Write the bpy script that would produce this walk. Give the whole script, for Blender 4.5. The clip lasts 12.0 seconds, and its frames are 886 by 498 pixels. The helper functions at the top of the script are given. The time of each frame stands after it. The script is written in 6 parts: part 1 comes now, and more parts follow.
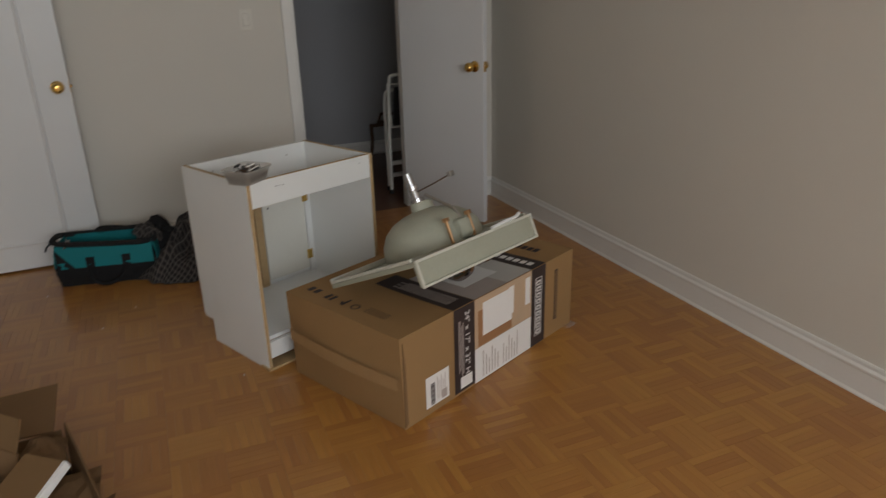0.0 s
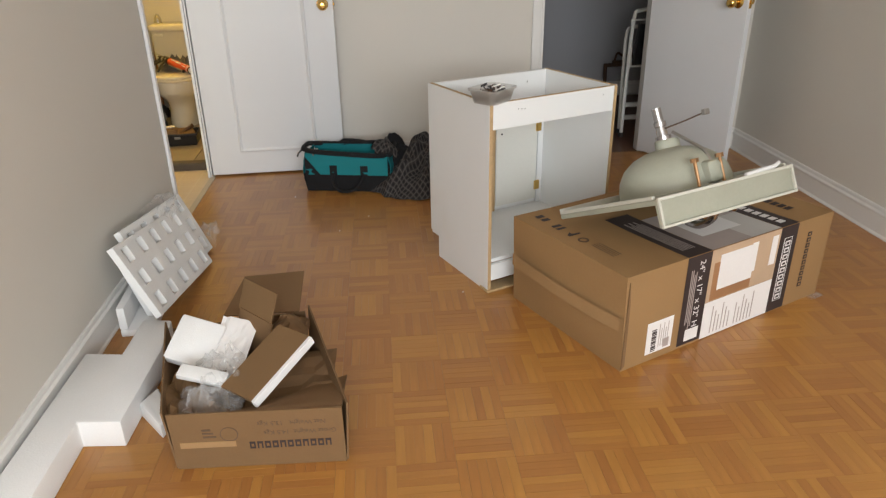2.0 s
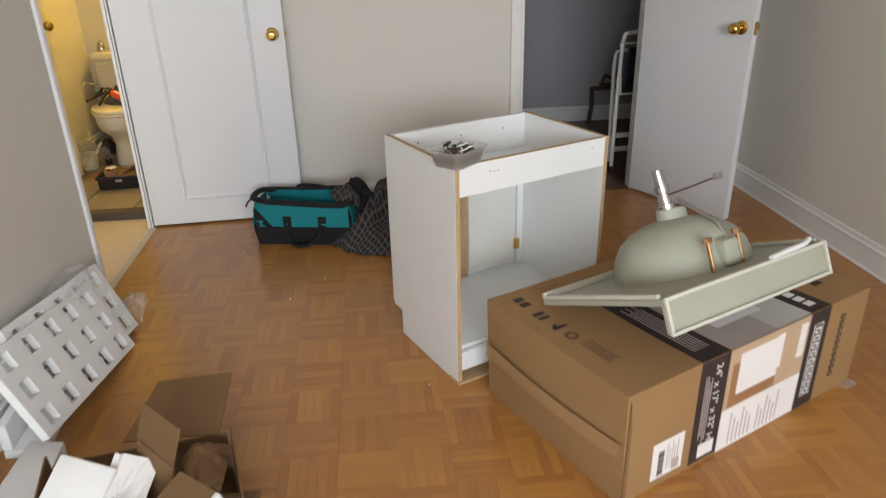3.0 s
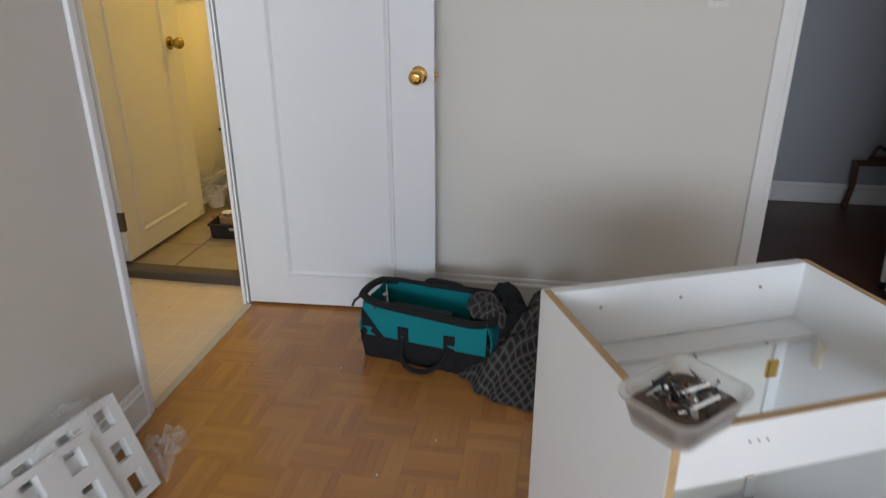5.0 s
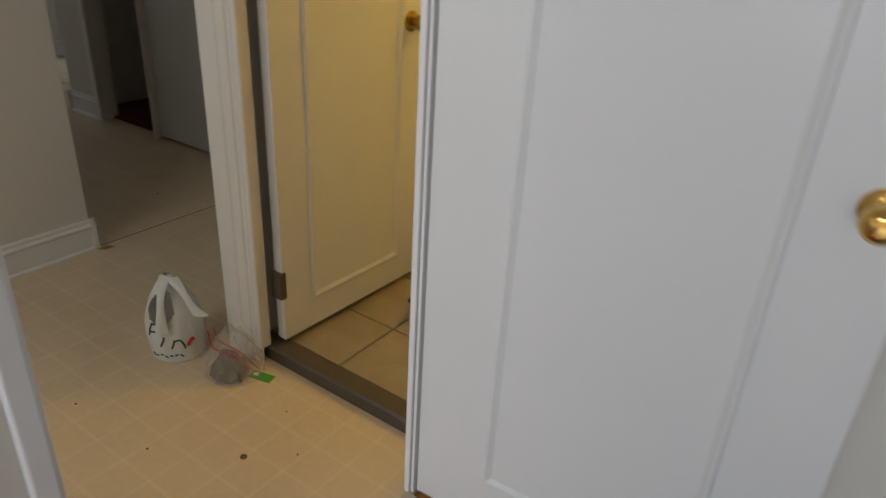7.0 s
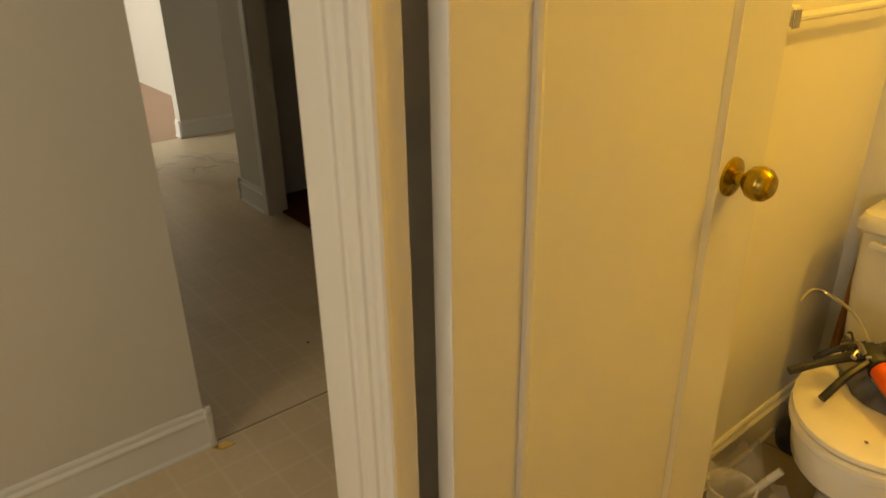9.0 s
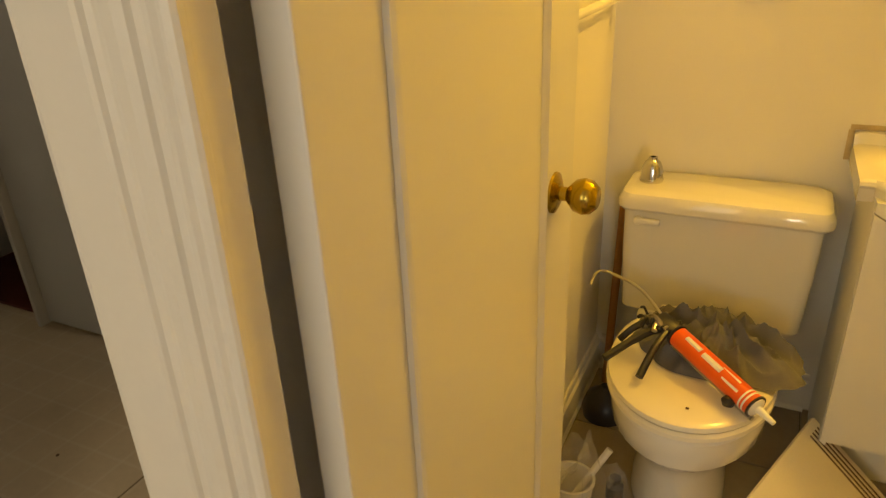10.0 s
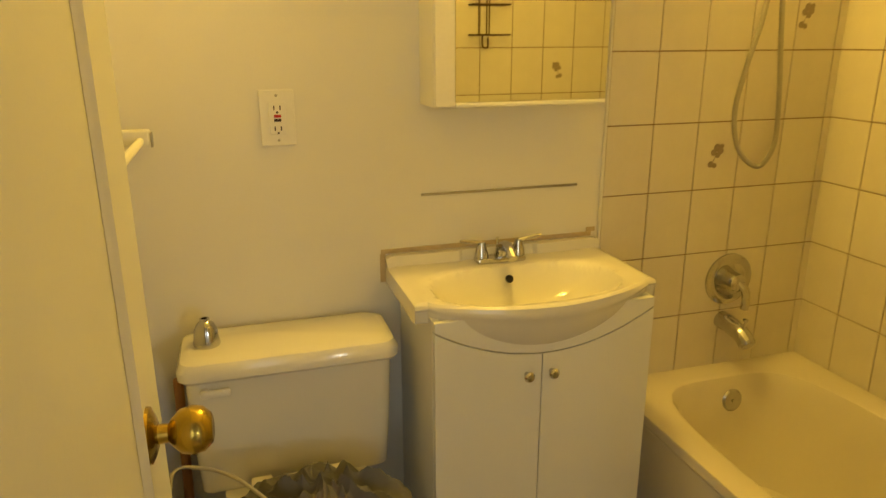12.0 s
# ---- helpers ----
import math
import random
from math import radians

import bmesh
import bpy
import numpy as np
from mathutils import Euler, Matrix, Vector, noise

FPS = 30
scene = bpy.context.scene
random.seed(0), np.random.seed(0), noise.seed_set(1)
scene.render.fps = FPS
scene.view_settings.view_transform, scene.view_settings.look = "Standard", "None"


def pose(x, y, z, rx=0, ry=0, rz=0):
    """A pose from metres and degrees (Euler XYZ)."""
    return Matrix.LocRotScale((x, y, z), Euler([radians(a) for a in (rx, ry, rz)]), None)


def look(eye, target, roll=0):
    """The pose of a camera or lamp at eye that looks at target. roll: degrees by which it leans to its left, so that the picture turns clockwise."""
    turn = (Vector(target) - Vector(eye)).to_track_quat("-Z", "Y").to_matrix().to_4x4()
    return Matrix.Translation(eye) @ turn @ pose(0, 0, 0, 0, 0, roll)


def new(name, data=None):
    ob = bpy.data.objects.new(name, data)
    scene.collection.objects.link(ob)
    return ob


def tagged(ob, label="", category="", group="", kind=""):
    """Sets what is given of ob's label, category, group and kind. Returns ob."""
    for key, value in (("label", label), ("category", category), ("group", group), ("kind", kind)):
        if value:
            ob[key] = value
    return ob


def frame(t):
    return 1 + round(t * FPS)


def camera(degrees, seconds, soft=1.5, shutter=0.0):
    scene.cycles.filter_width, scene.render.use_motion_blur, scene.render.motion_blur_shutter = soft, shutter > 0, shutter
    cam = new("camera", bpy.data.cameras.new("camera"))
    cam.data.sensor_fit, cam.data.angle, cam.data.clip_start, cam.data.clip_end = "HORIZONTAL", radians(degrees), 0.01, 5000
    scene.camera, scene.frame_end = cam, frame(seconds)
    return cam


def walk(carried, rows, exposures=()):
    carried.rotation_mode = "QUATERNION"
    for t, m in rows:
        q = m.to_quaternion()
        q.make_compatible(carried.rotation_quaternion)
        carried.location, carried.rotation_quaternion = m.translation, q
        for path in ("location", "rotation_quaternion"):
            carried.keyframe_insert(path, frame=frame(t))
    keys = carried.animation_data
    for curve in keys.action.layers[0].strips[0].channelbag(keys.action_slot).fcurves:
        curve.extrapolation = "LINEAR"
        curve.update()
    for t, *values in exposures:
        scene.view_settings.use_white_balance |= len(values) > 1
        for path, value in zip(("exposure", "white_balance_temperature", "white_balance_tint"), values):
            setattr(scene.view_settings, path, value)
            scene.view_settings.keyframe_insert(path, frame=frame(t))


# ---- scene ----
cam = camera(65.6, 12.0, soft=1.2, shutter=0.4)
PATH = [
    (0, look((1.183, 0.905, 1.411), (1.904, 2.63, 0.7), -1.6)),
    (0.5, look((1.159, 0.9, 1.401), (1.692, 2.666, 0.63), 0.1)),
    (1, look((1.112, 0.891, 1.399), (1.477, 2.708, 0.648), -0.3)),
    (1.5, look((1.093, 0.877, 1.394), (1.35, 2.711, 0.637), -1.1)),
    (2, look((1.078, 0.944, 1.336), (1.228, 2.753, 0.498), -1.0)),
    (2.5, look((1.128, 1.219, 1.371), (1.333, 2.984, 0.454), 0.8)),
    (2.7, look((1.17, 1.315, 1.387), (1.387, 3.107, 0.526), -0.9)),
    (4.3, look((1.313, 2.150, 1.355), (1.200, 4.003, 0.592), 2.5)),
    (4.5, look((1.304, 2.27, 1.378), (1.093, 4.116, 0.64), 1.9)),
    (5, look((1.281, 2.593, 1.364), (0.969, 4.409, 0.585), -0.0)),
    (5.5, look((1.259, 2.99, 1.378), (0.827, 4.801, 0.647), 2.1)),
    (6, look((1.107, 3.347, 1.337), (0.458, 5.052, 0.516), 2.3)),
    (6.5, look((0.909, 3.699, 1.335), (0.074, 5.271, 0.422), 0.2)),
    (7, look((0.763, 4.016, 1.319), (-0.244, 5.493, 0.423), 3.3)),
    (7.5, look((0.546, 4.259, 1.285), (-0.713, 5.474, 0.316), 4.4)),
    (7.7, look((0.425, 4.335, 1.266), (-0.922, 5.459, 0.305), 1.9)),
    (9.3, look((-0.16, 4.844, 1.347), (-1.565, 6.027, 0.556), -1.8)),
    (9.5, look((-0.196, 4.863, 1.348), (-1.435, 6.186, 0.502), -0.5)),
    (9.9, look((-0.315, 4.846, 1.356), (-1.143, 6.463, 0.52), -1.2)),
    (10, look((-0.34, 4.836, 1.36), (-1.153, 6.458, 0.517), -2.6)),
    (10.5, look((-0.415, 4.873, 1.347), (-0.858, 6.622, 0.483), -0.9)),
    (11, look((-0.471, 5.023, 1.376), (-0.586, 6.848, 0.564), -3.8)),
    (11.5, look((-0.472, 5.077, 1.382), (-0.135, 6.924, 0.694), -1.9)),
    (12, look((-0.511, 5.061, 1.408), (0.046, 6.892, 0.829), -0.2)),
]
# stops: the picture opens dark and brightens in the first half second
EXPOSURES = [(0.0, -1.1, 6500, 10), (0.5, -0.58, 6550, 10), (1.0, -0.2, 6500, 10), (1.5, -0.05, 6450, 10), (2.7, 0.05, 6300, 10), (4.4, -0.1, 5700, 10), (5.5, -0.22, 5750, 10), (6.5, -0.4, 5950, 10), (7.5, -0.55, 6100, 10), (9.5, 0.0, 9000, 9), (10.2, 0.0, 7900, 10), (11.0, -0.02, 7100, 5), (12.0, -0.27, 6750, 3)]
walk(cam, PATH, EXPOSURES)

# ---- world and light ----
world = bpy.data.worlds.new("sky")
scene.world = world
world.use_nodes = True
_nt = world.node_tree
_sky = _nt.nodes.new("ShaderNodeTexSky")
_sky.sky_type, _sky.sun_disc = "NISHITA", False
_sky.sun_elevation, _sky.sun_rotation = radians(50), radians(352)
_nt.nodes["Background"].inputs[1].default_value = 0.12
_nt.links.new(_sky.outputs[0], _nt.nodes["Background"].inputs[0])


def lamp(name, kind, m, energy, color, **more):
    data = bpy.data.lights.new(name, kind)
    data.energy, data.color = energy, color
    for k, v in more.items():
        if k == "size":
            data.size = v
        elif k == "size_y":
            data.size_y = v
        elif k == "shape":
            data.shape = v
        elif k == "radius":
            data.shadow_soft_size = v
        elif k == "angle":
            data.angle = v
    ob = new(name, data)
    ob.matrix_world = m
    return ob


lamp("sun", "SUN", look((0, 0, 0), (0.3, -2.0, -2.4)), 1.0, (1, 0.95, 0.88), angle=radians(12))
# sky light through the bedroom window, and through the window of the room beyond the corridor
lamp("window_light", "AREA", look((1.56, -1.98, 1.80), (1.70, 3.0, 1.75)), 178, (0.93, 0.97, 1.0), shape="RECTANGLE", size=2.95, size_y=1.08)
lamp("far_window_light", "AREA", look((-6.7, 3.08, 1.5), (-6.7, 6.5, 0.9)), 110, (0.84, 0.93, 1.0), shape="RECTANGLE", size=1.6, size_y=1.3)
# fill lamp added to brighten the passage; no source is known there
lamp("passage_fill_light", "AREA", look((-0.95, 3.33, 1.5), (-0.95, 5.5, 0.9)), 11, (1.0, 0.93, 0.80), shape="RECTANGLE", size=1.0, size_y=1.2)
lamp("vanity_bulb_light", "POINT", pose(0.16, 6.56, 2.02), 34, (1.0, 0.595, 0.085), radius=0.06)

# ---- materials ----


def mat(name, color, rough=0.5, metal=0.0, vary=0.06, scale=6.0, grain=0.03, gscale=120.0, bump=0.02, spec=0.5, coat=0.0, transmit=0.0, ior=1.45, rand=0.0, stain=0.0, alpha=1.0):
    m = bpy.data.materials.new(name)
    m.use_nodes = True
    t = m.node_tree
    b = t.nodes["Principled BSDF"]
    b.inputs["Roughness"].default_value, b.inputs["Metallic"].default_value = rough, metal
    b.inputs["Specular IOR Level"].default_value, b.inputs["Coat Weight"].default_value = spec, coat
    b.inputs["Coat Roughness"].default_value = 0.15
    b.inputs["Transmission Weight"].default_value, b.inputs["IOR"].default_value = transmit, ior
    b.inputs["Alpha"].default_value = alpha
    co = t.nodes.new("ShaderNodeTexCoord")

    def noise_tex(s, d=4.0):
        n = t.nodes.new("ShaderNodeTexNoise")
        n.inputs["Scale"].default_value, n.inputs["Detail"].default_value = s, d
        t.links.new(co.outputs["Object"], n.inputs["Vector"])
        return n

    big, fine = noise_tex(scale), noise_tex(gscale, 2.0)
    val = t.nodes.new("ShaderNodeMath")
    val.operation = "MULTIPLY_ADD"
    t.links.new(big.outputs[0], val.inputs[0])
    val.inputs[1].default_value, val.inputs[2].default_value = 2 * vary, 1 - vary
    val2 = t.nodes.new("ShaderNodeMath")
    val2.operation = "MULTIPLY_ADD"
    t.links.new(fine.outputs[0], val2.inputs[0])
    val2.inputs[1].default_value = 2 * grain
    t.links.new(val.outputs[0], val2.inputs[2])
    hsv = t.nodes.new("ShaderNodeHueSaturation")
    hsv.inputs["Color"].default_value = (*color, 1)
    last = val2.outputs[0]
    if rand:
        info = t.nodes.new("ShaderNodeObjectInfo")
        geo = t.nodes.new("ShaderNodeNewGeometry")
        add = t.nodes.new("ShaderNodeMath")
        add.operation = "ADD"
        t.links.new(info.outputs["Random"], add.inputs[0])
        t.links.new(geo.outputs["Random Per Island"], add.inputs[1])
        fr = t.nodes.new("ShaderNodeMath")
        fr.operation = "FRACT"
        t.links.new(add.outputs[0], fr.inputs[0])
        rv = t.nodes.new("ShaderNodeMath")
        rv.operation = "MULTIPLY_ADD"
        t.links.new(fr.outputs[0], rv.inputs[0])
        rv.inputs[1].default_value, rv.inputs[2].default_value = 2 * rand, 1 - rand
        mul = t.nodes.new("ShaderNodeMath")
        mul.operation = "MULTIPLY"
        t.links.new(last, mul.inputs[0])
        t.links.new(rv.outputs[0], mul.inputs[1])
        last = mul.outputs[0]
        hu = t.nodes.new("ShaderNodeMath")
        hu.operation = "MULTIPLY_ADD"
        t.links.new(fr.outputs[0], hu.inputs[0])
        hu.inputs[1].default_value, hu.inputs[2].default_value = 0.012, 0.494
        t.links.new(hu.outputs[0], hsv.inputs["Hue"])
    t.links.new(last, hsv.inputs["Value"])
    out = hsv.outputs[0]
    if stain:
        st = noise_tex(2.3, 6.0)
        rmp = t.nodes.new("ShaderNodeValToRGB")
        rmp.color_ramp.elements[0].position, rmp.color_ramp.elements[1].position = 0.56, 0.72
        t.links.new(st.outputs[0], rmp.inputs[0])
        mx = t.nodes.new("ShaderNodeMixRGB")
        mx.blend_type = "MULTIPLY"
        fac = t.nodes.new("ShaderNodeMath")
        fac.operation = "MULTIPLY"
        fac.inputs[1].default_value = stain
        t.links.new(rmp.outputs[0], fac.inputs[0])
        t.links.new(fac.outputs[0], mx.inputs[0])
        t.links.new(out, mx.inputs[1])
        mx.inputs[2].default_value = (0.72, 0.66, 0.55, 1)
        out = mx.outputs[0]
    t.links.new(out, b.inputs["Base Color"])
    rr = t.nodes.new("ShaderNodeMath")
    rr.operation = "MULTIPLY_ADD"
    t.links.new(big.outputs[0], rr.inputs[0])
    rr.inputs[1].default_value, rr.inputs[2].default_value = 0.2 * rough, 0.9 * rough
    t.links.new(rr.outputs[0], b.inputs["Roughness"])
    if bump:
        bp = t.nodes.new("ShaderNodeBump")
        bp.inputs["Strength"].default_value, bp.inputs["Distance"].default_value = min(1, bump * 5), 0.002
        t.links.new(fine.outputs[0], bp.inputs["Height"])
        t.links.new(bp.outputs[0], b.inputs["Normal"])
    return m


def wood_mat(name, color, rough, rand, grain_dir=0, coat=0.3):
    """Wood with streaks along object x (0) or y (1)."""
    m = mat(name, color, rough, vary=0.08, scale=3.0, grain=0.03, gscale=60, bump=0.01, coat=coat, rand=rand)
    t = m.node_tree
    co = t.nodes.new("ShaderNodeTexCoord")
    mp = t.nodes.new("ShaderNodeMapping")
    mp.inputs["Scale"].default_value = (6, 90, 20) if grain_dir == 0 else (90, 6, 20)
    t.links.new(co.outputs["Object"], mp.inputs["Vector"])
    n = t.nodes.new("ShaderNodeTexNoise")
    n.inputs["Scale"].default_value, n.inputs["Detail"].default_value = 1.0, 5.0
    t.links.new(mp.outputs[0], n.inputs["Vector"])
    b = t.nodes["Principled BSDF"]
    src = b.inputs["Base Color"].links[0].from_socket
    mx = t.nodes.new("ShaderNodeMixRGB")
    mx.blend_type, mx.inputs[0].default_value = "OVERLAY", 0.35
    t.links.new(src, mx.inputs[1])
    bw = t.nodes.new("ShaderNodeValToRGB")
    t.links.new(n.outputs[0], bw.inputs[0])
    bw.color_ramp.elements[0].color, bw.color_ramp.elements[1].color = (0.3, 0.3, 0.3, 1), (0.72, 0.7, 0.68, 1)
    t.links.new(bw.outputs[0], mx.inputs[2])
    t.links.new(mx.outputs[0], b.inputs["Base Color"])
    return m


WALL = mat("wall_paint", (0.655, 0.625, 0.565), 0.75, vary=0.025, scale=1.5, grain=0.015, gscale=220, bump=0.03)
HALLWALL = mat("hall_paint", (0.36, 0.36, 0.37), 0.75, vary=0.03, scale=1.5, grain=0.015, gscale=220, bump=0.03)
BATHWALL = mat("bath_paint", (0.76, 0.75, 0.72), 0.6, vary=0.025, scale=1.5, grain=0.015, gscale=220, bump=0.03)
CEIL = mat("ceiling_paint", (0.86, 0.85, 0.83), 0.85, vary=0.02, bump=0.04)
WHITE = mat("white_gloss_paint", (0.69, 0.70, 0.71), 0.38, vary=0.03, scale=3, grain=0.01, gscale=150, bump=0.012)
TRIM = mat("trim_paint", (0.74, 0.73, 0.70), 0.4, vary=0.04, scale=4, grain=0.015, bump=0.012)
JAMB = mat("steel_jamb_paint", (0.78, 0.78, 0.78), 0.3, vary=0.03, scale=4, grain=0.01, bump=0.01)
PARQ = [wood_mat("parquet_x", (0.375, 0.170, 0.043), 0.30, 0.12, 0, 0.25), wood_mat("parquet_y", (0.375, 0.170, 0.043), 0.30, 0.12, 1, 0.25)]
PARQ_JOINT = mat("parquet_joint", (0.29, 0.13, 0.034), 0.7)
DARKWOOD = wood_mat("hall_wood", (0.13, 0.056, 0.028), 0.4, 0.15, 0, 0.2)
REDWOOD = wood_mat("far_wood", (0.30, 0.16, 0.10), 0.4, 0.15, 0, 0.2)
VINYL = mat("vinyl", (0.60, 0.485, 0.335), 0.38, vary=0.09, scale=4.5, grain=0.07, gscale=45, bump=0.012, stain=0.35)
TILE = mat("bath_floor_tile", (0.28, 0.235, 0.165), 0.35, vary=0.24, scale=11, grain=0.09, gscale=70, bump=0.02, rand=0.06)
GROUT = mat("floor_grout", (0.20, 0.17, 0.13), 0.85, bump=0.05)
WTILE = mat("wall_tile", (0.72, 0.68, 0.60), 0.16, vary=0.05, scale=14, grain=0.02, gscale=90, bump=0.006, rand=0.025)
WGROUT = mat("wall_grout", (0.24, 0.15, 0.075), 0.85, bump=0.05)
MOTIF = mat("tile_motif", (0.30, 0.25, 0.22), 0.3, vary=0.2, scale=60)
STONE = mat("threshold_stone", (0.085, 0.068, 0.052), 0.5, vary=0.15, scale=20, grain=0.05, bump=0.03)
CARD = mat("cardboard", (0.30, 0.18, 0.080), 0.8, vary=0.07, scale=5, grain=0.05, gscale=160, bump=0.03, spec=0.2)
CARD2 = mat("cardboard_inside", (0.19, 0.112, 0.055), 0.85, vary=0.09, scale=7, grain=0.05, gscale=160, bump=0.03, spec=0.2)
# darker copy of CARD: the dim light on the open box put into its colour
DIM_CARD = mat("dimmed_cardboard", (0.185, 0.110, 0.052), 0.85, vary=0.10, scale=6, grain=0.05, gscale=160, bump=0.03, spec=0.2)
INK = mat("dark_ink", (0.045, 0.032, 0.03), 0.6, vary=0.15, scale=25, spec=0.3)
INK2 = mat("faded_ink", (0.12, 0.075, 0.045), 0.7, vary=0.2, scale=25, spec=0.3)
PAPER = mat("white_label", (0.78, 0.76, 0.74), 0.55, vary=0.03)
PRINT_GREY = mat("printed_grey", (0.42, 0.36, 0.33), 0.5, vary=0.12, scale=12)
PRINT_BROWN = mat("printed_brown", (0.33, 0.17, 0.08), 0.5, vary=0.15, scale=12)
PRINT_WALL = mat("printed_wall", (0.50, 0.36, 0.24), 0.5, vary=0.1, scale=12)
TAPE = mat("packing_tape", (0.35, 0.22, 0.107), 0.25, vary=0.06, coat=0.4)
FOAM = mat("polystyrene", (0.76, 0.76, 0.75), 0.85, vary=0.03, scale=8, grain=0.04, gscale=260, bump=0.08, spec=0.2)
MELA = mat("melamine", (0.78, 0.79, 0.78), 0.4, vary=0.03, scale=4, grain=0.008, bump=0.008, stain=0.12)
CHIP = mat("chipboard_edge", (0.42, 0.29, 0.15), 0.85, vary=0.2, scale=40, grain=0.1, gscale=200, bump=0.06)
MARBLE = mat("cultured_marble_back", (0.36, 0.365, 0.29), 0.45, vary=0.12, scale=7, grain=0.05, gscale=90, bump=0.03, stain=0.3)
MARBLE_EDGE = mat("cultured_marble_edge", (0.58, 0.575, 0.50), 0.35, vary=0.06, scale=9, grain=0.02, bump=0.01, stain=0.2)
CERAMIC = mat("ceramic", (0.75, 0.74, 0.69), 0.08, vary=0.015, grain=0.004, bump=0.0, coat=0.4)
SEATP = mat("toilet_seat_plastic", (0.80, 0.76, 0.64), 0.16, vary=0.015, grain=0.004, bump=0.0, coat=0.2)
TUBM = mat("tub_enamel", (0.72, 0.68, 0.60), 0.2, vary=0.03, grain=0.01, bump=0.0)
CHROME = mat("chrome", (0.52, 0.52, 0.54), 0.13, metal=1.0, vary=0.04, bump=0.0)
STEEL = mat("dull_steel", (0.45, 0.44, 0.42), 0.35, metal=1.0, vary=0.15, scale=30)
BRASS = mat("brass", (0.70, 0.46, 0.14), 0.16, metal=1.0, vary=0.06, scale=25, bump=0.004)
ANTIQUE = mat("antique_brass", (0.40, 0.285, 0.06), 0.22, metal=1.0, vary=0.15, scale=30, bump=0.004)
DOORBACK = mat("cream_door_back", (0.70, 0.69, 0.63), 0.45, vary=0.03, scale=5, bump=0.008)
SEAM = mat("vinyl_seam", (0.24, 0.18, 0.11), 0.7)
COPPER = mat("copper_bolt", (0.42, 0.25, 0.13), 0.35, metal=1.0, vary=0.2, scale=40)
MIRROR = mat("mirror", (0.86, 0.88, 0.86), 0.02, metal=1.0, vary=0.0, grain=0.0, bump=0.0)
GLASS = mat("window_glass", (1, 1, 1), 0.02, transmit=1.0, bump=0.0, vary=0.0, grain=0.0)
TEAL = mat("teal_canvas", (0.004, 0.17, 0.19), 0.75, vary=0.1, scale=18, grain=0.12, gscale=500, bump=0.08)
BLACKF = mat("black_canvas", (0.007, 0.007, 0.008), 0.85, vary=0.2, scale=18, grain=0.15, gscale=500, bump=0.08)
BLACKP = mat("black_plastic", (0.02, 0.02, 0.022), 0.4, vary=0.15, scale=20)
GREYCLOTH = mat("grey_rag", (0.115, 0.115, 0.118), 0.9, vary=0.15, scale=12, grain=0.12, gscale=400, bump=0.08)
ORANGE = mat("orange_label", (0.72, 0.10, 0.025), 0.35, vary=0.05)
WPLAST = mat("white_plastic", (0.78, 0.77, 0.72), 0.35, vary=0.03)
SWITCHSHADE = mat("switch_gap_shade", (0.36, 0.33, 0.28), 0.6, vary=0.05)
SWITCHP = mat("switch_plastic", (0.68, 0.65, 0.58), 0.4, vary=0.02)
TANPLAST = mat("cream_plastic", (0.70, 0.66, 0.55), 0.4, vary=0.03)
CLEARP = mat("clear_plastic", (0.85, 0.84, 0.80), 0.3, transmit=0.75, vary=0.04, bump=0.02, alpha=0.5)
FILM = mat("plastic_film", (0.85, 0.86, 0.86), 0.08, transmit=0.3, vary=0.05, bump=0.02, alpha=0.19)
ZIPFILM = mat("zip_film", (0.74, 0.72, 0.68), 0.18, transmit=0.2, vary=0.3, scale=25, bump=0.02, alpha=0.22)
BAGP = mat("bag_film", (0.74, 0.77, 0.76), 0.35, vary=0.08, scale=20, bump=0.02, alpha=0.86)
GREEN = mat("green_card", (0.06, 0.30, 0.03), 0.5, vary=0.05)
DKGREEN = mat("dark_green_print", (0.02, 0.09, 0.06), 0.5)
RED = mat("red_print", (0.45, 0.02, 0.02), 0.5)
DEBRIS = mat("grey_debris", (0.17, 0.15, 0.12), 0.9, vary=0.3, scale=60, bump=0.1)
RUST = mat("rusty_iron", (0.10, 0.055, 0.032), 0.7, metal=0.3, vary=0.3, scale=40, bump=0.06)
BROOM = wood_mat("broom_wood", (0.36, 0.17, 0.06), 0.5, 0.0, 0, 0.1)
REDFLOOR = mat("red_closet_floor", (0.16, 0.03, 0.02), 0.6, vary=0.1)
GLOW = bpy.data.materials.new("bulb_glow")
GLOW.use_nodes = True
GLOW.node_tree.nodes["Principled BSDF"].inputs["Emission Color"].default_value = (1, 0.7, 0.3, 1)
GLOW.node_tree.nodes["Principled BSDF"].inputs["Emission Strength"].default_value = 4


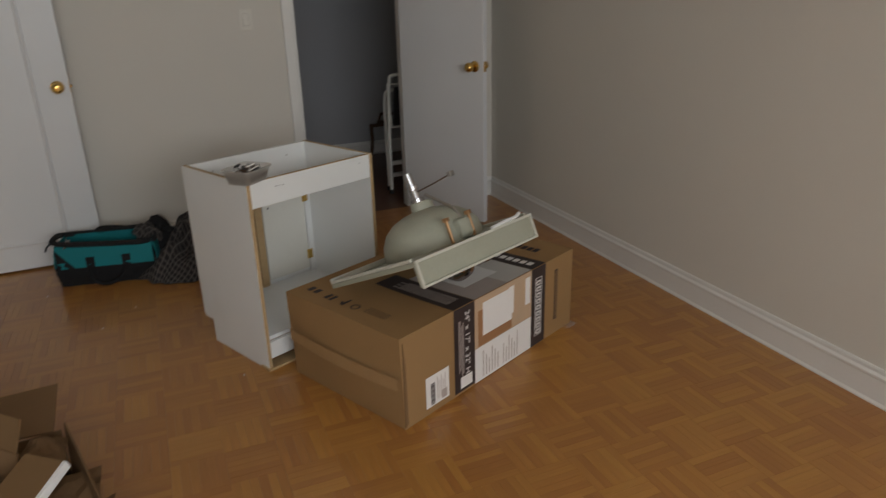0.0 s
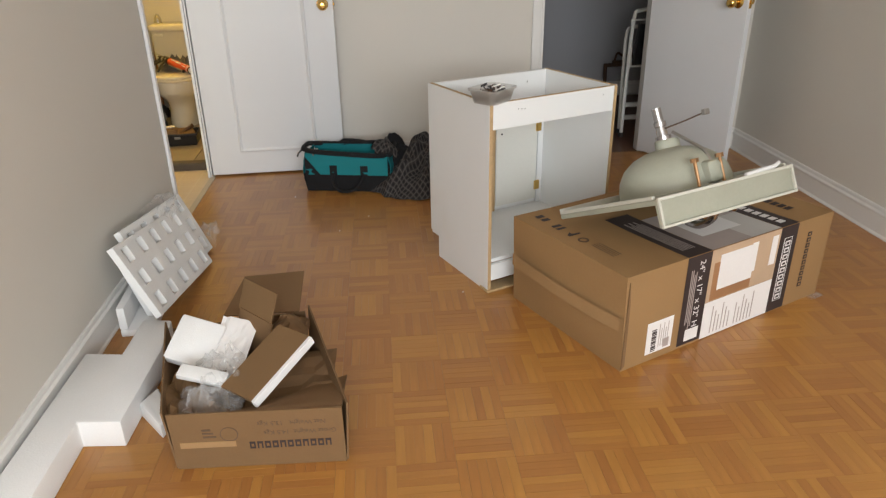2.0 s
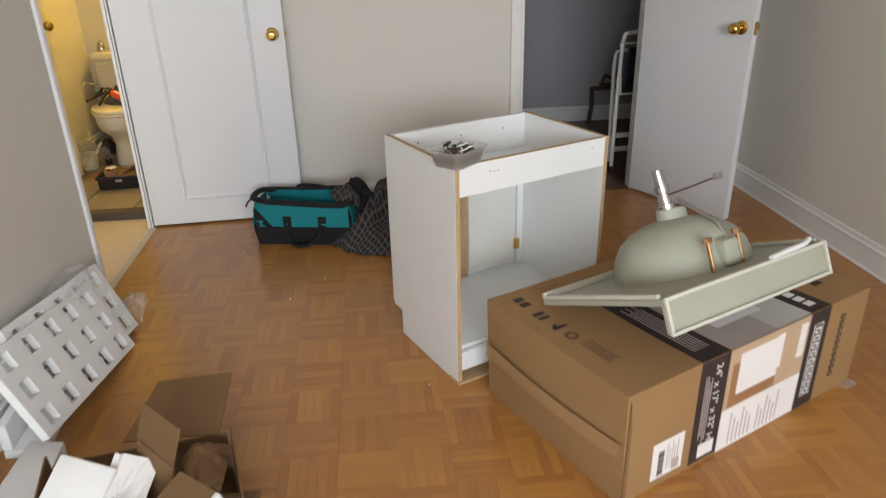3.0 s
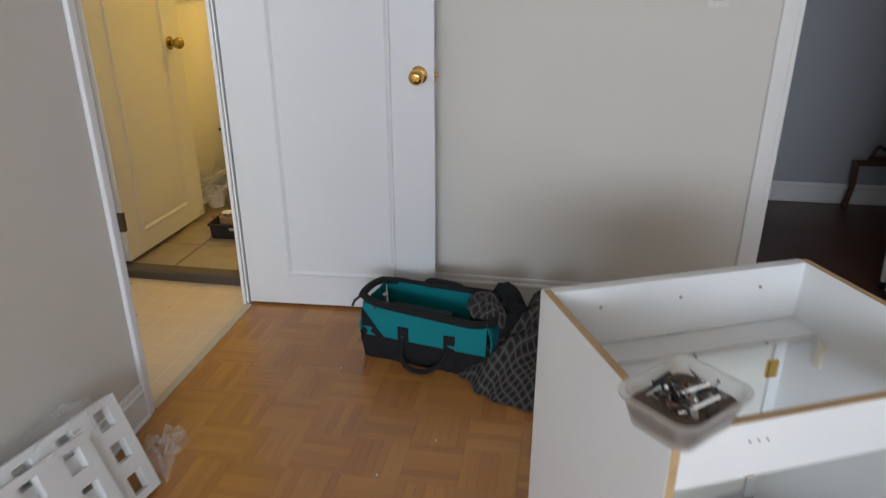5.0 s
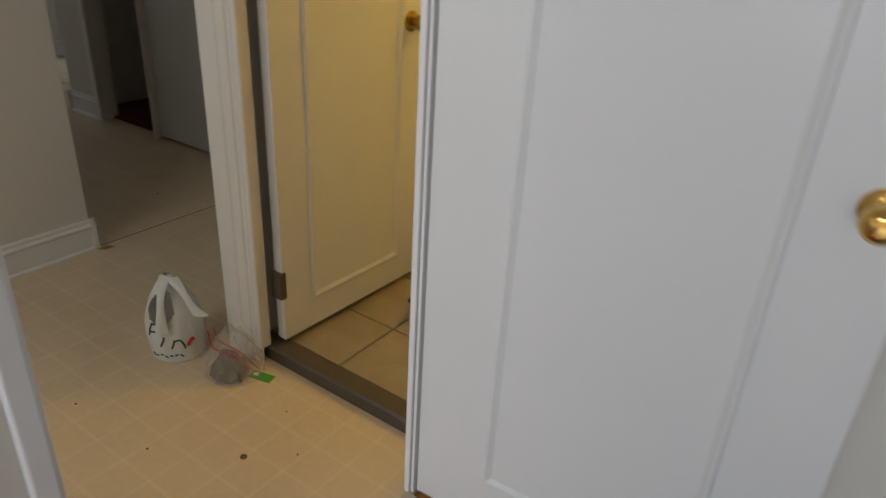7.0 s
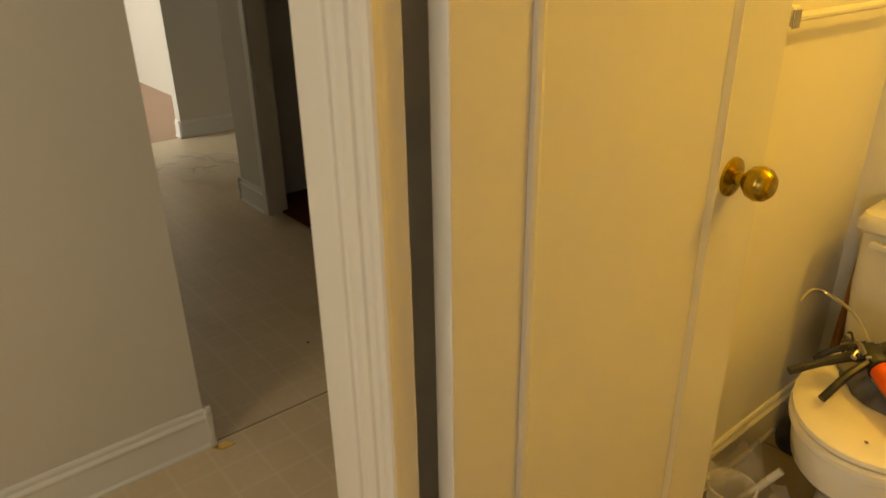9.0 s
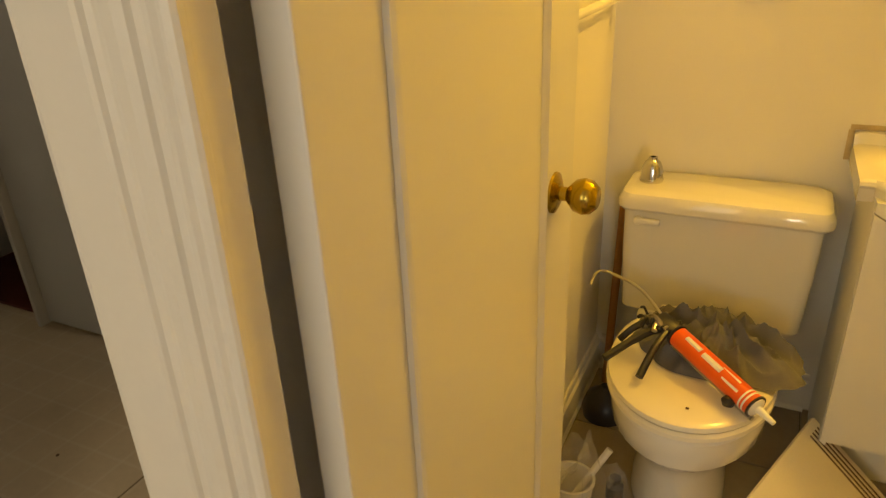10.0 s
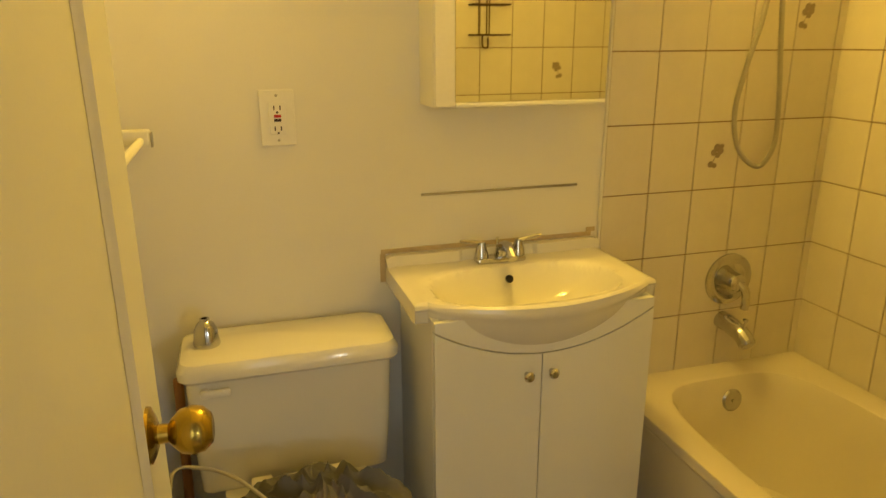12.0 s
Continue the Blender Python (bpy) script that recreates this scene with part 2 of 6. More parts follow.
def plaid_mat():
    m = mat("plaid_flannel", (0.012, 0.011, 0.012), 0.9, vary=0.1, scale=15, grain=0.1, gscale=400, bump=0.05)
    t = m.node_tree
    b = t.nodes["Principled BSDF"]
    src = b.inputs["Base Color"].links[0].from_socket
    uv = t.nodes.new("ShaderNodeUVMap")
    sep = t.nodes.new("ShaderNodeSeparateXYZ")
    t.links.new(uv.outputs[0], sep.inputs[0])

    def band(sock, freq, lo, soft):
        a = t.nodes.new("ShaderNodeMath")
        a.operation = "MULTIPLY"
        a.inputs[1].default_value = freq
        t.links.new(sock, a.inputs[0])
        f = t.nodes.new("ShaderNodeMath")
        f.operation = "PINGPONG"
        f.inputs[1].default_value = 0.5
        t.links.new(a.outputs[0], f.inputs[0])
        r = t.nodes.new("ShaderNodeMapRange")
        r.inputs[1].default_value, r.inputs[2].default_value = lo, lo + soft
        t.links.new(f.outputs[0], r.inputs[0])
        return r.outputs[0]

    def over(base, fac, col, amount):
        s = t.nodes.new("ShaderNodeMath")
        s.operation = "MULTIPLY"
        s.inputs[1].default_value = amount
        t.links.new(fac, s.inputs[0])
        x = t.nodes.new("ShaderNodeMixRGB")
        t.links.new(s.outputs[0], x.inputs[0])
        t.links.new(base, x.inputs[1])
        x.inputs[2].default_value = (*col, 1)
        return x.outputs[0]

    out = src
    for s in (sep.outputs[0], sep.outputs[1]):
        out = over(out, band(s, 25, 0.22, 0.08), (0.070, 0.060, 0.056), 0.5)
        out = over(out, band(s, 25, 0.44, 0.035), (0.23, 0.21, 0.19), 0.45)
    t.links.new(out, b.inputs["Base Color"])
    return m


PLAID = plaid_mat()

# printed squares on the sheet vinyl, 11 cm apart, with faint doubled lines
_t = VINYL.node_tree
_b = _t.nodes["Principled BSDF"]
_src = _b.inputs["Base Color"].links[0].from_socket
_co = _t.nodes.new("ShaderNodeTexCoord")
_sep = _t.nodes.new("ShaderNodeSeparateXYZ")
_t.links.new(_co.outputs["Object"], _sep.inputs[0])
_out = _src
for _i in (0, 1):
    _a = _t.nodes.new("ShaderNodeMath")
    _a.operation = "PINGPONG"
    _a.inputs[1].default_value = 0.0575
    _t.links.new(_sep.outputs[_i], _a.inputs[0])
    _r = _t.nodes.new("ShaderNodeMapRange")
    _r.inputs[1].default_value, _r.inputs[2].default_value = 0.0515, 0.0545
    _t.links.new(_a.outputs[0], _r.inputs[0])
    _m = _t.nodes.new("ShaderNodeMath")
    _m.operation = "MULTIPLY"
    _m.inputs[1].default_value = 0.30
    _t.links.new(_r.outputs[0], _m.inputs[0])
    _x = _t.nodes.new("ShaderNodeMixRGB")
    _t.links.new(_m.outputs[0], _x.inputs[0])
    _t.links.new(_out, _x.inputs[1])
    _x.inputs[2].default_value = (0.74, 0.66, 0.52, 1)
    _out = _x.outputs[0]
_t.links.new(_out, _b.inputs["Base Color"])

# ---- mesh helpers ----


def box(bm, x0, x1, y0, y1, z0, z1, bevel=0.0):
    r = bmesh.ops.create_cube(bm, size=1.0, matrix=Matrix.Translation(((x0 + x1) / 2, (y0 + y1) / 2, (z0 + z1) / 2)) @ Matrix.Diagonal((x1 - x0, y1 - y0, z1 - z0, 1)))
    if bevel:
        vs = set(r["verts"])
        es = [e for e in bm.edges if e.verts[0] in vs and e.verts[1] in vs]
        bmesh.ops.bevel(bm, geom=es, offset=bevel, segments=2, affect="EDGES", profile=0.5)
    return bm


def boxes(*rows, bevel=0.0):
    bm = bmesh.new()
    for r in rows:
        sub = bmesh.new()
        box(sub, *r, bevel=bevel)
        me = bpy.data.meshes.new("tmp")
        sub.to_mesh(me)
        bm.from_mesh(me)
        bpy.data.meshes.remove(me)
        sub.free()
    return bm


def lathe(profile, seg=24, m=None):
    """Turn (radius, height) pairs about z."""
    bm = bmesh.new()
    rings = []
    for r, z in profile:
        if r < 1e-5:
            rings.append([bm.verts.new((0, 0, z))])
        else:
            rings.append([bm.verts.new((r * math.cos(2 * math.pi * i / seg), r * math.sin(2 * math.pi * i / seg), z)) for i in range(seg)])
    for a, b in zip(rings, rings[1:]):
        for i in range(seg):
            j = (i + 1) % seg
            if len(a) == 1 and len(b) > 1:
                bm.faces.new((a[0], b[i], b[j]))
            elif len(b) == 1 and len(a) > 1:
                bm.faces.new((a[i], b[0], a[j]))
            elif len(a) > 1:
                bm.faces.new((a[i], b[i], b[j], a[j]))
    bmesh.ops.recalc_face_normals(bm, faces=bm.faces)
    if m is not None:
        bm.transform(m)
    return bm


def tube(points, radius, seg=10, closed=False):
    """A round bar along points, or with a radius for each point."""
    bm = bmesh.new()
    pts = [Vector(p) for p in points]
    rad = radius if isinstance(radius, (list, tuple)) else [radius] * len(pts)
    rings, side = [], None
    for i, p in enumerate(pts):
        a, b = pts[max(i - 1, 0)], pts[min(i + 1, len(pts) - 1)]
        if closed:
            a, b = pts[i - 1], pts[(i + 1) % len(pts)]
        d = (b - a).normalized()
        side = d.orthogonal().normalized() if side is None else (side - d * side.dot(d)).normalized()
        up = d.cross(side)
        rings.append([bm.verts.new(p + rad[i] * (math.cos(2 * math.pi * k / seg) * side + math.sin(2 * math.pi * k / seg) * up)) for k in range(seg)])
    pairs = list(zip(rings, rings[1:])) + ([(rings[-1], rings[0])] if closed else [])
    for a, b in pairs:
        for k in range(seg):
            j = (k + 1) % seg
            bm.faces.new((a[k], a[j], b[j], b[k]))
    if not closed:
        bm.faces.new(rings[0])
        bm.faces.new(rings[-1])
    bmesh.ops.recalc_face_normals(bm, faces=bm.faces)
    return bm


def arc(points, n=6):
    """Smooth a polyline (Catmull-Rom)."""
    p = [Vector(q) for q in points]
    p = [2 * p[0] - p[1], *p, 2 * p[-1] - p[-2]]
    out = []
    for i in range(1, len(p) - 2):
        for k in range(n):
            t = k / n
            out.append(0.5 * (2 * p[i] + (p[i + 1] - p[i - 1]) * t + (2 * p[i - 1] - 5 * p[i] + 4 * p[i + 1] - p[i + 2]) * t * t + (3 * p[i] - p[i - 1] - 3 * p[i + 1] + p[i + 2]) * t ** 3))
    out.append(p[-2])
    return out


def prism(poly, z0, z1, m=None, bevel=0.0):
    """Extrude a flat outline (x, y) from z0 to z1."""
    bm = bmesh.new()
    f = bm.faces.new([bm.verts.new((x, y, z0)) for x, y in poly])
    r = bmesh.ops.extrude_face_region(bm, geom=[f])
    bmesh.ops.translate(bm, verts=[v for v in r["geom"] if isinstance(v, bmesh.types.BMVert)], vec=(0, 0, z1 - z0))
    bmesh.ops.recalc_face_normals(bm, faces=bm.faces)
    if bevel:
        bmesh.ops.bevel(bm, geom=list(bm.edges), offset=bevel, segments=2, affect="EDGES", profile=0.5)
    bmesh.ops.triangulate(bm, faces=[f for f in bm.faces if len(f.verts) > 4])
    if m is not None:
        bm.transform(m)
    return bm


def grid(nu, nv, fn, thick=0.0, uv=None):
    """A sheet of nu x nv cells through fn(u, v); uv gives cloth coordinates."""
    bm = bmesh.new()
    vs = [[bm.verts.new(fn(i / nu, j / nv)) for j in range(nv + 1)] for i in range(nu + 1)]
    lay = bm.loops.layers.uv.new("UVMap") if uv else None
    for i in range(nu):
        for j in range(nv):
            try:
                f = bm.faces.new((vs[i][j], vs[i + 1][j], vs[i + 1][j + 1], vs[i][j + 1]))
            except ValueError:
                continue
            if lay:
                for lp, (a, b) in zip(f.loops, ((i, j), (i + 1, j), (i + 1, j + 1), (i, j + 1))):
                    lp[lay].uv = uv(a / nu, b / nv)
    if thick:
        bmesh.ops.recalc_face_normals(bm, faces=bm.faces)
        bmesh.ops.solidify(bm, geom=list(bm.faces), thickness=thick)
    return bm


def merge(*bms):
    bm = bmesh.new()
    for b in bms:
        me = bpy.data.meshes.new("tmp")
        b.to_mesh(me)
        bm.from_mesh(me)
        bpy.data.meshes.remove(me)
        b.free()
    return bm


def mesh_of(name, bm, material, smooth=False):
    me = bpy.data.meshes.new(name)
    bm.to_mesh(me)
    bm.free()
    me.materials.append(material)
    if smooth:
        me.shade_smooth()
        me.set_sharp_from_angle(angle=radians(35))
    return me


def part(name, bm, material, parent, label="", smooth=False, m=None):
    ob = new(name, mesh_of(name, bm, material, smooth))
    ob.parent = parent
    if m is not None:
        ob.matrix_basis = m
    return tagged(ob, label)


def thing(name, m, label, category, group=""):
    ob = new(name)
    ob.empty_display_size = 0.05
    ob.matrix_basis = m
    return tagged(ob, label, category, group)


def solo(name, bm, material, label, category, m=None, smooth=False, group="", kind=""):
    ob = new(name, mesh_of(name, bm, material, smooth))
    if m is not None:
        ob.matrix_basis = m
    return tagged(ob, label, category, group, kind)


def built(name, bm, material, label, category, smooth=False):
    return solo(name, bm, material, label, category, smooth=smooth, kind="structure")


def lettering(text, size, material, name="print"):
    cu = bpy.data.curves.new(name, "FONT")
    cu.body, cu.size, cu.align_x, cu.align_y, cu.extrude = text, size, "CENTER", "CENTER", 0.0002
    tmp = new(name, cu)
    me = bpy.data.meshes.new_from_object(tmp.evaluated_get(bpy.context.evaluated_depsgraph_get()))
    bpy.data.objects.remove(tmp)
    me.materials.clear()
    me.materials.append(material)
    return me


def print_on(parent, text, size, material, m, name="print"):
    ob = new(name, lettering(text, size, material, name))
    ob.parent, ob.matrix_basis = parent, m
    return ob

# ---- structure ----
H = 2.45


def wall_x(name, y0, y1, x0, x1, holes, material, label):
    """A wall along x; holes are (from, to, sill, head)."""
    rows, at = [], x0
    for a, b, s, h in sorted(holes):
        rows.append((at, a, y0, y1, 0, H))
        if s > 0:
            rows.append((a, b, y0, y1, 0, s))
        if h < H:
            rows.append((a, b, y0, y1, h, H))
        at = b
    rows.append((at, x1, y0, y1, 0, H))
    return built(name, boxes(*rows), material, label, "wall")


def wall_y(name, x0, x1, y0, y1, material, label):
    return built(name, boxes((x0, x1, y0, y1, 0, H)), material, label, "wall")


# bedroom
wall_x("wall_north", 5.205, 5.285, 0.0, 3.375, [(2.05, 2.745, 0, 2.03)], WALL, "smooth beige painted wall with an open doorway")
wall_y("wall_east", 3.375, 3.475, -2.1, 5.285, WALL, "smooth beige painted bedroom wall")
wall_y("wall_west", -0.085, 0.022, -2.0, 4.262, WALL, "smooth beige painted wall ending at a doorway")
built("wall_above_doorway", boxes((-0.085, 0.022, 4.262, 5.1, 2.04, H)), WALL, "beige wall above the bedroom doorway", "wall")
wall_x("wall_south", -2.1, -2.0, -0.085, 3.375, [(0.08, 3.08, 1.22, 2.35)], WALL, "beige wall with the bedroom window")
# passage and corridor
wall_y("wall_passage", -1.89, -1.792, 3.3, 5.252, WALL, "beige passage wall ending at the corridor corner")
wall_x("wall_corridor_south", 5.152, 5.252, -5.3, -1.89, [], WALL, "beige corridor wall")
# unseen end wall, its opening made up to go with the fill lamp
wall_x("wall_passage_end", 3.2, 3.3, -1.89, -0.085, [(-1.55, -0.35, 0.8, 2.2)], WALL, "beige passage wall with an opening added for the fill light")
wall_x("wall_corridor_north", 6.235, 6.335, -3.715, -0.83, [(-3.37, -2.85, 0, 2.05), (-2.83, -2.16, 0, 2.03)], WALL, "beige corridor wall with a closet opening and a door")
wall_y("wall_far_pier", -5.42, -5.32, 6.47, 7.6, WALL, "beige wall end beside the far room")
wall_x("wall_far_north", 6.97, 7.07, -8.6, -5.42, [], WALL, "bright wall of the far room")
wall_y("wall_far_west", -8.6, -8.5, 3.0, 6.97, WALL, "wall of the far room")
wall_x("wall_far_south", 2.9, 3.0, -8.6, -5.2, [(-7.6, -5.8, 0.8, 2.2)], WALL, "far room wall with a window")
wall_y("wall_far_east", -5.3, -5.2, 3.0, 5.152, WALL, "wall between far room and corridor")
wall_y("wall_nook_east", -3.715, -3.615, 6.335, 7.6, WALL, "wall of the side opening")
wall_x("wall_nook_north", 7.6, 7.7, -5.42, -3.57, [], WALL, "wall closing the side opening")
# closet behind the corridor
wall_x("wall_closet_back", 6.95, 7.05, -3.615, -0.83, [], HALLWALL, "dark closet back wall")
# bathroom
wall_x("wall_bath_front", 5.17, 5.228, -0.83, 0.003, [(-0.722, 0.0015, 0, 2.04)], BATHWALL, "painted wall with the bathroom doorway")
built("wall_bath_front_inside", boxes((0.0, 1.23, 5.286, 5.292, 0, H)), BATHWALL, "bathroom side of the shared wall", "wall")
wall_y("wall_bath_west", -0.83, -0.757, 5.228, 6.95, BATHWALL, "cream painted bathroom wall")
wall_x("wall_bath_north", 6.745, 6.85, -0.757, 1.34, [], BATHWALL, "cream painted bathroom wall behind the toilet")
wall_y("wall_bath_east", 1.236, 1.34, 5.292, 6.745, BATHWALL, "bathroom wall beside the tub")
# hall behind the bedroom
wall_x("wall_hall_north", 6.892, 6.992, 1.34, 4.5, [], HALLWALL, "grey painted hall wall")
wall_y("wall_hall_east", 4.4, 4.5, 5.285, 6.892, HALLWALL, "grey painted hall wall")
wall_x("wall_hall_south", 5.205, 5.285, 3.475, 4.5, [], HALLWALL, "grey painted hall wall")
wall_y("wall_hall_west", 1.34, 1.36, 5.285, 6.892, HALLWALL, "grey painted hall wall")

built("ceiling", boxes((-8.6, 4.5, -2.1, 7.7, H, H + 0.1)), CEIL, "flat white painted ceiling", "ceiling")

# floors
built("floor_vinyl", boxes((-5.33, 0.024, 3.2, 6.95, -0.06, 0.0)), VINYL, "cream sheet vinyl printed with small squares", "floor")
built("floor_far_room", boxes((-8.6, -5.33, 2.9, 7.7, -0.06, 0.0)), REDWOOD, "reddish wooden floor of the far room", "floor")
built("floor_hall", boxes((1.34, 4.5, 5.206, 6.992, -0.06, -0.002)), DARKWOOD, "dark brown wooden hall floor", "floor")
built("floor_nook", boxes((-5.33, -3.57, 6.951, 7.7, -0.06, -0.001)), VINYL, "cream sheet vinyl", "floor")
FLOOR = built("floor", boxes((0.024, 3.475, -2.1, 5.206, -0.06, -0.004)), PARQ_JOINT, "honey oak finger parquet laid in alternating squares", "floor")
BATHFLOOR = built("floor_bath", boxes((-0.757, 1.236, 5.2625, 6.745, -0.05, 0.034)), GROUT, "brown bathroom floor tiles with dark joints", "floor")
built("closet_floor", boxes((-3.61, -2.84, 6.30, 6.94, 0.001, 0.012)), REDFLOOR, "dark red closet floor", "floor")

# sheet edge where vinyl meets parquet
built("floor_strip", boxes((0.006, 0.038, 4.285, 5.03, 0.0, 0.004), bevel=0.0015), mat("worn_strip", (0.50, 0.43, 0.32), 0.5, vary=0.12, scale=9, stain=0.5), "thin worn strip between vinyl and parquet", "floor strip")
solo("floor_seam", boxes((-1.7925, -1.7875, 5.252, 6.2, 0.0, 0.0012)), SEAM, "dark seam in the vinyl floor", "seam", kind="structure")


def skirting(name, a, b, height, side, label="white moulded baseboard", floor_z=0.0):
    """A moulded baseboard from a to b; side is the way it stands out."""
    a, b = Vector((*a, floor_z)), Vector((*b, floor_z))
    d, n = (b - a).normalized(), Vector((*side, 0)).normalized()
    h = height
    prof = [(0, 0), (0.020, 0), (0.020, 0.006), (0.014, 0.014), (0.012, h * 0.70), (0.016, h * 0.74), (0.016, h * 0.80), (0.009, h * 0.86), (0.009, h * 0.95), (0.006, h), (0, h)]
    bm = bmesh.new()
    ends = [[bm.verts.new(p + n * o + Vector((0, 0, z))) for o, z in prof] for p in (a, b)]
    k = len(prof)
    for i in range(k):
        bm.faces.new((ends[0][i], ends[0][(i + 1) % k], ends[1][(i + 1) % k], ends[1][i]))
    bm.faces.new(ends[0])
    bm.faces.new(ends[1])
    bmesh.ops.recalc_face_normals(bm, faces=bm.faces)
    return built(name, bm, TRIM, label, "baseboard")


skirting("baseboard_east", (3.375, -2.0), (3.375, 5.186), 0.135, (-1, 0))
skirting("baseboard_north", (0.03, 5.205), (1.992, 5.205), 0.135, (0, -1))
skirting("baseboard_north_end", (2.80, 5.205), (3.375, 5.205), 0.135, (0, -1))
skirting("baseboard_west", (0.022, -2.0), (0.022, 4.242), 0.125, (1, 0))
skirting("baseboard_passage", (-1.792, 3.3), (-1.792, 5.272), 0.13, (1, 0))
skirting("baseboard_corridor", (-5.2, 5.252), (-1.772, 5.252), 0.13, (0, 1))
skirting("baseboard_corridor_pier", (-3.735, 6.235), (-3.425, 6.235), 0.13, (0, -1))
skirting("baseboard_corridor_end", (-2.10, 6.235), (-0.85, 6.235), 0.13, (0, -1))
skirting("baseboard_pier_side", (-3.715, 6.215), (-3.715, 7.6), 0.13, (-1, 0))
skirting("baseboard_far_pier", (-5.32, 6.45), (-5.32, 7.6), 0.13, (1, 0))
skirting("baseboard_far_pier_end", (-5.42, 6.47), (-5.30, 6.47), 0.13, (0, -1))
skirting("baseboard_hall", (1.36, 6.892), (4.4, 6.892), 0.12, (0, -1))
skirting("baseboard_bath_west", (-0.757, 5.3), (-0.757, 6.745), 0.12, (1, 0), floor_z=0.04)
skirting("baseboard_bath_north", (-0.737, 6.745), (-0.14, 6.745), 0.12, (0, -1), floor_z=0.04)

# threshold
built("threshold", prism([(5.192, 0), (5.262, 0), (5.262, 0.044), (5.256, 0.048), (5.200, 0.046), (5.193, 0.038)], -0.7215, 0.0, Matrix(((0, 0, 1, 0), (1, 0, 0, 0), (0, 1, 0, 0), (0, 0, 0, 1)))), STONE, "dark grey-brown stone threshold of the bathroom", "threshold")


def casing(name, prof_w, a, b, top, y, out, label, deep=0.016):
    """Door trim round an opening a..b in a wall along x, standing out by deep."""
    def strip(x0, x1, z0, z1):
        d = -deep if out < 0 else deep
        lo, hi = sorted((y, y + d))
        rows = [(x0, x1, lo, hi, z0, z1)]
        return rows
    rows = strip(a - prof_w, a, 0, top + prof_w) + strip(b, b + prof_w, 0, top + prof_w) + strip(a + 0.0005, b - 0.0005, top, top + prof_w)
    return built(name, boxes(*rows, bevel=0.004), TRIM, label, "door trim")


casing("trim_hall_door", 0.055, 2.048, 2.747, 2.03, 5.205, -1, "white door trim round the hall doorway")
built("trim_hall_jamb", boxes((2.05, 2.066, 5.200, 5.29, 0, 2.03), (2.729, 2.745, 5.205, 5.29, 0, 2.03), bevel=0.002), TRIM, "white door lining of the hall doorway", "door lining")


def moulded_upright(x_out, x_in, y_wall, top):
    """Moulded trim board: a flat with two beads, its profile swept up."""
    w = x_in - x_out
    prof = [(0, 0), (0, 0.010), (0.03, 0.016), (0.08, 0.018), (0.46, 0.018), (0.49, 0.0165), (0.51, 0.0130), (0.55, 0.0115), (0.58, 0.0130), (0.62, 0.0155), (0.70, 0.0170), (0.76, 0.0150), (0.78, 0.0110), (0.82, 0.0100), (0.84, 0.0120), (0.88, 0.0130), (0.91, 0.0100), (0.94, 0.0110), (0.98, 0.0095), (1, 0.006), (1, 0)]
    pts = [(x_out + u * w, y_wall - d) for u, d in prof]
    return prism(pts, 0, top)


built("trim_bath_door", merge(moulded_upright(-0.832, -0.680, 5.172, 2.14), boxes((-0.70, 0.0, 5.158, 5.172, 2.04, 2.14))), TRIM, "cream moulded door trim of the bathroom", "door trim")
built("trim_bath_jamb", boxes((-0.722, -0.682, 5.1725, 5.204, 0.048, 2.04), bevel=0.002), TRIM, "cream door lining of the bathroom", "door lining")

# pressed steel frame of the bedroom doorway
built("trim_bedroom_jamb", boxes((-0.095, 0.034, 4.258, 4.276, 0, 2.04), (0.024, 0.040, 4.238, 4.270, 0, 2.05), bevel=0.004), JAMB, "white steel door frame at the bedroom doorway", "door frame")
built("trim_bedroom_hinge_jamb", boxes((-0.006, 0.009, 5.030, 5.17, 0, 2.04), (0.011, 0.019, 5.036, 5.196, 0, 2.04), bevel=0.002), JAMB, "white steel hinge frame of the bedroom door", "door frame")
solo("strike_plate", boxes((-0.04, -0.012, 4.2765, 4.284, 0.935, 1.0), bevel=0.002), WPLAST, "white strike plate on the door frame", "strike plate")

# bedroom window
WIN = thing("window_1", pose(1.58, -2.05, 1.22) @ Matrix.Diagonal((1.50, 1, 0.729, 1)), "wide white window in the bedroom wall", "window")
tagged(WIN, kind="structure")
part("window_frame", boxes((-1.0, -0.94, -0.04, 0.03, 0, 1.55), (0.94, 1.0, -0.04, 0.03, 0, 1.55), (-0.94, 0.94, -0.04, 0.03, 0, 0.06), (-0.94, 0.94, -0.04, 0.03, 1.49, 1.55), (-0.03, 0.03, -0.035, 0.025, 0.06, 1.49)), WHITE, WIN)
for _a, _c in ((-0.94, -0.03), (0.03, 0.94)):
    _p = part("pane", boxes((_a, _c, -0.006, 0.0, 0.06, 1.49)), GLASS, WIN)
    _p.visible_shadow = False
part("window_sill", boxes((-1.04, 1.04, 0.05, 0.14, -0.03, 0.0), bevel=0.005), WHITE, WIN)
WIN2 = thing("window_2", pose(-6.7, 2.95, 0.8), "white window of the far room", "window")
tagged(WIN2, kind="structure")
part("window_frame", boxes((-0.9, -0.84, -0.03, 0.03, 0, 1.4), (0.84, 0.9, -0.03, 0.03, 0, 1.4), (-0.84, 0.84, -0.03, 0.03, 0, 0.06), (-0.84, 0.84, -0.03, 0.03, 1.34, 1.4)), WHITE, WIN2)
_p = part("pane", boxes((-0.84, 0.84, -0.006, 0.0, 0.06, 1.34)), GLASS, WIN2)
_p.visible_shadow = False
# made-up window out of view, behind the passage fill lamp
FILL_WIN = thing("added_window_3", pose(-0.95, 3.25, 0.8), "unseen white window added behind the passage fill light", "window")
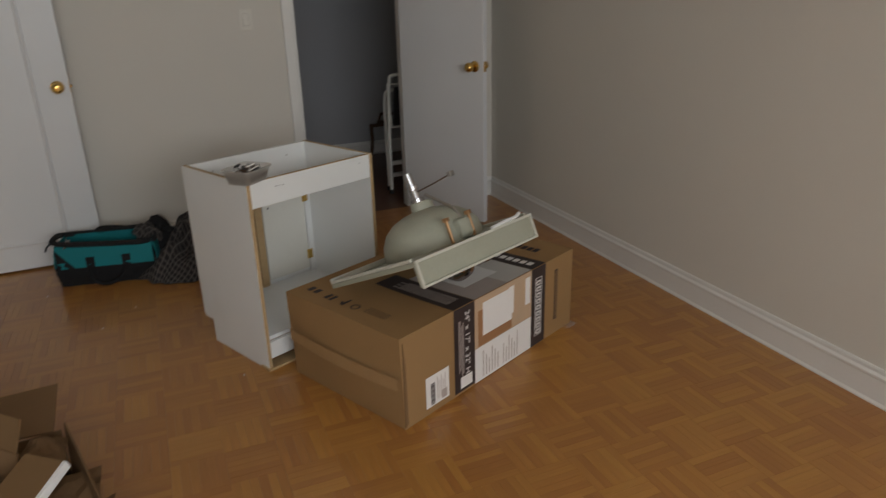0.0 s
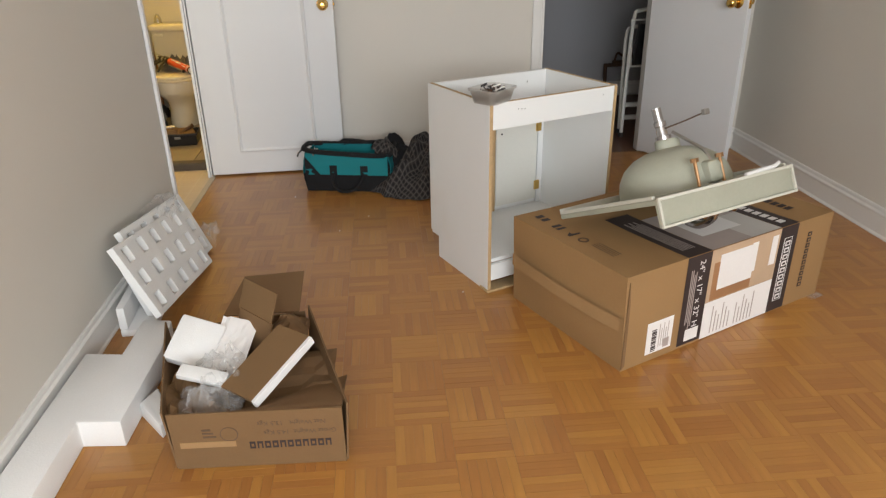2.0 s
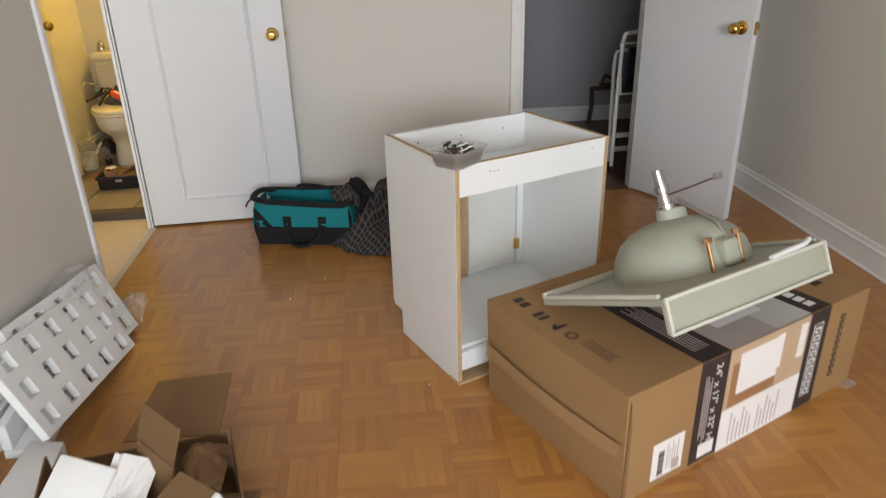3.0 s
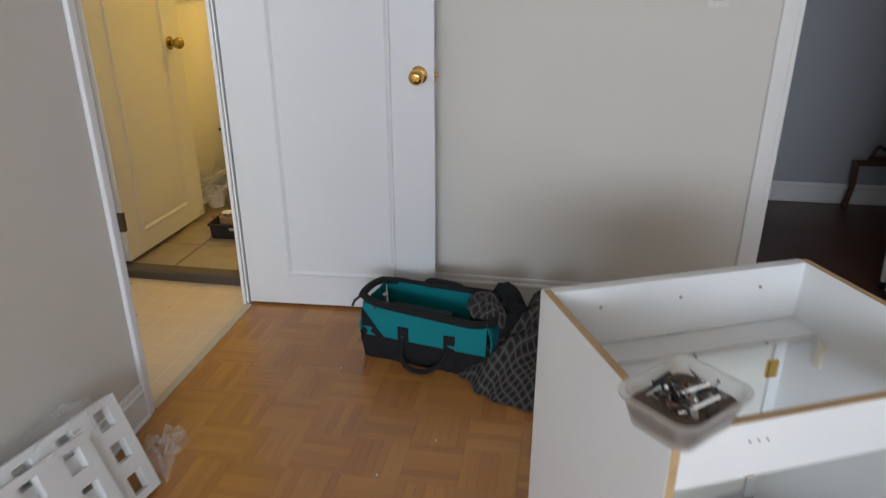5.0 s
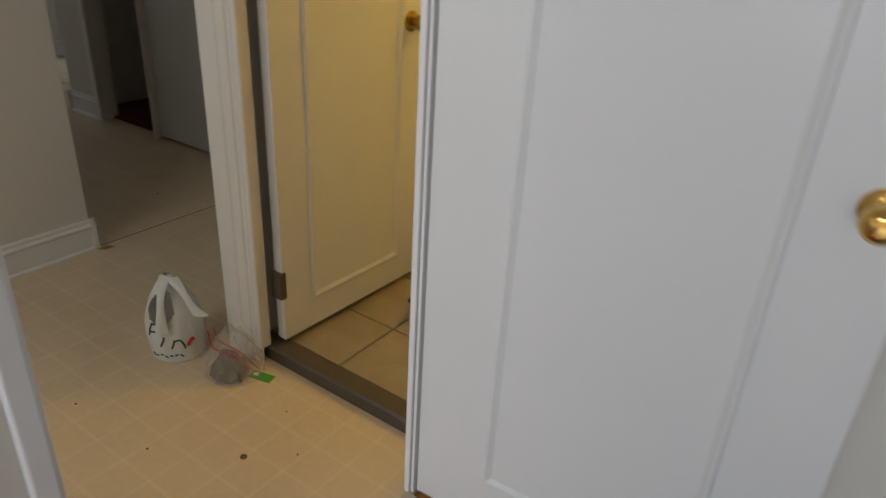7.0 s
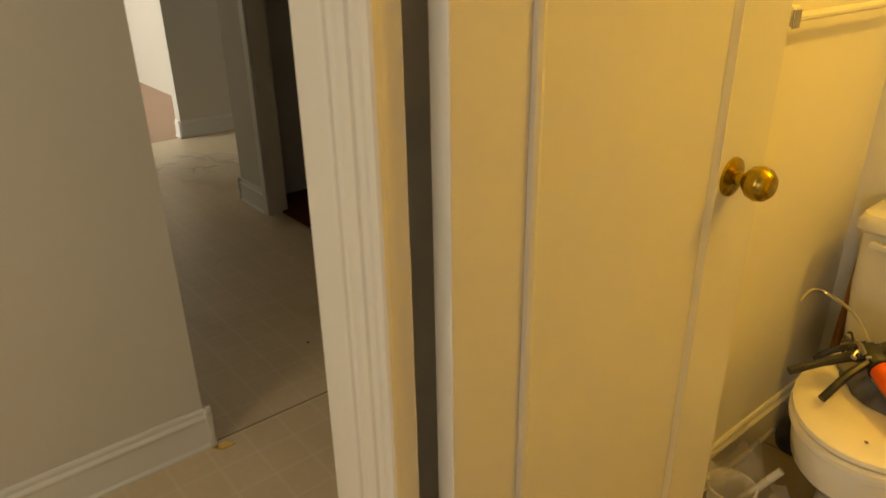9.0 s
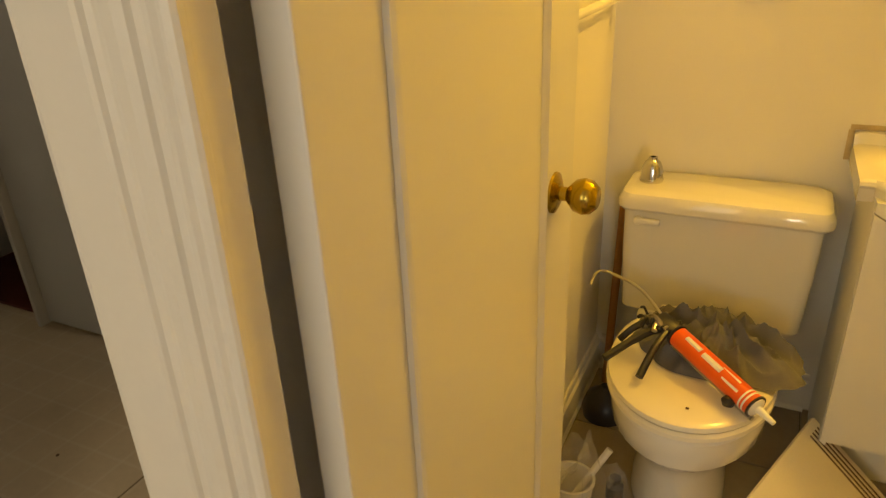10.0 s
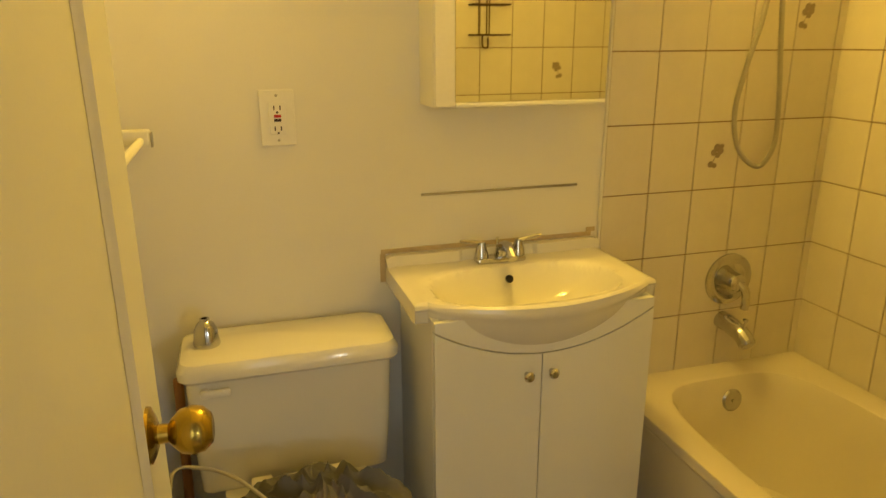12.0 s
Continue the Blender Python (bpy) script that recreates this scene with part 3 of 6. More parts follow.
tagged(FILL_WIN, kind="structure")
part("window_frame", boxes((-0.6, -0.54, -0.03, 0.03, 0, 1.4), (0.54, 0.6, -0.03, 0.03, 0, 1.4), (-0.54, 0.54, -0.03, 0.03, 0, 0.06), (-0.54, 0.54, -0.03, 0.03, 1.34, 1.4)), WHITE, FILL_WIN)
_p = part("pane", boxes((-0.54, 0.54, -0.006, 0.0, 0.06, 1.34)), GLASS, FILL_WIN)
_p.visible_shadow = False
built("ground", boxes((-300, 300, -300, 300, -9.1, -9.0)), mat("far_ground", (0.10, 0.12, 0.07), 0.9, vary=0.3, scale=0.05), "open ground far below the windows", "ground")


def knob(parent, m, stem=0.03, plate=True, material=BRASS):
    k = part("door_knob", merge(lathe([(0.012, 0.0), (0.011, stem), (0.016, stem + 0.004), (0.025, stem + 0.013), (0.0285, stem + 0.026), (0.026, stem + 0.038), (0.017, stem + 0.0475), (0.012, stem + 0.049), (0.0, stem + 0.0475)], 28)), material, parent, "round polished brass knob", True, m)
    part("rose", lathe([(0.0, -0.001), (0.033, 0.0), (0.032, 0.004), (0.024, 0.008), (0.015, 0.011), (0.0, 0.011)], 28), material, k, "", True)
    return k


def door_leaf(name, m, width, label, panels=True, top=2.02, bottom=0.012, mould_in=0.16, mould_far=None, low=0.145, knob_sides=(1, -1), knob_z=0.97, knob_x=0.062, metal=BRASS, stem=0.03):
    """A leaf along local x from its hinge, faces at y = 0 and y = -0.035; z up."""
    d = thing(name, m, label, "door")
    tagged(d, kind="structure")
    part("leaf", boxes((0, width, -0.035, 0, bottom, top), bevel=0.002), WHITE, d)
    if panels:
        for side in (0, 1):
            for z0, z1 in ((low, 0.93 + 0.9),):
                x0, x1 = mould_in, width - (mould_far or mould_in)
                y = 0.0 if side == 0 else -0.035
                s = 1 if side == 0 else -1
                w = 0.022
                rows = []
                bm = bmesh.new()
                outer = [(x0, z0), (x1, z0), (x1, z1), (x0, z1)]

                def ring(o, h):
                    return [bm.verts.new((x + (o if x == x0 else -o), y + s * h, z + (o if z == z0 else -o))) for x, z in outer]
                rs = [ring(0, 0.0005), ring(0.003, 0.006), ring(0.010, 0.008), ring(0.016, 0.004), ring(w, 0.0005)]
                for a, b in zip(rs, rs[1:]):
                    for i in range(4):
                        j = (i + 1) % 4
                        bm.faces.new((a[i], a[j], b[j], b[i]))
                bmesh.ops.recalc_face_normals(bm, faces=bm.faces)
                part("moulding", bm, WHITE, d)
    for s in knob_sides:
        y = 0.0 if s > 0 else -0.035
        knob(d, pose(width - knob_x, y, knob_z, -90 if s > 0 else 90), stem, material=metal)
    part("latch_plate", boxes((width - 0.001, width + 0.0015, -0.028, -0.007, knob_z - 0.03, knob_z + 0.03)), BRASS, d)
    part("latch", boxes((width, width + 0.010, -0.023, -0.013, knob_z - 0.008, knob_z + 0.008), bevel=0.002), BRASS, d)
    return d


# bedroom door, open flat before the back wall; its hinge stands at the passage frame
door_leaf("door_1", pose(0.026, 5.041, 0, 0, 0, 3.2) @ Matrix.Diagonal((1, -1, 1, 1)), 0.796, "white one-panel door standing open against the back wall", mould_in=0.176, mould_far=0.16, knob_z=0.974, knob_x=0.058)
# hall door, half open into the room
door_leaf("door_2", pose(2.722, 5.206, 0, 0, 0, -63.0) @ Matrix.Diagonal((1, -1, 1, 1)), 0.66, "flat white door standing open into the room", panels=False)
# bathroom door, open inwards
DB = door_leaf("door_3", pose(-0.648, 5.235, 0.04, 0, 0, 88.4) @ Matrix.Diagonal((1, -1, 1, 1)), 0.675, "cream one-panel bathroom door standing open inwards", mould_in=0.116, mould_far=0.142, low=0.122, knob_z=0.942, knob_x=0.098, stem=0.022, bottom=0.022, top=1.98, metal=ANTIQUE)
part("hinge", boxes((-0.012, 0.012, -0.036, 0.004, 0.172, 0.262), bevel=0.002), STONE, DB, "dark steel butt hinge")
# closed door of the corridor
door_leaf("door_4", pose(-2.165, 6.27, 0, 0, 0, 180), 0.66, "white flat closet door in the corridor", panels=False, knob_sides=())
# ---- bedroom things ----


def base_cabinet():
    """Sink base seen from its open back: side panels, rails, a door on the far face and a toe kick under it."""
    w, d, h, t = 0.608, 0.462, 0.768, 0.016
    c = thing("sink_cabinet", pose(1.459, 3.390, 0, 0, 0, 24.3), "old white melamine sink base cabinet with open back and no top", "cabinet")
    side = [(0, 0), (d - 0.06, 0), (d - 0.06, 0.10), (d, 0.10), (d, h), (0, h)]
    turn = Matrix(((0, 0, 1, 0), (1, 0, 0, 0), (0, 1, 0, 0), (0, 0, 0, 1)))
    for x in (0.0, w - t):
        p = part("side_panel", prism(side, x, x + t, turn), MELA, c)
        part("edge", boxes((x + 0.001, x + t - 0.001, -0.0015, 0.0005, 0.002, h - 0.001), (x + 0.001, x + t - 0.001, 0.002, d - 0.002, h - 0.0002, h + 0.0012)), CHIP, p, "raw chipboard edge")
    r = part("top_rail", boxes((t, w - t, 0.004, 0.004 + t, h - 0.10, h - 0.002)), MELA, c, "white rail with screw holes")
    part("edge", boxes((t, w - t, 0.005, 0.003 + t, h - 0.0025, h - 0.0008)), CHIP, r, "raw chipboard edge")
    for x, z in ((0.13, h - 0.035), (0.145, h - 0.036), (0.16, h - 0.037), (0.54, h - 0.03)):
        part("screw_hole", lathe([(0, 0.0), (0.0019, 0.0), (0.0019, 0.0012), (0, 0.0012)], 8, pose(x, 0.0042, z, 90)), INK, r)
    part("bottom_rail", boxes((t, w - t, 0.004, 0.004 + t, 0.045, 0.115)), MELA, c)
    part("bottom_shelf", boxes((t, w - t, 0.021, d - 0.002, 0.117, 0.117 + t)), MELA, c)
    part("front_rail", boxes((t, w - t, d - t, d - 0.001, h - 0.13, h - 0.001)), MELA, c, "white front rail with a row of screws")
    part("lower_front_rail", boxes((t, w - t, d - t - 0.07, d - t - 0.0005, h - 0.145, h - 0.131)), MELA, c)
    for x in (0.12, 0.30, 0.49):
        part("screw", lathe([(0, 0), (0.004, 0), (0.003, 0.0018), (0, 0.002)], 10, pose(x, d - t - 0.0005, h - 0.045, 90)), STEEL, c)
    for x in (0.30, 0.47):
        part("screw", lathe([(0, 0), (0.004, 0), (0.003, 0.0018), (0, 0.002)], 10, pose(x, d - t - 0.071, h - 0.138, 90)), STEEL, c)
    part("stile", boxes((w - t - 0.028, w - t, d - t, d - 0.001, 0.135, h - 0.131)), MELA, c)
    part("stile", boxes((t, t + 0.028, d - t, d - 0.001, 0.135, h - 0.131)), MELA, c)
    part("stile", boxes((0.290, 0.326, d - t, d - 0.001, 0.135, h - 0.131)), CHIP, c, "bare brown middle stile")
    dr = part("door", boxes((0.004, w - 0.004, d + 0.001, d + 0.019, 0.105, h - 0.006), bevel=0.002), MELA, c)
    part("inner_panel", boxes((0.332, 0.560, d - 0.014, d + 0.0008, 0.155, h - 0.150), bevel=0.002), DOORBACK, dr, "cream back of the door")
    part("inner_panel", boxes((0.050, 0.284, d - 0.014, d + 0.0008, 0.155, h - 0.150), bevel=0.002), DOORBACK, dr, "cream back of the door")
    for z in (0.488, 0.202):
        part("hinge", boxes((0.548, 0.576, d - t - 0.008, d - t + 0.0015, z, z + 0.045), bevel=0.003), BRASS, dr, "small brass hinge")
    for x, z in ((0.36, 0.57), (0.36, 0.50)):
        part("screw_hole", lathe([(0, 0), (0.0045, 0), (0.0045, 0.001), (0, 0.001)], 10, pose(x, d - 0.0142, z, 90)), INK, dr)
    part("toe_kick", boxes((t, w - t, d - 0.076, d - 0.061, 0.0, 0.10)), MELA, c)
    part("batten", boxes((t, w - t, d - 0.10, d - 0.077, 0.0, 0.02)), CHIP, c, "raw wooden batten")
    part("foot_board", boxes((-0.006, 0.19, -0.012, 0.05, 0.0005, 0.010), bevel=0.001), CHIP, c, "loose raw board under the corner")
    part("shelf_clip", boxes((w - t - 0.012, w - t, 0.34, 0.36, h - 0.20, h - 0.14), bevel=0.003), TANPLAST, c)
    part("mdf_strip", boxes((0.0165, 0.02, 0.03, 0.05, 0.30, h - 0.101)), CHIP, c, "brown torn chipboard strip")
    return c


base_cabinet()


def fastener_tub():
    c = thing("plastic_tub", pose(1.474, 3.428, 0.7695, 0, 0, 24.3 + 22) @ Matrix.Diagonal((0.88, 0.88, 1.0, 1)), "clear plastic food tub full of screws and fittings", "tub")

    def ring(bm, hx, hy, z, n=8):
        out = []
        r = min(hx, hy) * 0.45
        for cx, cy, a0 in ((hx - r, hy - r, 0), (-hx + r, hy - r, 90), (-hx + r, -hy + r, 180), (hx - r, -hy + r, 270)):
            for k in range(n + 1):
                a = radians(a0 + 90 * k / n)
                out.append(bm.verts.new((cx + r * math.cos(a), cy + r * math.sin(a), z)))
        return out

    def shell(levels):
        bm = bmesh.new()
        rs = [ring(bm, *lv) for lv in levels]
        for a, b in zip(rs, rs[1:]):
            for i in range(len(a)):
                j = (i + 1) % len(a)
                bm.faces.new((a[i], a[j], b[j], b[i]))
        bm.faces.new(rs[0])
        bm.faces.new(rs[-1])
        bmesh.ops.recalc_face_normals(bm, faces=bm.faces)
        return bm
    part("tub_wall", shell([(0.070, 0.055, 0.0), (0.085, 0.068, 0.045), (0.091, 0.074, 0.046), (0.092, 0.075, 0.052), (0.083, 0.066, 0.052), (0.079, 0.062, 0.046), (0.068, 0.052, 0.003)]), CLEARP, c, "", True)
    part("sediment", shell([(0.066, 0.050, 0.0035), (0.078, 0.061, 0.030), (0.070, 0.054, 0.034)]), mat("brown_screws", (0.11, 0.08, 0.055), 0.6, vary=0.4, scale=120, bump=0.15), c, "brown layer of loose screws")
    rnd = random.Random(4)
    for i in range(70):
        a, r = rnd.uniform(0, 6.28), rnd.uniform(0, 0.058)
        x, y, z = r * math.cos(a) * 1.1, r * math.sin(a) * 0.9, rnd.uniform(0.034, 0.054)
        ln = rnd.uniform(0.012, 0.035)
        m = pose(x, y, z, rnd.uniform(60, 120), 0, rnd.uniform(0, 360))
        rad = rnd.uniform(0.002, 0.004)
        part("screw", lathe([(0, -ln / 2), (rad * 0.5, -ln / 2), (rad * 0.6, ln * 0.4), (rad * 1.5, ln / 2), (0, ln / 2 + 0.001)], 8, m), rnd.choice((STEEL, BLACKP, BLACKP, RUST)), c)
    part("bracket", boxes((-0.045, 0.02, -0.008, 0.004, 0.047, 0.055), bevel=0.001), STEEL, c, "steel bracket", m=pose(0, 0, 0, 8, -12, 40))
    part("clamp", merge(tube([(-0.01, 0.03, 0.045), (-0.012, 0.034, 0.060)], 0.006), tube([(-0.03, 0.035, 0.056), (0.004, 0.034, 0.060)], 0.004)), BLACKP, c, "black plastic clip")
    part("wall_plug", tube([(-0.03, -0.03, 0.045), (0.02, -0.045, 0.056)], 0.0022), WPLAST, c, "white plastic plug")
    part("wall_plug", tube([(-0.02, 0.0, 0.052), (0.03, -0.02, 0.060)], 0.0024), WPLAST, c, "white plastic plug")
    part("sachet", grid(6, 5, lambda u, v: (0.005 + 0.05 * u, -0.045 + 0.05 * v, 0.05 + 0.006 * math.sin(7 * u + 3 * v))), FILM, c, "small clear plastic bag", True)


fastener_tub()


def carton():
    """The long vanity box: bulged sides, printed band over top and front."""
    L, W, Hh = 1.04, 0.605, 0.352
    c = thing("carton", pose(1.813, 2.786, 0, 0, 0, 25.0), "long brown cardboard box with dark printed bands and a photo", "carton")
    sub = bmesh.new()
    bmesh.ops.create_cube(sub, size=1.0, matrix=Matrix.Translation((L / 2, W / 2, Hh / 2)) @ Matrix.Diagonal((L, W, Hh, 1)))
    bmesh.ops.subdivide_edges(sub, edges=list(sub.edges), cuts=9, use_grid_fill=True)
    for v in sub.verts:
        x, y, z = v.co
        k = 4 * (y / W) * (1 - y / W) * 4 * (z / Hh) * (1 - z / Hh)
        if x < 0.001:
            v.co.x -= 0.016 * k + 0.010 * (z / Hh)
        if x > L - 0.001:
            v.co.x += 0.008 * k
        if z > Hh - 0.001:
            v.co.z += -0.008 * (4 * (x / L) * (1 - x / L)) * (4 * (y / W) * (1 - y / W))
        v.co += Vector((noise.noise(v.co * 5), 0, noise.noise(v.co * 5 + Vector((3, 1, 2))))) * (0.002 if z > 0.01 and y > 0.01 else 0)
    part("body", sub, CARD, c, "", True)
    part("flap", prism([(0.0, 0.01), (0.013, 0.02), (0.011, 0.25), (0.002, Hh - 0.02)], 0.0, 0.004, Matrix(((1, 0, 0, -0.001), (0, 0, 1, -0.0045), (0, 1, 0, 0), (0, 0, 0, 1)))), CARD2, c, "torn corner flap")
    e = 0.0012
    y = -e - 0.0005

    def front(name, x0, x1, z0, z1, material, lift=0.0, label=""):
        return part(name, boxes((x0, x1, y - 0.0004 - lift, y + 0.0008, z0, z1)), material, c, label)

    def top(name, x0, x1, y0, y1, material, lift=0.0, label=""):
        def zz(x, yy):
            return Hh - 0.008 * (4 * (x / L) * (1 - x / L)) * (4 * (yy / W) * (1 - yy / W)) + 0.002 + lift
        return part(name, grid(8, 8, lambda u, v: (x0 + (x1 - x0) * u, y0 + (y1 - y0) * v, zz(x0 + (x1 - x0) * u, max(0, y0 + (y1 - y0) * v)))), material, c, label)

    # front face, read along x: band with sizes, photo, band with the brand
    front("printed_band", 0.258, 0.372, 0.010, Hh - 0.001, INK, 0, "dark brown printed band")
    front("printed_band", 0.735, 0.832, 0.004, Hh - 0.001, INK, 0, "dark brown printed band")
    front("photo", 0.374, 0.733, 0.150, Hh - 0.001, PRINT_WALL, 0, "photo of a white vanity")
    front("photo_floor", 0.392, 0.60, 0.153, 0.30, PRINT_BROWN, 0.0006)
    front("photo_vanity", 0.420, 0.600, 0.190, 0.325, PAPER, 0.0010)
    front("photo_basin", 0.582, 0.612, 0.215, 0.330, PAPER, 0.0012)
    front("photo_frame", 0.690, 0.722, 0.215, 0.33, PAPER, 0.0008)
    front("text_panel", 0.374, 0.733, 0.004, 0.148, PAPER, 0, "white panel of small print")
    for i in range(13):
        x = 0.42 + i * 0.018
        if i % 7 == 6:
            continue
        front("print_line", x, x + 0.005, 0.016, 0.125 - 0.022 * (i % 3), PRINT_GREY, 0.0006)
    front("brand_bar", 0.760, 0.806, 0.045, 0.305, PAPER, 0.0004)
    front("brand_bar_inner", 0.764, 0.802, 0.047, 0.303, INK, 0.0007)
    for i in range(9):
        z = 0.292 - i * 0.0275
        front("brand_stroke", 0.769, 0.797, z - 0.020, z, PAPER, 0.001)
        front("brand_gap", 0.775, 0.791, z - 0.0155, z - 0.006, INK, 0.0013)
    for i in range(10):
        z = Hh - 0.055 - i * 0.0235
        front("brand_stroke", 0.902, 0.924, z - 0.017, z, INK, 0.0)
        front("brand_gap", 0.907, 0.917, z - 0.012, z - 0.005, CARD, 0.0004)
    print_on(c, '24" x 17" x 32" H', 0.036, PAPER, pose(0.330, y - 0.0008, 0.20, 90, 90, 0), "print_sizes")
    for i, (a, b) in enumerate(((0.09, 0.30), (0.10, 0.30), (0.06, 0.28), (0.08, 0.29))):
        front("print_line", 0.282 + i * 0.008, 0.2855 + i * 0.008, a, b, PRINT_GREY, 0.0006)
    front("sticker", 0.290, 0.355, 0.022, 0.068, PAPER, 0.0006, "small white code sticker")
    front("shipping_label", 0.105, 0.225, 0.028, 0.150, PAPER, 0.0, "white shipping label with barcode")
    for i in range(14):
        front("barcode_bar", 0.128, 0.150, 0.034 + i * 0.0062, 0.037 + i * 0.0062 + 0.0012 * (i % 3), INK, 0.0006)
    for i in range(5):
        front("print_line", 0.162 + i * 0.010, 0.165 + i * 0.010, 0.045, 0.135 - 0.02 * (i % 2), PRINT_GREY, 0.0006)
    front("label_mark", 0.185, 0.212, 0.036, 0.07, PRINT_GREY, 0.0006)

    # top face
    top("printed_band", 0.258, 0.372, 0.0, 0.40, INK, 0, "dark brown printed band")
    top("printed_band", 0.735, 0.832, 0.0, 0.36, INK, 0, "dark brown printed band")
    top("photo", 0.374, 0.733, 0.0, 0.33, PRINT_GREY, 0, "grey printed photo")
    top("photo_wall", 0.575, 0.731, 0.002, 0.20, mat("printed_pale", (0.56, 0.54, 0.51), 0.45, vary=0.08, scale=9), 0.0006)
    top("photo_basin", 0.44, 0.64, 0.10, 0.29, PAPER, 0.0008)
    for i in range(9):
        top("brand_stroke", 0.766, 0.800, 0.03 + i * 0.034, 0.055 + i * 0.034, PAPER, 0.0009)
    for i in range(6):
        top("print_line", 0.285 + i * 0.011, 0.290 + i * 0.011, 0.05, 0.33 - 0.03 * (i % 2), PRINT_GREY, 0.0009)
    for i in range(6):
        top("brand_stroke", 0.905, 0.945, 0.10 + i * 0.03, 0.122 + i * 0.03, INK, 0.0)
    # handling marks
    for yy in (0.50, 0.535):
        top("handling_mark", 0.05, 0.085, yy, yy + 0.022, INK, 0.0)
    top("handling_mark", 0.045, 0.085, 0.435, 0.452, INK, 0.0)
    top("handling_mark", 0.045, 0.085, 0.41, 0.424, INK, 0.0)
    part("handling_mark", prism([(0, 0), (0.05, 0.0), (0.05, 0.008), (0.02, 0.012), (0.022, 0.028), (0.0, 0.012)], 0, 0.0006, pose(0.045, 0.345, Hh + 0.0005)), INK, c)
    part("handling_mark", lathe([(0.012, 0), (0.02, 0), (0.02, 0.0008), (0.012, 0.0008)], 16, pose(0.065, 0.295, Hh + 0.0005)), INK2, c)
    for i in range(4):
        top("print_line", 0.06 + i * 0.011, 0.064 + i * 0.011, 0.14, 0.25, INK2, 0.0)
    # left end: tape, dents
    part("tape", grid(4, 10, lambda u, v: (-0.0135 - 0.016 * 16 * (v * (1 - v)) * 0.25 - 0.004, 0.01 + (W - 0.02) * v, 0.155 + 0.05 * u)), TAPE, c, "strip of clear packing tape")
    part("tape", boxes((L - 0.06, L + 0.012, -0.03, 0.05, 0.0, 0.002)), FILM, c, "loose tape end")
    return c


carton()


def upturned_basin():
    """Cultured marble vanity top lying upside down on the carton, propped on its faucet."""
    u = Vector((0.911, 0.412, 0)).normalized()
    v = Vector((-0.34, 0.845, -0.412))
    v = (v - u * v.dot(u)).normalized()
    n = u.cross(v)
    m = Matrix(((u.x, v.x, n.x, 1.885), (u.y, v.y, n.y, 2.840), (u.z, v.z, n.z, 0.585), (0, 0, 0, 1)))
    c = thing("basin_top", m, "old cream vanity basin lying upside down on the carton", "basin")
    W, D = 0.632, 0.485
    part("slab", boxes((0, W, 0, D, -0.018, 0.0), bevel=0.004), MARBLE, c)
    part("skirt", boxes((0.0, 0.014, 0.012, D - 0.012, 0.0, 0.012), (W - 0.014, W, 0.012, D - 0.012, 0.0, 0.012), (0, W, D - 0.014, D, 0.0, 0.020), bevel=0.003), MARBLE_EDGE, c, "raised cream rim")
    b = part("backsplash", boxes((0, W, -0.004, 0.004, -0.088, 0.0)), MARBLE, c, "rough back of the backsplash")
    part("rim", boxes((0, W, -0.014, -0.004, -0.006, 0.004), (0, W, -0.014, -0.004, -0.092, -0.083), (0, 0.009, -0.014, -0.004, -0.083, -0.006), (W - 0.009, W, -0.014, -0.004, -0.083, -0.006), bevel=0.002), MARBLE_EDGE, b, "smooth cream edge of the backsplash")
    prof = [(0.205, -0.012), (0.203, 0.02), (0.194, 0.06), (0.170, 0.100), (0.130, 0.130), (0.085, 0.146), (0.046, 0.152), (0.044, 0.180), (0.040, 0.184), (0.0, 0.184)]
    dome = lathe(prof, 40)
    for w in dome.verts:
        w.co = Vector((w.co.x * 1.08 + 0.365, w.co.y * 0.86 + 0.265, w.co.z * (1.0 - 0.1 * (w.co.x > 0) * w.co.x / 0.2)))
    part("bowl", dome, MARBLE, c, "grey-cream underside of the bowl", True)
    part("overflow", boxes((0.33, 0.40, 0.07, 0.14, 0.0, 0.08), bevel=0.02), MARBLE, c, "", True)
    part("drain_pipe", merge(lathe([(0.028, 0.184), (0.028, 0.198), (0.020, 0.200), (0.018, 0.232), (0.022, 0.234), (0.022, 0.250), (0.0165, 0.252), (0.0165, 0.300), (0.012, 0.300), (0.012, 0.29), (0, 0.29)], 20, pose(0.365, 0.265, 0, 0, -4, 0))), CHROME, c, "chrome drain tailpiece", True)
    part("pop_up_rod", tube([(0.36, 0.265, 0.222), (0.40, 0.20, 0.232), (0.44, 0.14, 0.245)], 0.0028), RUST, c, "thin rusty pop-up rod")
    part("rod_clip", boxes((0.428, 0.452, 0.128, 0.146, 0.236, 0.256), bevel=0.003), STEEL, c)
    part("lift_strap", tube([(0.375, 0.24, 0.205), (0.39, 0.13, 0.12), (0.39, 0.09, 0.04)], 0.006, 6), STEEL, c, "flat steel lift strap")
    for x, y in ((0.275, 0.075), (0.405, 0.085)):
        q = part("faucet_bolt", tube([(x, y, 0.0), (x, y, 0.095)], 0.0062), COPPER, c, "brass faucet shank")
        part("nut", lathe([(0.0, 0.082), (0.014, 0.082), (0.014, 0.096), (0.0, 0.096)], 6, pose(x, y, 0)), COPPER, q)
    # the faucet hangs under the slab and props it up
    f = part("faucet", merge(boxes((0.24, 0.44, 0.055, 0.105, -0.040, -0.018), bevel=0.008), tube(arc([(0.34, 0.08, -0.04), (0.34, 0.10, -0.11), (0.34, 0.17, -0.135), (0.34, 0.22, -0.120)]), 0.014)), CHROME, c, "chrome faucet under the slab", True)
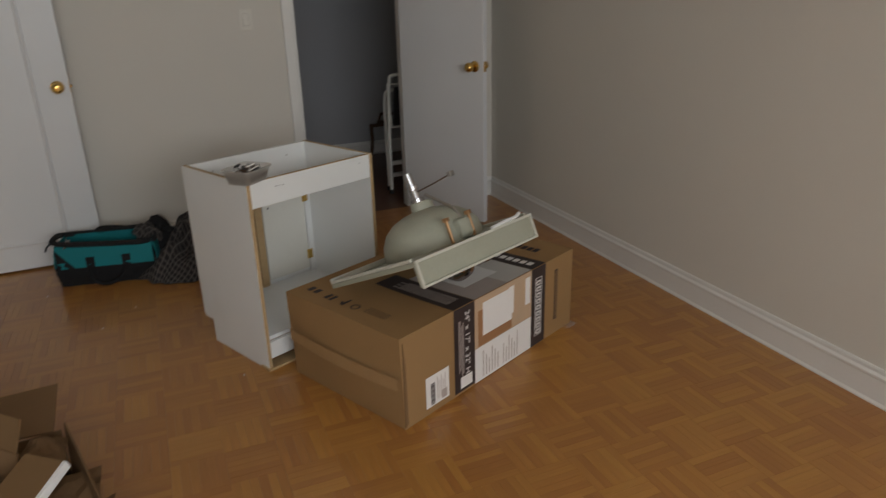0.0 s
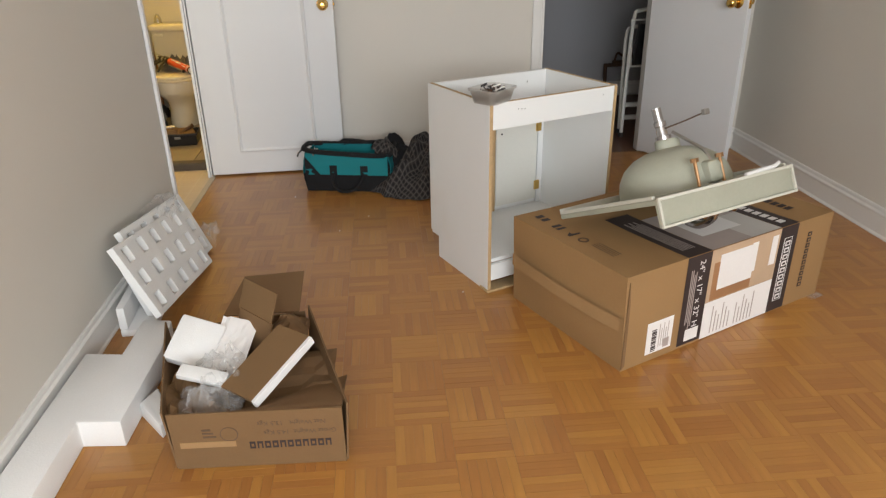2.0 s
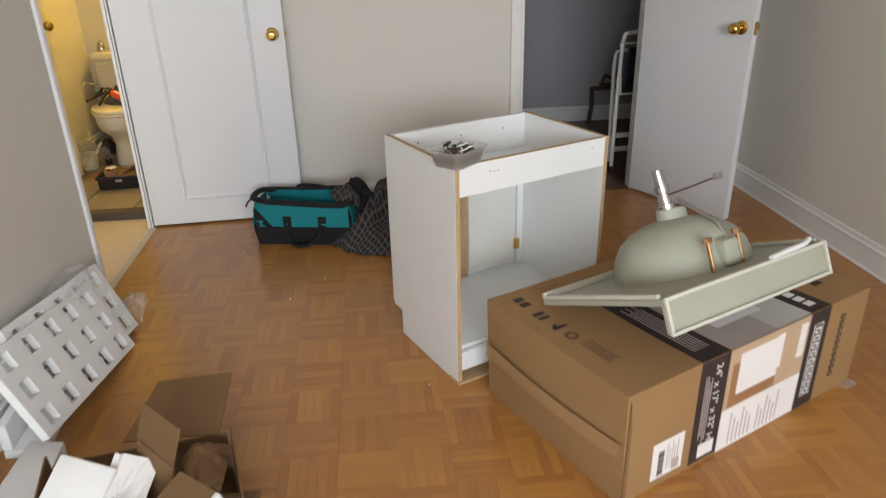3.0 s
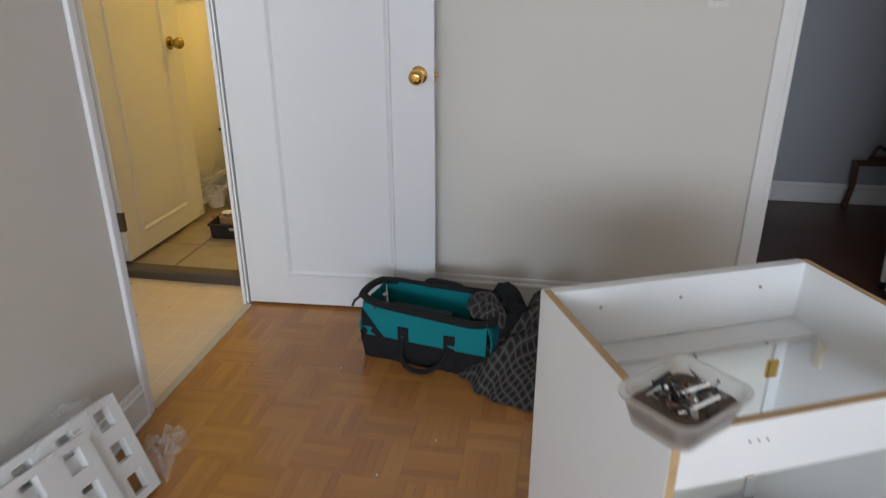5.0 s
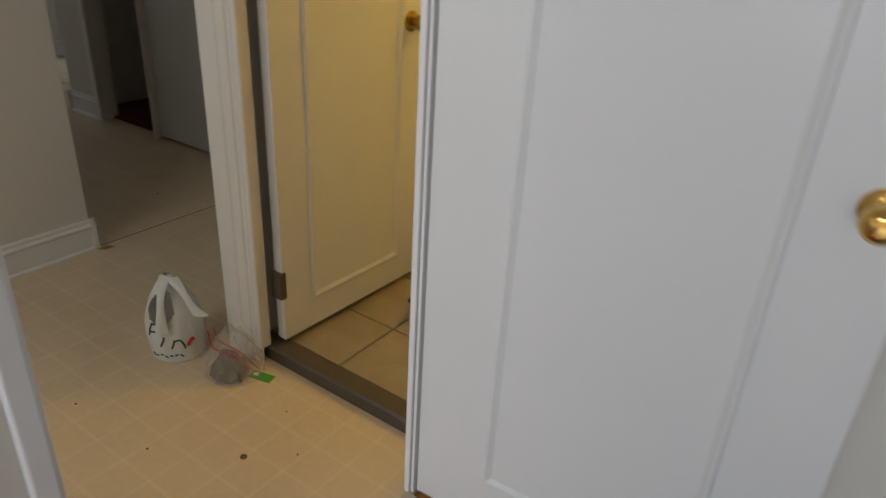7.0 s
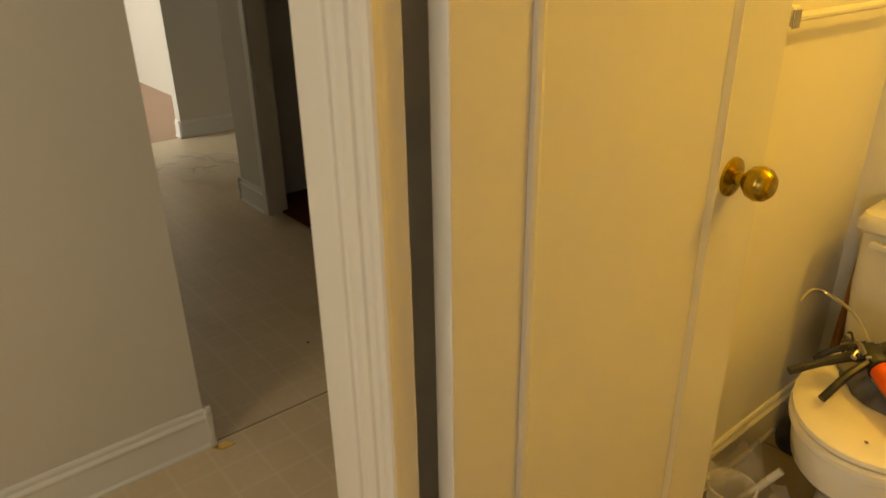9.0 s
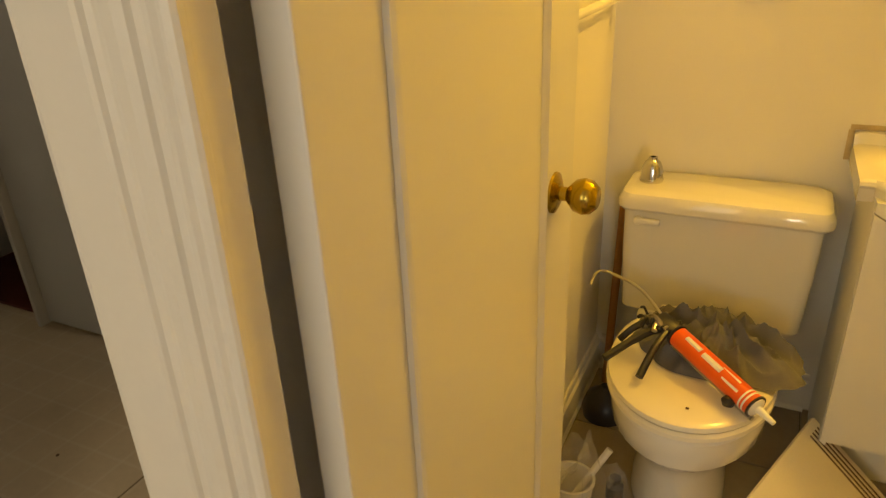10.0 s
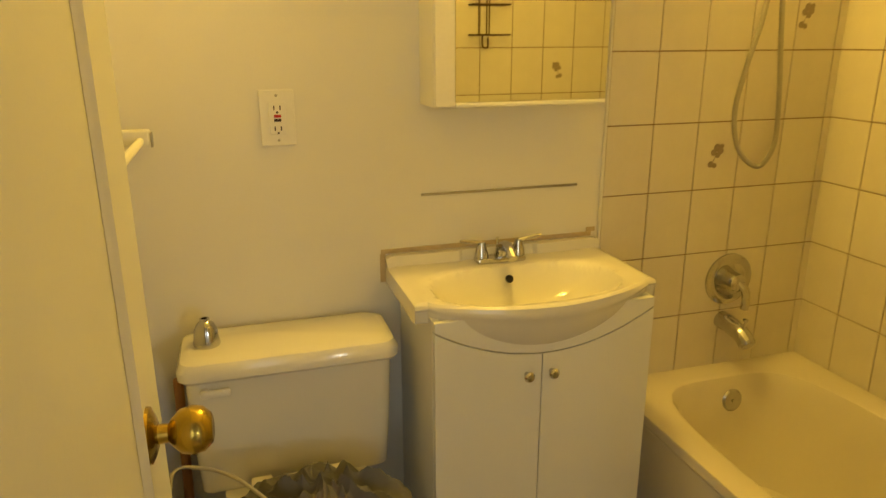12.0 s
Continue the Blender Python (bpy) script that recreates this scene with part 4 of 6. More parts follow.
    for x in (0.27, 0.41):
        part("tap_handle", lathe([(0.0, -0.040), (0.017, -0.040), (0.017, -0.075), (0.022, -0.082), (0.022, -0.10), (0.014, -0.108), (0.0, -0.108)], 18, pose(x, 0.08, 0)), CHROME, f, "", True)
    part("silicone", tube(arc([(0.40, -0.008, 0.006), (0.47, -0.006, 0.010), (0.54, -0.008, 0.012), (0.58, 0.0, 0.02)]), 0.007, 7), FOAM, c, "scrap of torn white sealant")


upturned_basin()


def frame_of(origin, px, py):
    """Local axes from three corners: x towards px, y towards py."""
    o, a, b = Vector(origin), Vector(px) - Vector(origin), Vector(py) - Vector(origin)
    a.normalize()
    b = (b - a * b.dot(a)).normalized()
    n = a.cross(b)
    return Matrix(((a.x, b.x, n.x, o.x), (a.y, b.y, n.y, o.y), (a.z, b.z, n.z, o.z), (0, 0, 0, 1)))


def open_carton():
    """A squashed box: four leaning walls, a rear flap lying out, a front flap folded in, and scraps."""
    t, Hh = 0.005, 0.192
    c = thing("open_carton", pose(0, 0, 0), "open brown cardboard box filled with packing scraps", "carton")
    fl, fr, bl, br = Vector((0.463, 2.478, 0)), Vector((0.925, 2.462, 0)), Vector((0.345, 2.965, 0)), Vector((0.775, 3.015, 0))
    up = Vector((0, 0, Hh))
    part("base", prism([(p.x, p.y) for p in (fl, fr, br, bl)], 0.001, 0.001 + t), CARD2, c)

    def wall(name, p, q, out, material, label="", hp=Hh, hq=Hh):
        m = frame_of(p, q, p + up + Vector((*out, 0)))
        ln = (q - p).length
        return part(name, prism([(0, 0.001), (ln, 0.001), (ln, hq), (0, hp)], 0, t, None), material, c, label, m=m)
    f = wall("front_wall", fl, fr, (0, -0.010), DIM_CARD, "printed front wall of the box")
    wall("left_wall", bl, fl, (-0.012, -0.004), CARD2)
    wall("right_wall", fr, br, (0.012, 0.0), CARD2)
    wall("back_wall", br, bl, (0, 0.012), CARD2, "", 0.165, 0.155)
    part("rear_flap", prism([(0.0, 0.0), (0.255, 0.0), (0.245, 0.26), (0.03, 0.245)], 0, t, None), CARD2, c, "raised cardboard flap", m=frame_of((0.50, 3.025, 0.162), (0.755, 3.02, 0.166), (0.505, 3.27, 0.185)))
    part("front_flap", grid(14, 8, lambda u, v: (0.600 + 0.325 * u, 2.462 + (0.03 + 0.20 * u) * v, 0.188 - (0.02 + 0.03 * u) * v - 0.012 * v * v + 0.004 * noise.noise((3 * u, 3 * v, 2))), 0.004), CARD2, c, "front flap folded inwards")
    part("kinked_panel", boxes((0, 0.168, 0, 0.098, -t, 0)), DIM_CARD, c, "kinked cardboard panel", m=frame_of((0.580, 2.925, 0.250), (0.696, 2.804, 0.250), (0.613, 2.942, 0.340)))
    part("kinked_panel", boxes((0, 0.168, 0, 0.13, -t, 0)), CARD2, c, "folded underside of the panel", m=frame_of((0.560, 2.890, 0.130), (0.676, 2.769, 0.130), (0.578, 2.921, 0.249)))
    part("crumpled_card", grid(9, 9, lambda u, v: (0.685 + 0.11 * u, 2.81 + 0.17 * v, 0.155 + 0.07 * math.sin(2.6 * u + 0.5) * math.sin(2.4 * v + 0.5) + 0.014 * noise.noise((6 * u, 6 * v, 1))), 0.004), CARD2, c, "crumpled brown card")
    part("crumpled_card", grid(10, 10, lambda u, v: (0.445 + 0.17 * u - 0.05 * v, 2.49 + 0.24 * v, 0.105 + 0.055 * abs(math.sin(5.4 * u + 3.2 * v)) + 0.02 * noise.noise((5 * u, 5 * v, 4))), 0.004), DIM_CARD, c, "crumpled brown card")
    part("crumpled_card", grid(8, 8, lambda u, v: (0.63 + 0.26 * u, 2.52 + 0.36 * v - 0.06 * u, 0.09 + 0.05 * u + 0.02 * noise.noise((5 * u, 7 * v, 3)))), CARD2, c, "loose brown card")
    m = frame_of((0.583, 2.582, 0.190), (0.684, 2.496, 0.194), (0.712, 2.764, 0.272))
    e = part("white_edged_card", boxes((0, 0.128, 0, 0.245, -0.010, 0)), DIM_CARD, c, "card panel with a white foam edge", m=m)
    part("foam_edge", boxes((0.1282, 0.141, -0.002, 0.245, -0.024, 0.001), bevel=0.002), FOAM, e, "white foam edge strip")
    part("paper_sheet", grid(10, 8, lambda u, v: (0.540 + 0.11 * u - 0.05 * (1 - v), 2.885 - 0.20 * (1 - v) - 0.02 * u, 0.245 - 0.10 * (1 - v) - 0.02 * u + 0.008 * noise.noise((6 * u, 6 * v, 8)))), PAPER, c, "white packing paper")
    # print on the front, upside down
    for i, s in enumerate(("Gross Weight  14.5 Kgs", "Net Weight   13.5 Kgs")):
        print_on(f, s, 0.020, INK2, pose(0.345 - 0.02 * i, 0.118 + 0.032 * i, t + 0.0006, 0, 0, 180), "print_weights")
    for i in range(11):
        x = 0.205 + i * 0.0205
        part("brand_stroke", boxes((x, x + 0.0155, 0.064, 0.088, t, t + 0.0008)), INK, f)
        part("brand_gap", boxes((x + 0.0045, x + 0.0115, 0.071 - 0.007 * (i % 3 == 1), 0.081, t, t + 0.0011)), DIM_CARD, f)
    part("round_mark", lathe([(0.022, 0), (0.0245, 0), (0.0245, 0.0008), (0.022, 0.0008)], 20, pose(0.155, 0.118, t)), INK2, f)
    for i in range(3):
        part("print_line", boxes((0.085, 0.085 + 0.035 - 0.006 * i, 0.108 + 0.012 * i, 0.114 + 0.012 * i, t, t + 0.0008)), INK2, f)
    part("tape", boxes((0.02, 0.17, 0.075, 0.095, t, t + 0.0012)), TAPE, f, "worn strip of tape")
    return c


open_carton()
solo("foam_block", boxes((0, 0.142, 0, 0.150, -0.045, 0), bevel=0.008), FOAM, "white polystyrene block lying in the open box", "foam block", frame_of((0.376, 2.749, 0.192), (0.507, 2.720, 0.156), (0.448, 2.855, 0.265)), True)
solo("foam_strip", boxes((0, 0.143, 0, 0.045, -0.020, 0), bevel=0.005), FOAM, "small white polystyrene strip in the open box", "foam strip", frame_of((0.450, 2.622, 0.210), (0.590, 2.592, 0.186), (0.458, 2.665, 0.225)), True)


def crumple(name, label, centre, size, seed, cells=16, material=None, flat=0.5):
    def fn(u, v):
        x, y = (u - 0.5) * size[0], (v - 0.5) * size[1]
        q = Vector((u * 4.5 + seed, v * 4.5, seed * 1.7))
        k = 1 - (2 * u - 1) ** 4 * 0.5 - (2 * v - 1) ** 4 * 0.5
        z = size[2] * k * (0.35 + abs(noise.noise(q)) * 1.1 + 0.35 * abs(noise.noise(q * 2.7)))
        return (x + 0.15 * size[0] * noise.noise(q + Vector((5, 0, 0))), y + 0.15 * size[1] * noise.noise(q + Vector((0, 5, 0))), z)
    return solo(name, grid(cells, cells, fn), material or FILM, label, "plastic film", pose(*centre))


crumple("plastic_wrap", "crumpled clear plastic wrap in the open box", (0.57, 2.67, 0.135, 0, 0, 20), (0.16, 0.22, 0.10), 1.3)
crumple("plastic_wrap", "crumpled clear plastic wrap in the open box", (0.56, 2.56, 0.135, 0, 0, -10), (0.20, 0.12, 0.07), 4.1)
crumple("plastic_wrap", "clear plastic film behind the foam boards", (0.10, 3.80, 0.26, 0, 20, 0), (0.12, 0.26, 0.06), 2.2)
crumple("plastic_wrap", "clear plastic film lying beside the foam boards", (0.20, 4.05, 0.0, 0, 0, 0), (0.11, 0.16, 0.10), 6.0)


def perforated(Lx, Ly, T, nx, ny, hole):
    """A foam board with a grid of square holes, tapered a little."""
    bm = bmesh.new()
    px, py = Lx / nx, Ly / ny

    def lines(n, p, total, off):
        out = [0.0]
        for i in range(n):
            cen = (i + 0.5) * p
            out += [cen - hole / 2, cen + hole / 2]
        return out + [total]
    xs, ys = lines(nx, px, Lx, 0), lines(ny, py, Ly, 0)
    top = [[bm.verts.new((x, y, T)) for y in ys] for x in xs]
    bot = [[bm.verts.new((x, y, 0)) for y in ys] for x in xs]
    for i in range(len(xs) - 1):
        for j in range(len(ys) - 1):
            if i % 2 == 1 and j % 2 == 1:
                for a, b in (((i, j), (i + 1, j)), ((i + 1, j), (i + 1, j + 1)), ((i + 1, j + 1), (i, j + 1)), ((i, j + 1), (i, j))):
                    bm.faces.new((top[a[0]][a[1]], bot[a[0]][a[1]], bot[b[0]][b[1]], top[b[0]][b[1]]))
                continue
            bm.faces.new((top[i][j], top[i + 1][j], top[i + 1][j + 1], top[i][j + 1]))
            bm.faces.new((bot[i][j], bot[i][j + 1], bot[i + 1][j + 1], bot[i + 1][j]))
    nxs, nys = len(xs) - 1, len(ys) - 1
    for i in range(nxs):
        bm.faces.new((top[i][0], bot[i][0], bot[i + 1][0], top[i + 1][0]))
        bm.faces.new((top[i][nys], top[i + 1][nys], bot[i + 1][nys], bot[i][nys]))
    for j in range(nys):
        bm.faces.new((top[0][j], top[0][j + 1], bot[0][j + 1], bot[0][j]))
        bm.faces.new((top[nxs][j], bot[nxs][j], bot[nxs][j + 1], top[nxs][j + 1]))
    bmesh.ops.recalc_face_normals(bm, faces=bm.faces)
    return bm


# lean against the left wall: long way along the wall, short way up it
solo("foam_board", perforated(0.685, 0.285, 0.024, 5, 3, 0.056), FOAM, "white foam board with square holes leaning on the wall", "foam board", frame_of((0.2425, 3.12, 0.116), (0.259, 3.80, 0.002), (0.1305, 3.16, 0.326)), group="packing foam boards")
solo("foam_board", perforated(0.66, 0.290, 0.024, 5, 3, 0.056), FOAM, "white foam board with square holes leaning behind another", "foam board", frame_of((0.196, 3.30, 0.092), (0.226, 3.955, 0.002), (0.074, 3.33, 0.347)), group="packing foam boards")
solo("foam_sheet", boxes((0, 0.50, 0, 0.27, 0, 0.022), bevel=0.004), FOAM, "plain white foam panel leaning on the wall", "foam sheet", frame_of((0.150, 3.30, 0.004), (0.160, 3.78, 0.004), (0.048, 3.30, 0.33)), True)
solo("foam_cradle", merge(boxes((0, 0.12, 0, 0.30, 0.0, 0.03), (0, 0.03, 0, 0.30, 0.03, 0.12), bevel=0.006)), FOAM, "white foam corner piece under the boards", "foam piece", pose(0.075, 3.20, 0.0, 0, 0, 4), True)
solo("foam_tray", merge(prism([(0.165, 2.30), (0.165, 2.595), (0.288, 2.585), (0.300, 2.95), (0.282, 3.15), (0.180, 3.17), (0.176, 2.945), (0.054, 2.963), (0.046, 2.30)], 0.0, 0.090, bevel=0.006)), FOAM, "large white moulded foam tray beside the baseboard", "foam tray", pose(0, 0, 0), True)
solo("foam_wedge", prism([(-0.055, 0.03), (0.04, -0.085), (0.055, -0.03), (-0.02, 0.11)], 0.0, 0.05, bevel=0.006), FOAM, "small white foam wedge on the floor", "foam wedge", pose(0.345, 2.69, 0.0), True)


def tool_bag():
    c = thing("tool_bag", pose(0.622, 4.727, 0, 0, 0, -11), "open teal and black canvas tool bag on the floor", "tool bag")
    L, D, Hh = 0.47, 0.20, 0.220

    def wall(p, q, name, bow=0.012):
        """Canvas wall between two base points, black below, teal above."""
        a, b = Vector(p), Vector(q)
        out = Vector((b.y - a.y, a.x - b.x, 0)).normalized()

        def fn(z0, z1):
            return lambda u, v: a.lerp(b, u) + out * (bow * math.sin(math.pi * (z0 + (z1 - z0) * v) / Hh) + 0.004 * noise.noise((u * 7 + a.x * 9, v * 5, a.y * 7))) + Vector((0, 0, z0 + (z1 - z0) * v))
        lo = part(name, grid(18, 6, fn(0.0, 0.10), 0.004), BLACKF, c, "black lower canvas wall", True)
        part("upper_wall", grid(18, 8, fn(0.1005, Hh), 0.004), TEAL, lo, "teal upper canvas wall", True)
        return lo
    f = wall((0, 0, 0), (L, 0, 0), "front_wall")
    wall((L, D, 0), (0, D, 0), "back_wall")
    wall((0, D, 0), (0, 0, 0), "end_wall", 0.018)
    wall((L, 0, 0), (L, D, 0), "end_wall", 0.018)
    part("bottom", boxes((0.004, L - 0.004, 0.004, D - 0.004, 0.002, 0.012)), BLACKF, c)
    part("slanted_patch", prism([(0.0, 0.10), (0.0, 0.205), (0.085, 0.10)], 0.0, 0.003, Matrix(((1, 0, 0, 0.0), (0, 0, -1, -0.014), (0, 1, 0, 0), (0, 0, 0, 1)))), BLACKF, c, "black corner patch")
    # zip rim: a wide black band sagging round the mouth
    def rim_pt(k):
        a = 2 * math.pi * k / 40
        x = L / 2 + (L / 2 + 0.012) * max(-1, min(1, 1.25 * math.cos(a)))
        y = D / 2 + (D / 2 + 0.012) * max(-1, min(1, 1.25 * math.sin(a)))
        return Vector((x, y, Hh + 0.001 + 0.008 * math.sin(2 * a) + 0.022 * max(0.0, -math.cos(a)) ** 3))
    part("zip_rim", tube([rim_pt(k) for k in range(40)], 0.014, 8, closed=True), BLACKF, c, "thick black zip edge", True)
    part("zip_pull", merge(tube([(-0.012, 0.01, Hh + 0.02), (-0.035, 0.0, Hh + 0.0), (-0.042, -0.005, Hh - 0.02)], 0.005)), BLACKP, c)
    part("rivet", lathe([(0, 0), (0.007, 0), (0.005, 0.003), (0, 0.004)], 12, pose(0.055, -0.020, Hh - 0.002, 90)), CHROME, c)
    for x in (0.14, 0.315):
        part("strap", boxes((x, x + 0.042, -0.017, -0.012, 0.03, 0.155), bevel=0.001), BLACKF, c, "black webbing strap")
    part("handle", tube(arc([(0.161, -0.02, 0.10), (0.165, -0.045, 0.055), (0.20, -0.065, 0.025), (0.26, -0.065, 0.022), (0.31, -0.045, 0.05), (0.335, -0.02, 0.10)]), 0.009, 8), BLACKF, c, "drooping black carry handle", True)
    part("handle", tube(arc([(0.15, D + 0.015, 0.20), (0.17, D + 0.03, 0.232), (0.28, D + 0.035, 0.226), (0.34, D + 0.02, 0.21)]), 0.010, 8), BLACKF, c, "drooping black carry handle", True)
    part("inner_divider", grid(8, 3, lambda u, v: (0.03 + 0.40 * u, 0.10 + 0.01 * math.sin(5 * u), 0.08 + 0.09 * v), 0.003), BLACKF, c)
    part("tool", boxes((0.10, 0.34, 0.05, 0.085, 0.15, 0.18), bevel=0.006), mat("tool_grey", (0.25, 0.25, 0.25), 0.4, vary=0.1), c, "grey hand tool", m=pose(0, 0, 0, 0, 4, 4))
    part("tool", tube([(0.06, 0.06, 0.19), (0.30, 0.035, 0.175)], 0.012), BLACKP, c, "black tool handle")
    part("tool", tube([(0.045, 0.08, 0.16), (0.05, 0.075, 0.225)], 0.008), STEEL, c, "steel tool tip")
    part("tool", boxes((0.05, 0.30, 0.10, 0.15, 0.10, 0.165), bevel=0.01), BLACKP, c, "black tool case")


tool_bag()


def heap(name, label, centre, radii, height, seed, material, uvs=0.55, nu=72, nv=22, category="shirt", fold=0.35, floor=0.004, freq=12.0):
    """Cloth thrown down: a polar sheet with radial and cross folds and an uneven hem."""
    def fn(u, v):
        a = 2 * math.pi * u
        ca, sa = math.cos(a), math.sin(a)
        hem = 1 + 0.16 * noise.noise((ca * 1.6 + seed, sa * 1.6, 0.3)) + 0.05 * math.sin(7 * a + seed)
        x, y = radii[0] * v * hem * ca, radii[1] * v * hem * sa
        q = Vector((x * freq + seed, y * freq, seed))
        ridge = (1 - abs(noise.noise(q))) ** 2
        ridge2 = (1 - abs(noise.noise(q * 2.1 + Vector((4, 4, 4))))) ** 2
        prof = (1 - v ** 2.2)
        z = height * prof * (1 - fold + fold * (0.7 * ridge + 0.3 * ridge2)) + 0.018 * (1 - prof) * (0.5 + 0.5 * math.sin(9 * a + 2 * seed))
        z += 0.010 * ridge2 * (1 - v)
        return (x + 0.012 * noise.noise(q * 1.4), y + 0.012 * noise.noise(q * 1.4 + Vector((0, 9, 0))), max(floor, z))
    bm = grid(nu, nv, fn, uv=lambda u, v: (uvs * v * math.cos(2 * math.pi * u), uvs * v * math.sin(2 * math.pi * u)))
    bmesh.ops.remove_doubles(bm, verts=list(bm.verts), dist=0.0004)
    return solo(name, bm, material, label, category, pose(*centre), True)


def draped(name, label, category, centre, radii, height, seed, folds, material, uvs, nu=180, nv=40, crown=1.6, sharp=0.42, floor=0.004, crease=9.0, depth=0.2):
    """A cloth dropped in a heap: long folds run out from the crown, bend on the way and end in an uneven, pointed hem."""
    rnd = random.Random(seed)
    waves = [(folds + k, rnd.uniform(0, 6.28), rnd.uniform(0.6, 1.6), w) for k, w in ((0, 1.0), (3, 0.7), (-2, 0.6))]

    def fn(u, v):
        a = 2 * math.pi * u
        ca, sa = math.cos(a), math.sin(a)
        hem = 1 + 0.20 * noise.noise((ca * 1.3 + seed, sa * 1.3, 0.7)) + 0.07 * noise.noise((ca * 5 + seed, sa * 5, 2.1))
        x, y = radii[0] * v * hem * ca, radii[1] * v * hem * sa
        f, total = 0.0, 0.0
        for n, ph, bend, w in waves:
            f += w * (1 - abs(math.sin(0.5 * n * (a + bend * 0.5 * (v - 0.5)) + ph + 1.2 * noise.noise((x * 5 + seed, y * 5, n)))))
            total += w
        f = (f / total) ** 1.4
        ridge = 1 - abs(noise.noise((x * crease + seed, y * crease, 1.0))) * 1.6
        drop = 1 - v ** crown
        grow = min(1.0, v * 2.2)
        z = height * drop * (1 - sharp * grow + sharp * grow * 1.6 * f) * (1 - depth + depth * ridge)
        z += 0.07 * height * f * v + 0.05 * height * noise.noise((x * 14, y * 14 + seed, 3.0)) * (1 - v * v)
        return (x + 0.05 * radii[0] * noise.noise((x * 7, y * 7, seed)), y + 0.05 * radii[1] * noise.noise((x * 7 + 5, y * 7, seed)), max(floor, z))
    bm = grid(nu, nv, fn, uv=lambda u, v: (uvs * v * math.cos(2 * math.pi * u), uvs * v * math.sin(2 * math.pi * u)))
    bmesh.ops.remove_doubles(bm, verts=list(bm.verts), dist=0.0004)
    return solo(name, bm, material, label, category, pose(*centre), True)


draped("flannel_shirt", "grey and black plaid flannel shirt thrown on the floor", "shirt", (1.315, 4.785, 0, 0, 0, 38), (0.37, 0.28), 0.30, 5, 7, PLAID, 0.58, sharp=0.34)
heap("flannel_sleeve", "plaid shirt sleeve hanging over the tool bag", (1.065, 4.755, 0.195, 0, 14, 25), (0.070, 0.105), 0.085, 5.0, PLAID, 0.15, 48, 14, floor=-0.02)
heap("dark_jacket", "crumpled black jacket behind the shirt", (1.115, 4.835, 0, 0, 0, -10), (0.18, 0.15), 0.285, 8.0, BLACKF, 0.2, 56, 16, "jacket", 0.38, freq=9.0)


def switch(name, m, gangs, label):
    s = thing(name, m, label, "light switch")
    w = 0.070 + 0.046 * (gangs - 1)
    part("plate", boxes((-w / 2, w / 2, 0, 0.006, -0.058, 0.058), bevel=0.0022), SWITCHP, s)
    for g in range(gangs):
        x = (g - (gangs - 1) / 2) * 0.046
        # darker plate, slightly proud, paints the shade in the gap round the rocker
        part("recess", boxes((x - 0.0175, x + 0.0175, 0.0055, 0.0068, -0.034, 0.034)), SWITCHSHADE, s)
        part("rocker", boxes((x - 0.016, x + 0.016, 0.006, 0.0105, -0.0325, 0.0325), bevel=0.002), SWITCHP, s, m=pose(0, 0, 0, 3))
        for z in (-0.048, 0.048):
            part("screw", lathe([(0, 0), (0.003, 0), (0, 0.0015)], 8, pose(x, 0.006, z, -90)), WPLAST, s)
    return s


switch("light_switch", pose(1.783, 5.2045, 1.266, 0, 0, 180), 1, "white rocker light switch on the back wall")
switch("light_switch", pose(0.0225, 3.886, 1.250, 0, 0, -90), 2, "white double light switch beside the doorway")

# small litter on the parquet
for _i, (_x, _y) in enumerate(((1.36, 3.40), (0.56, 4.62), (0.97, 4.28), (0.83, 4.1))):
    solo("plaster_crumb", lathe([(0, 0), (0.0035, 0.0), (0.0025, 0.0025), (0, 0.003)], 6, pose(0, 0, 0.0005, 0, 0, 40 * _i)), FOAM, "small white plaster crumb on the parquet", "crumb", pose(_x, _y, 0.0), group="plaster crumbs")


def step_stool():
    c = thing("step_stool", pose(2.950, 5.66, 0, 0, 0, 4), "white tubular folding step stool with dark treads", "step stool")
    r = 0.0125
    for y, lean in ((-0.04, 0.10), (0.06, 0.16)):
        hw = 0.19 if y < 0 else 0.165
        top = 0.83 if y < 0 else 0.70
        pts = [(-hw - 0.03, y - 0.04, 0.012), (-hw + 0.015, y + lean * 0.5, top * 0.6), (-hw + 0.05, y + lean, top - 0.05), (-hw + 0.09, y + lean, top), (hw - 0.09, y + lean, top), (hw - 0.05, y + lean, top - 0.05), (hw - 0.015, y + lean * 0.5, top * 0.6), (hw + 0.03, y - 0.04, 0.012)]
        q = part("tube_frame", tube(arc(pts, 5), r, 10), WPLAST, c, "bent white tube frame", True)
        for s in (-1, 1):
            part("rubber_foot", lathe([(0, 0), (0.017, 0), (0.016, 0.03), (0, 0.03)], 12, pose(s * (hw + 0.03), y - 0.04, 0)), BLACKP, q)
    part("tread", boxes((-0.15, 0.15, -0.012, 0.012, -0.14, 0.14), bevel=0.006), BLACKP, c, "folded black ribbed tread", m=pose(0, -0.02, 0.62, 10))
    part("tread_frame", tube([Vector(p) for p in ((-0.16, 0, 0.47), (-0.16, 0.05, 0.77), (0.16, 0.05, 0.77), (0.16, 0, 0.47))], 0.009, 8, closed=True), WPLAST, c)
    for z in (0.10, 0.19):
        part("brace", boxes((-0.19, 0.19, -0.012, 0.012, z, z + 0.03), bevel=0.004), WPLAST, c)


step_stool()


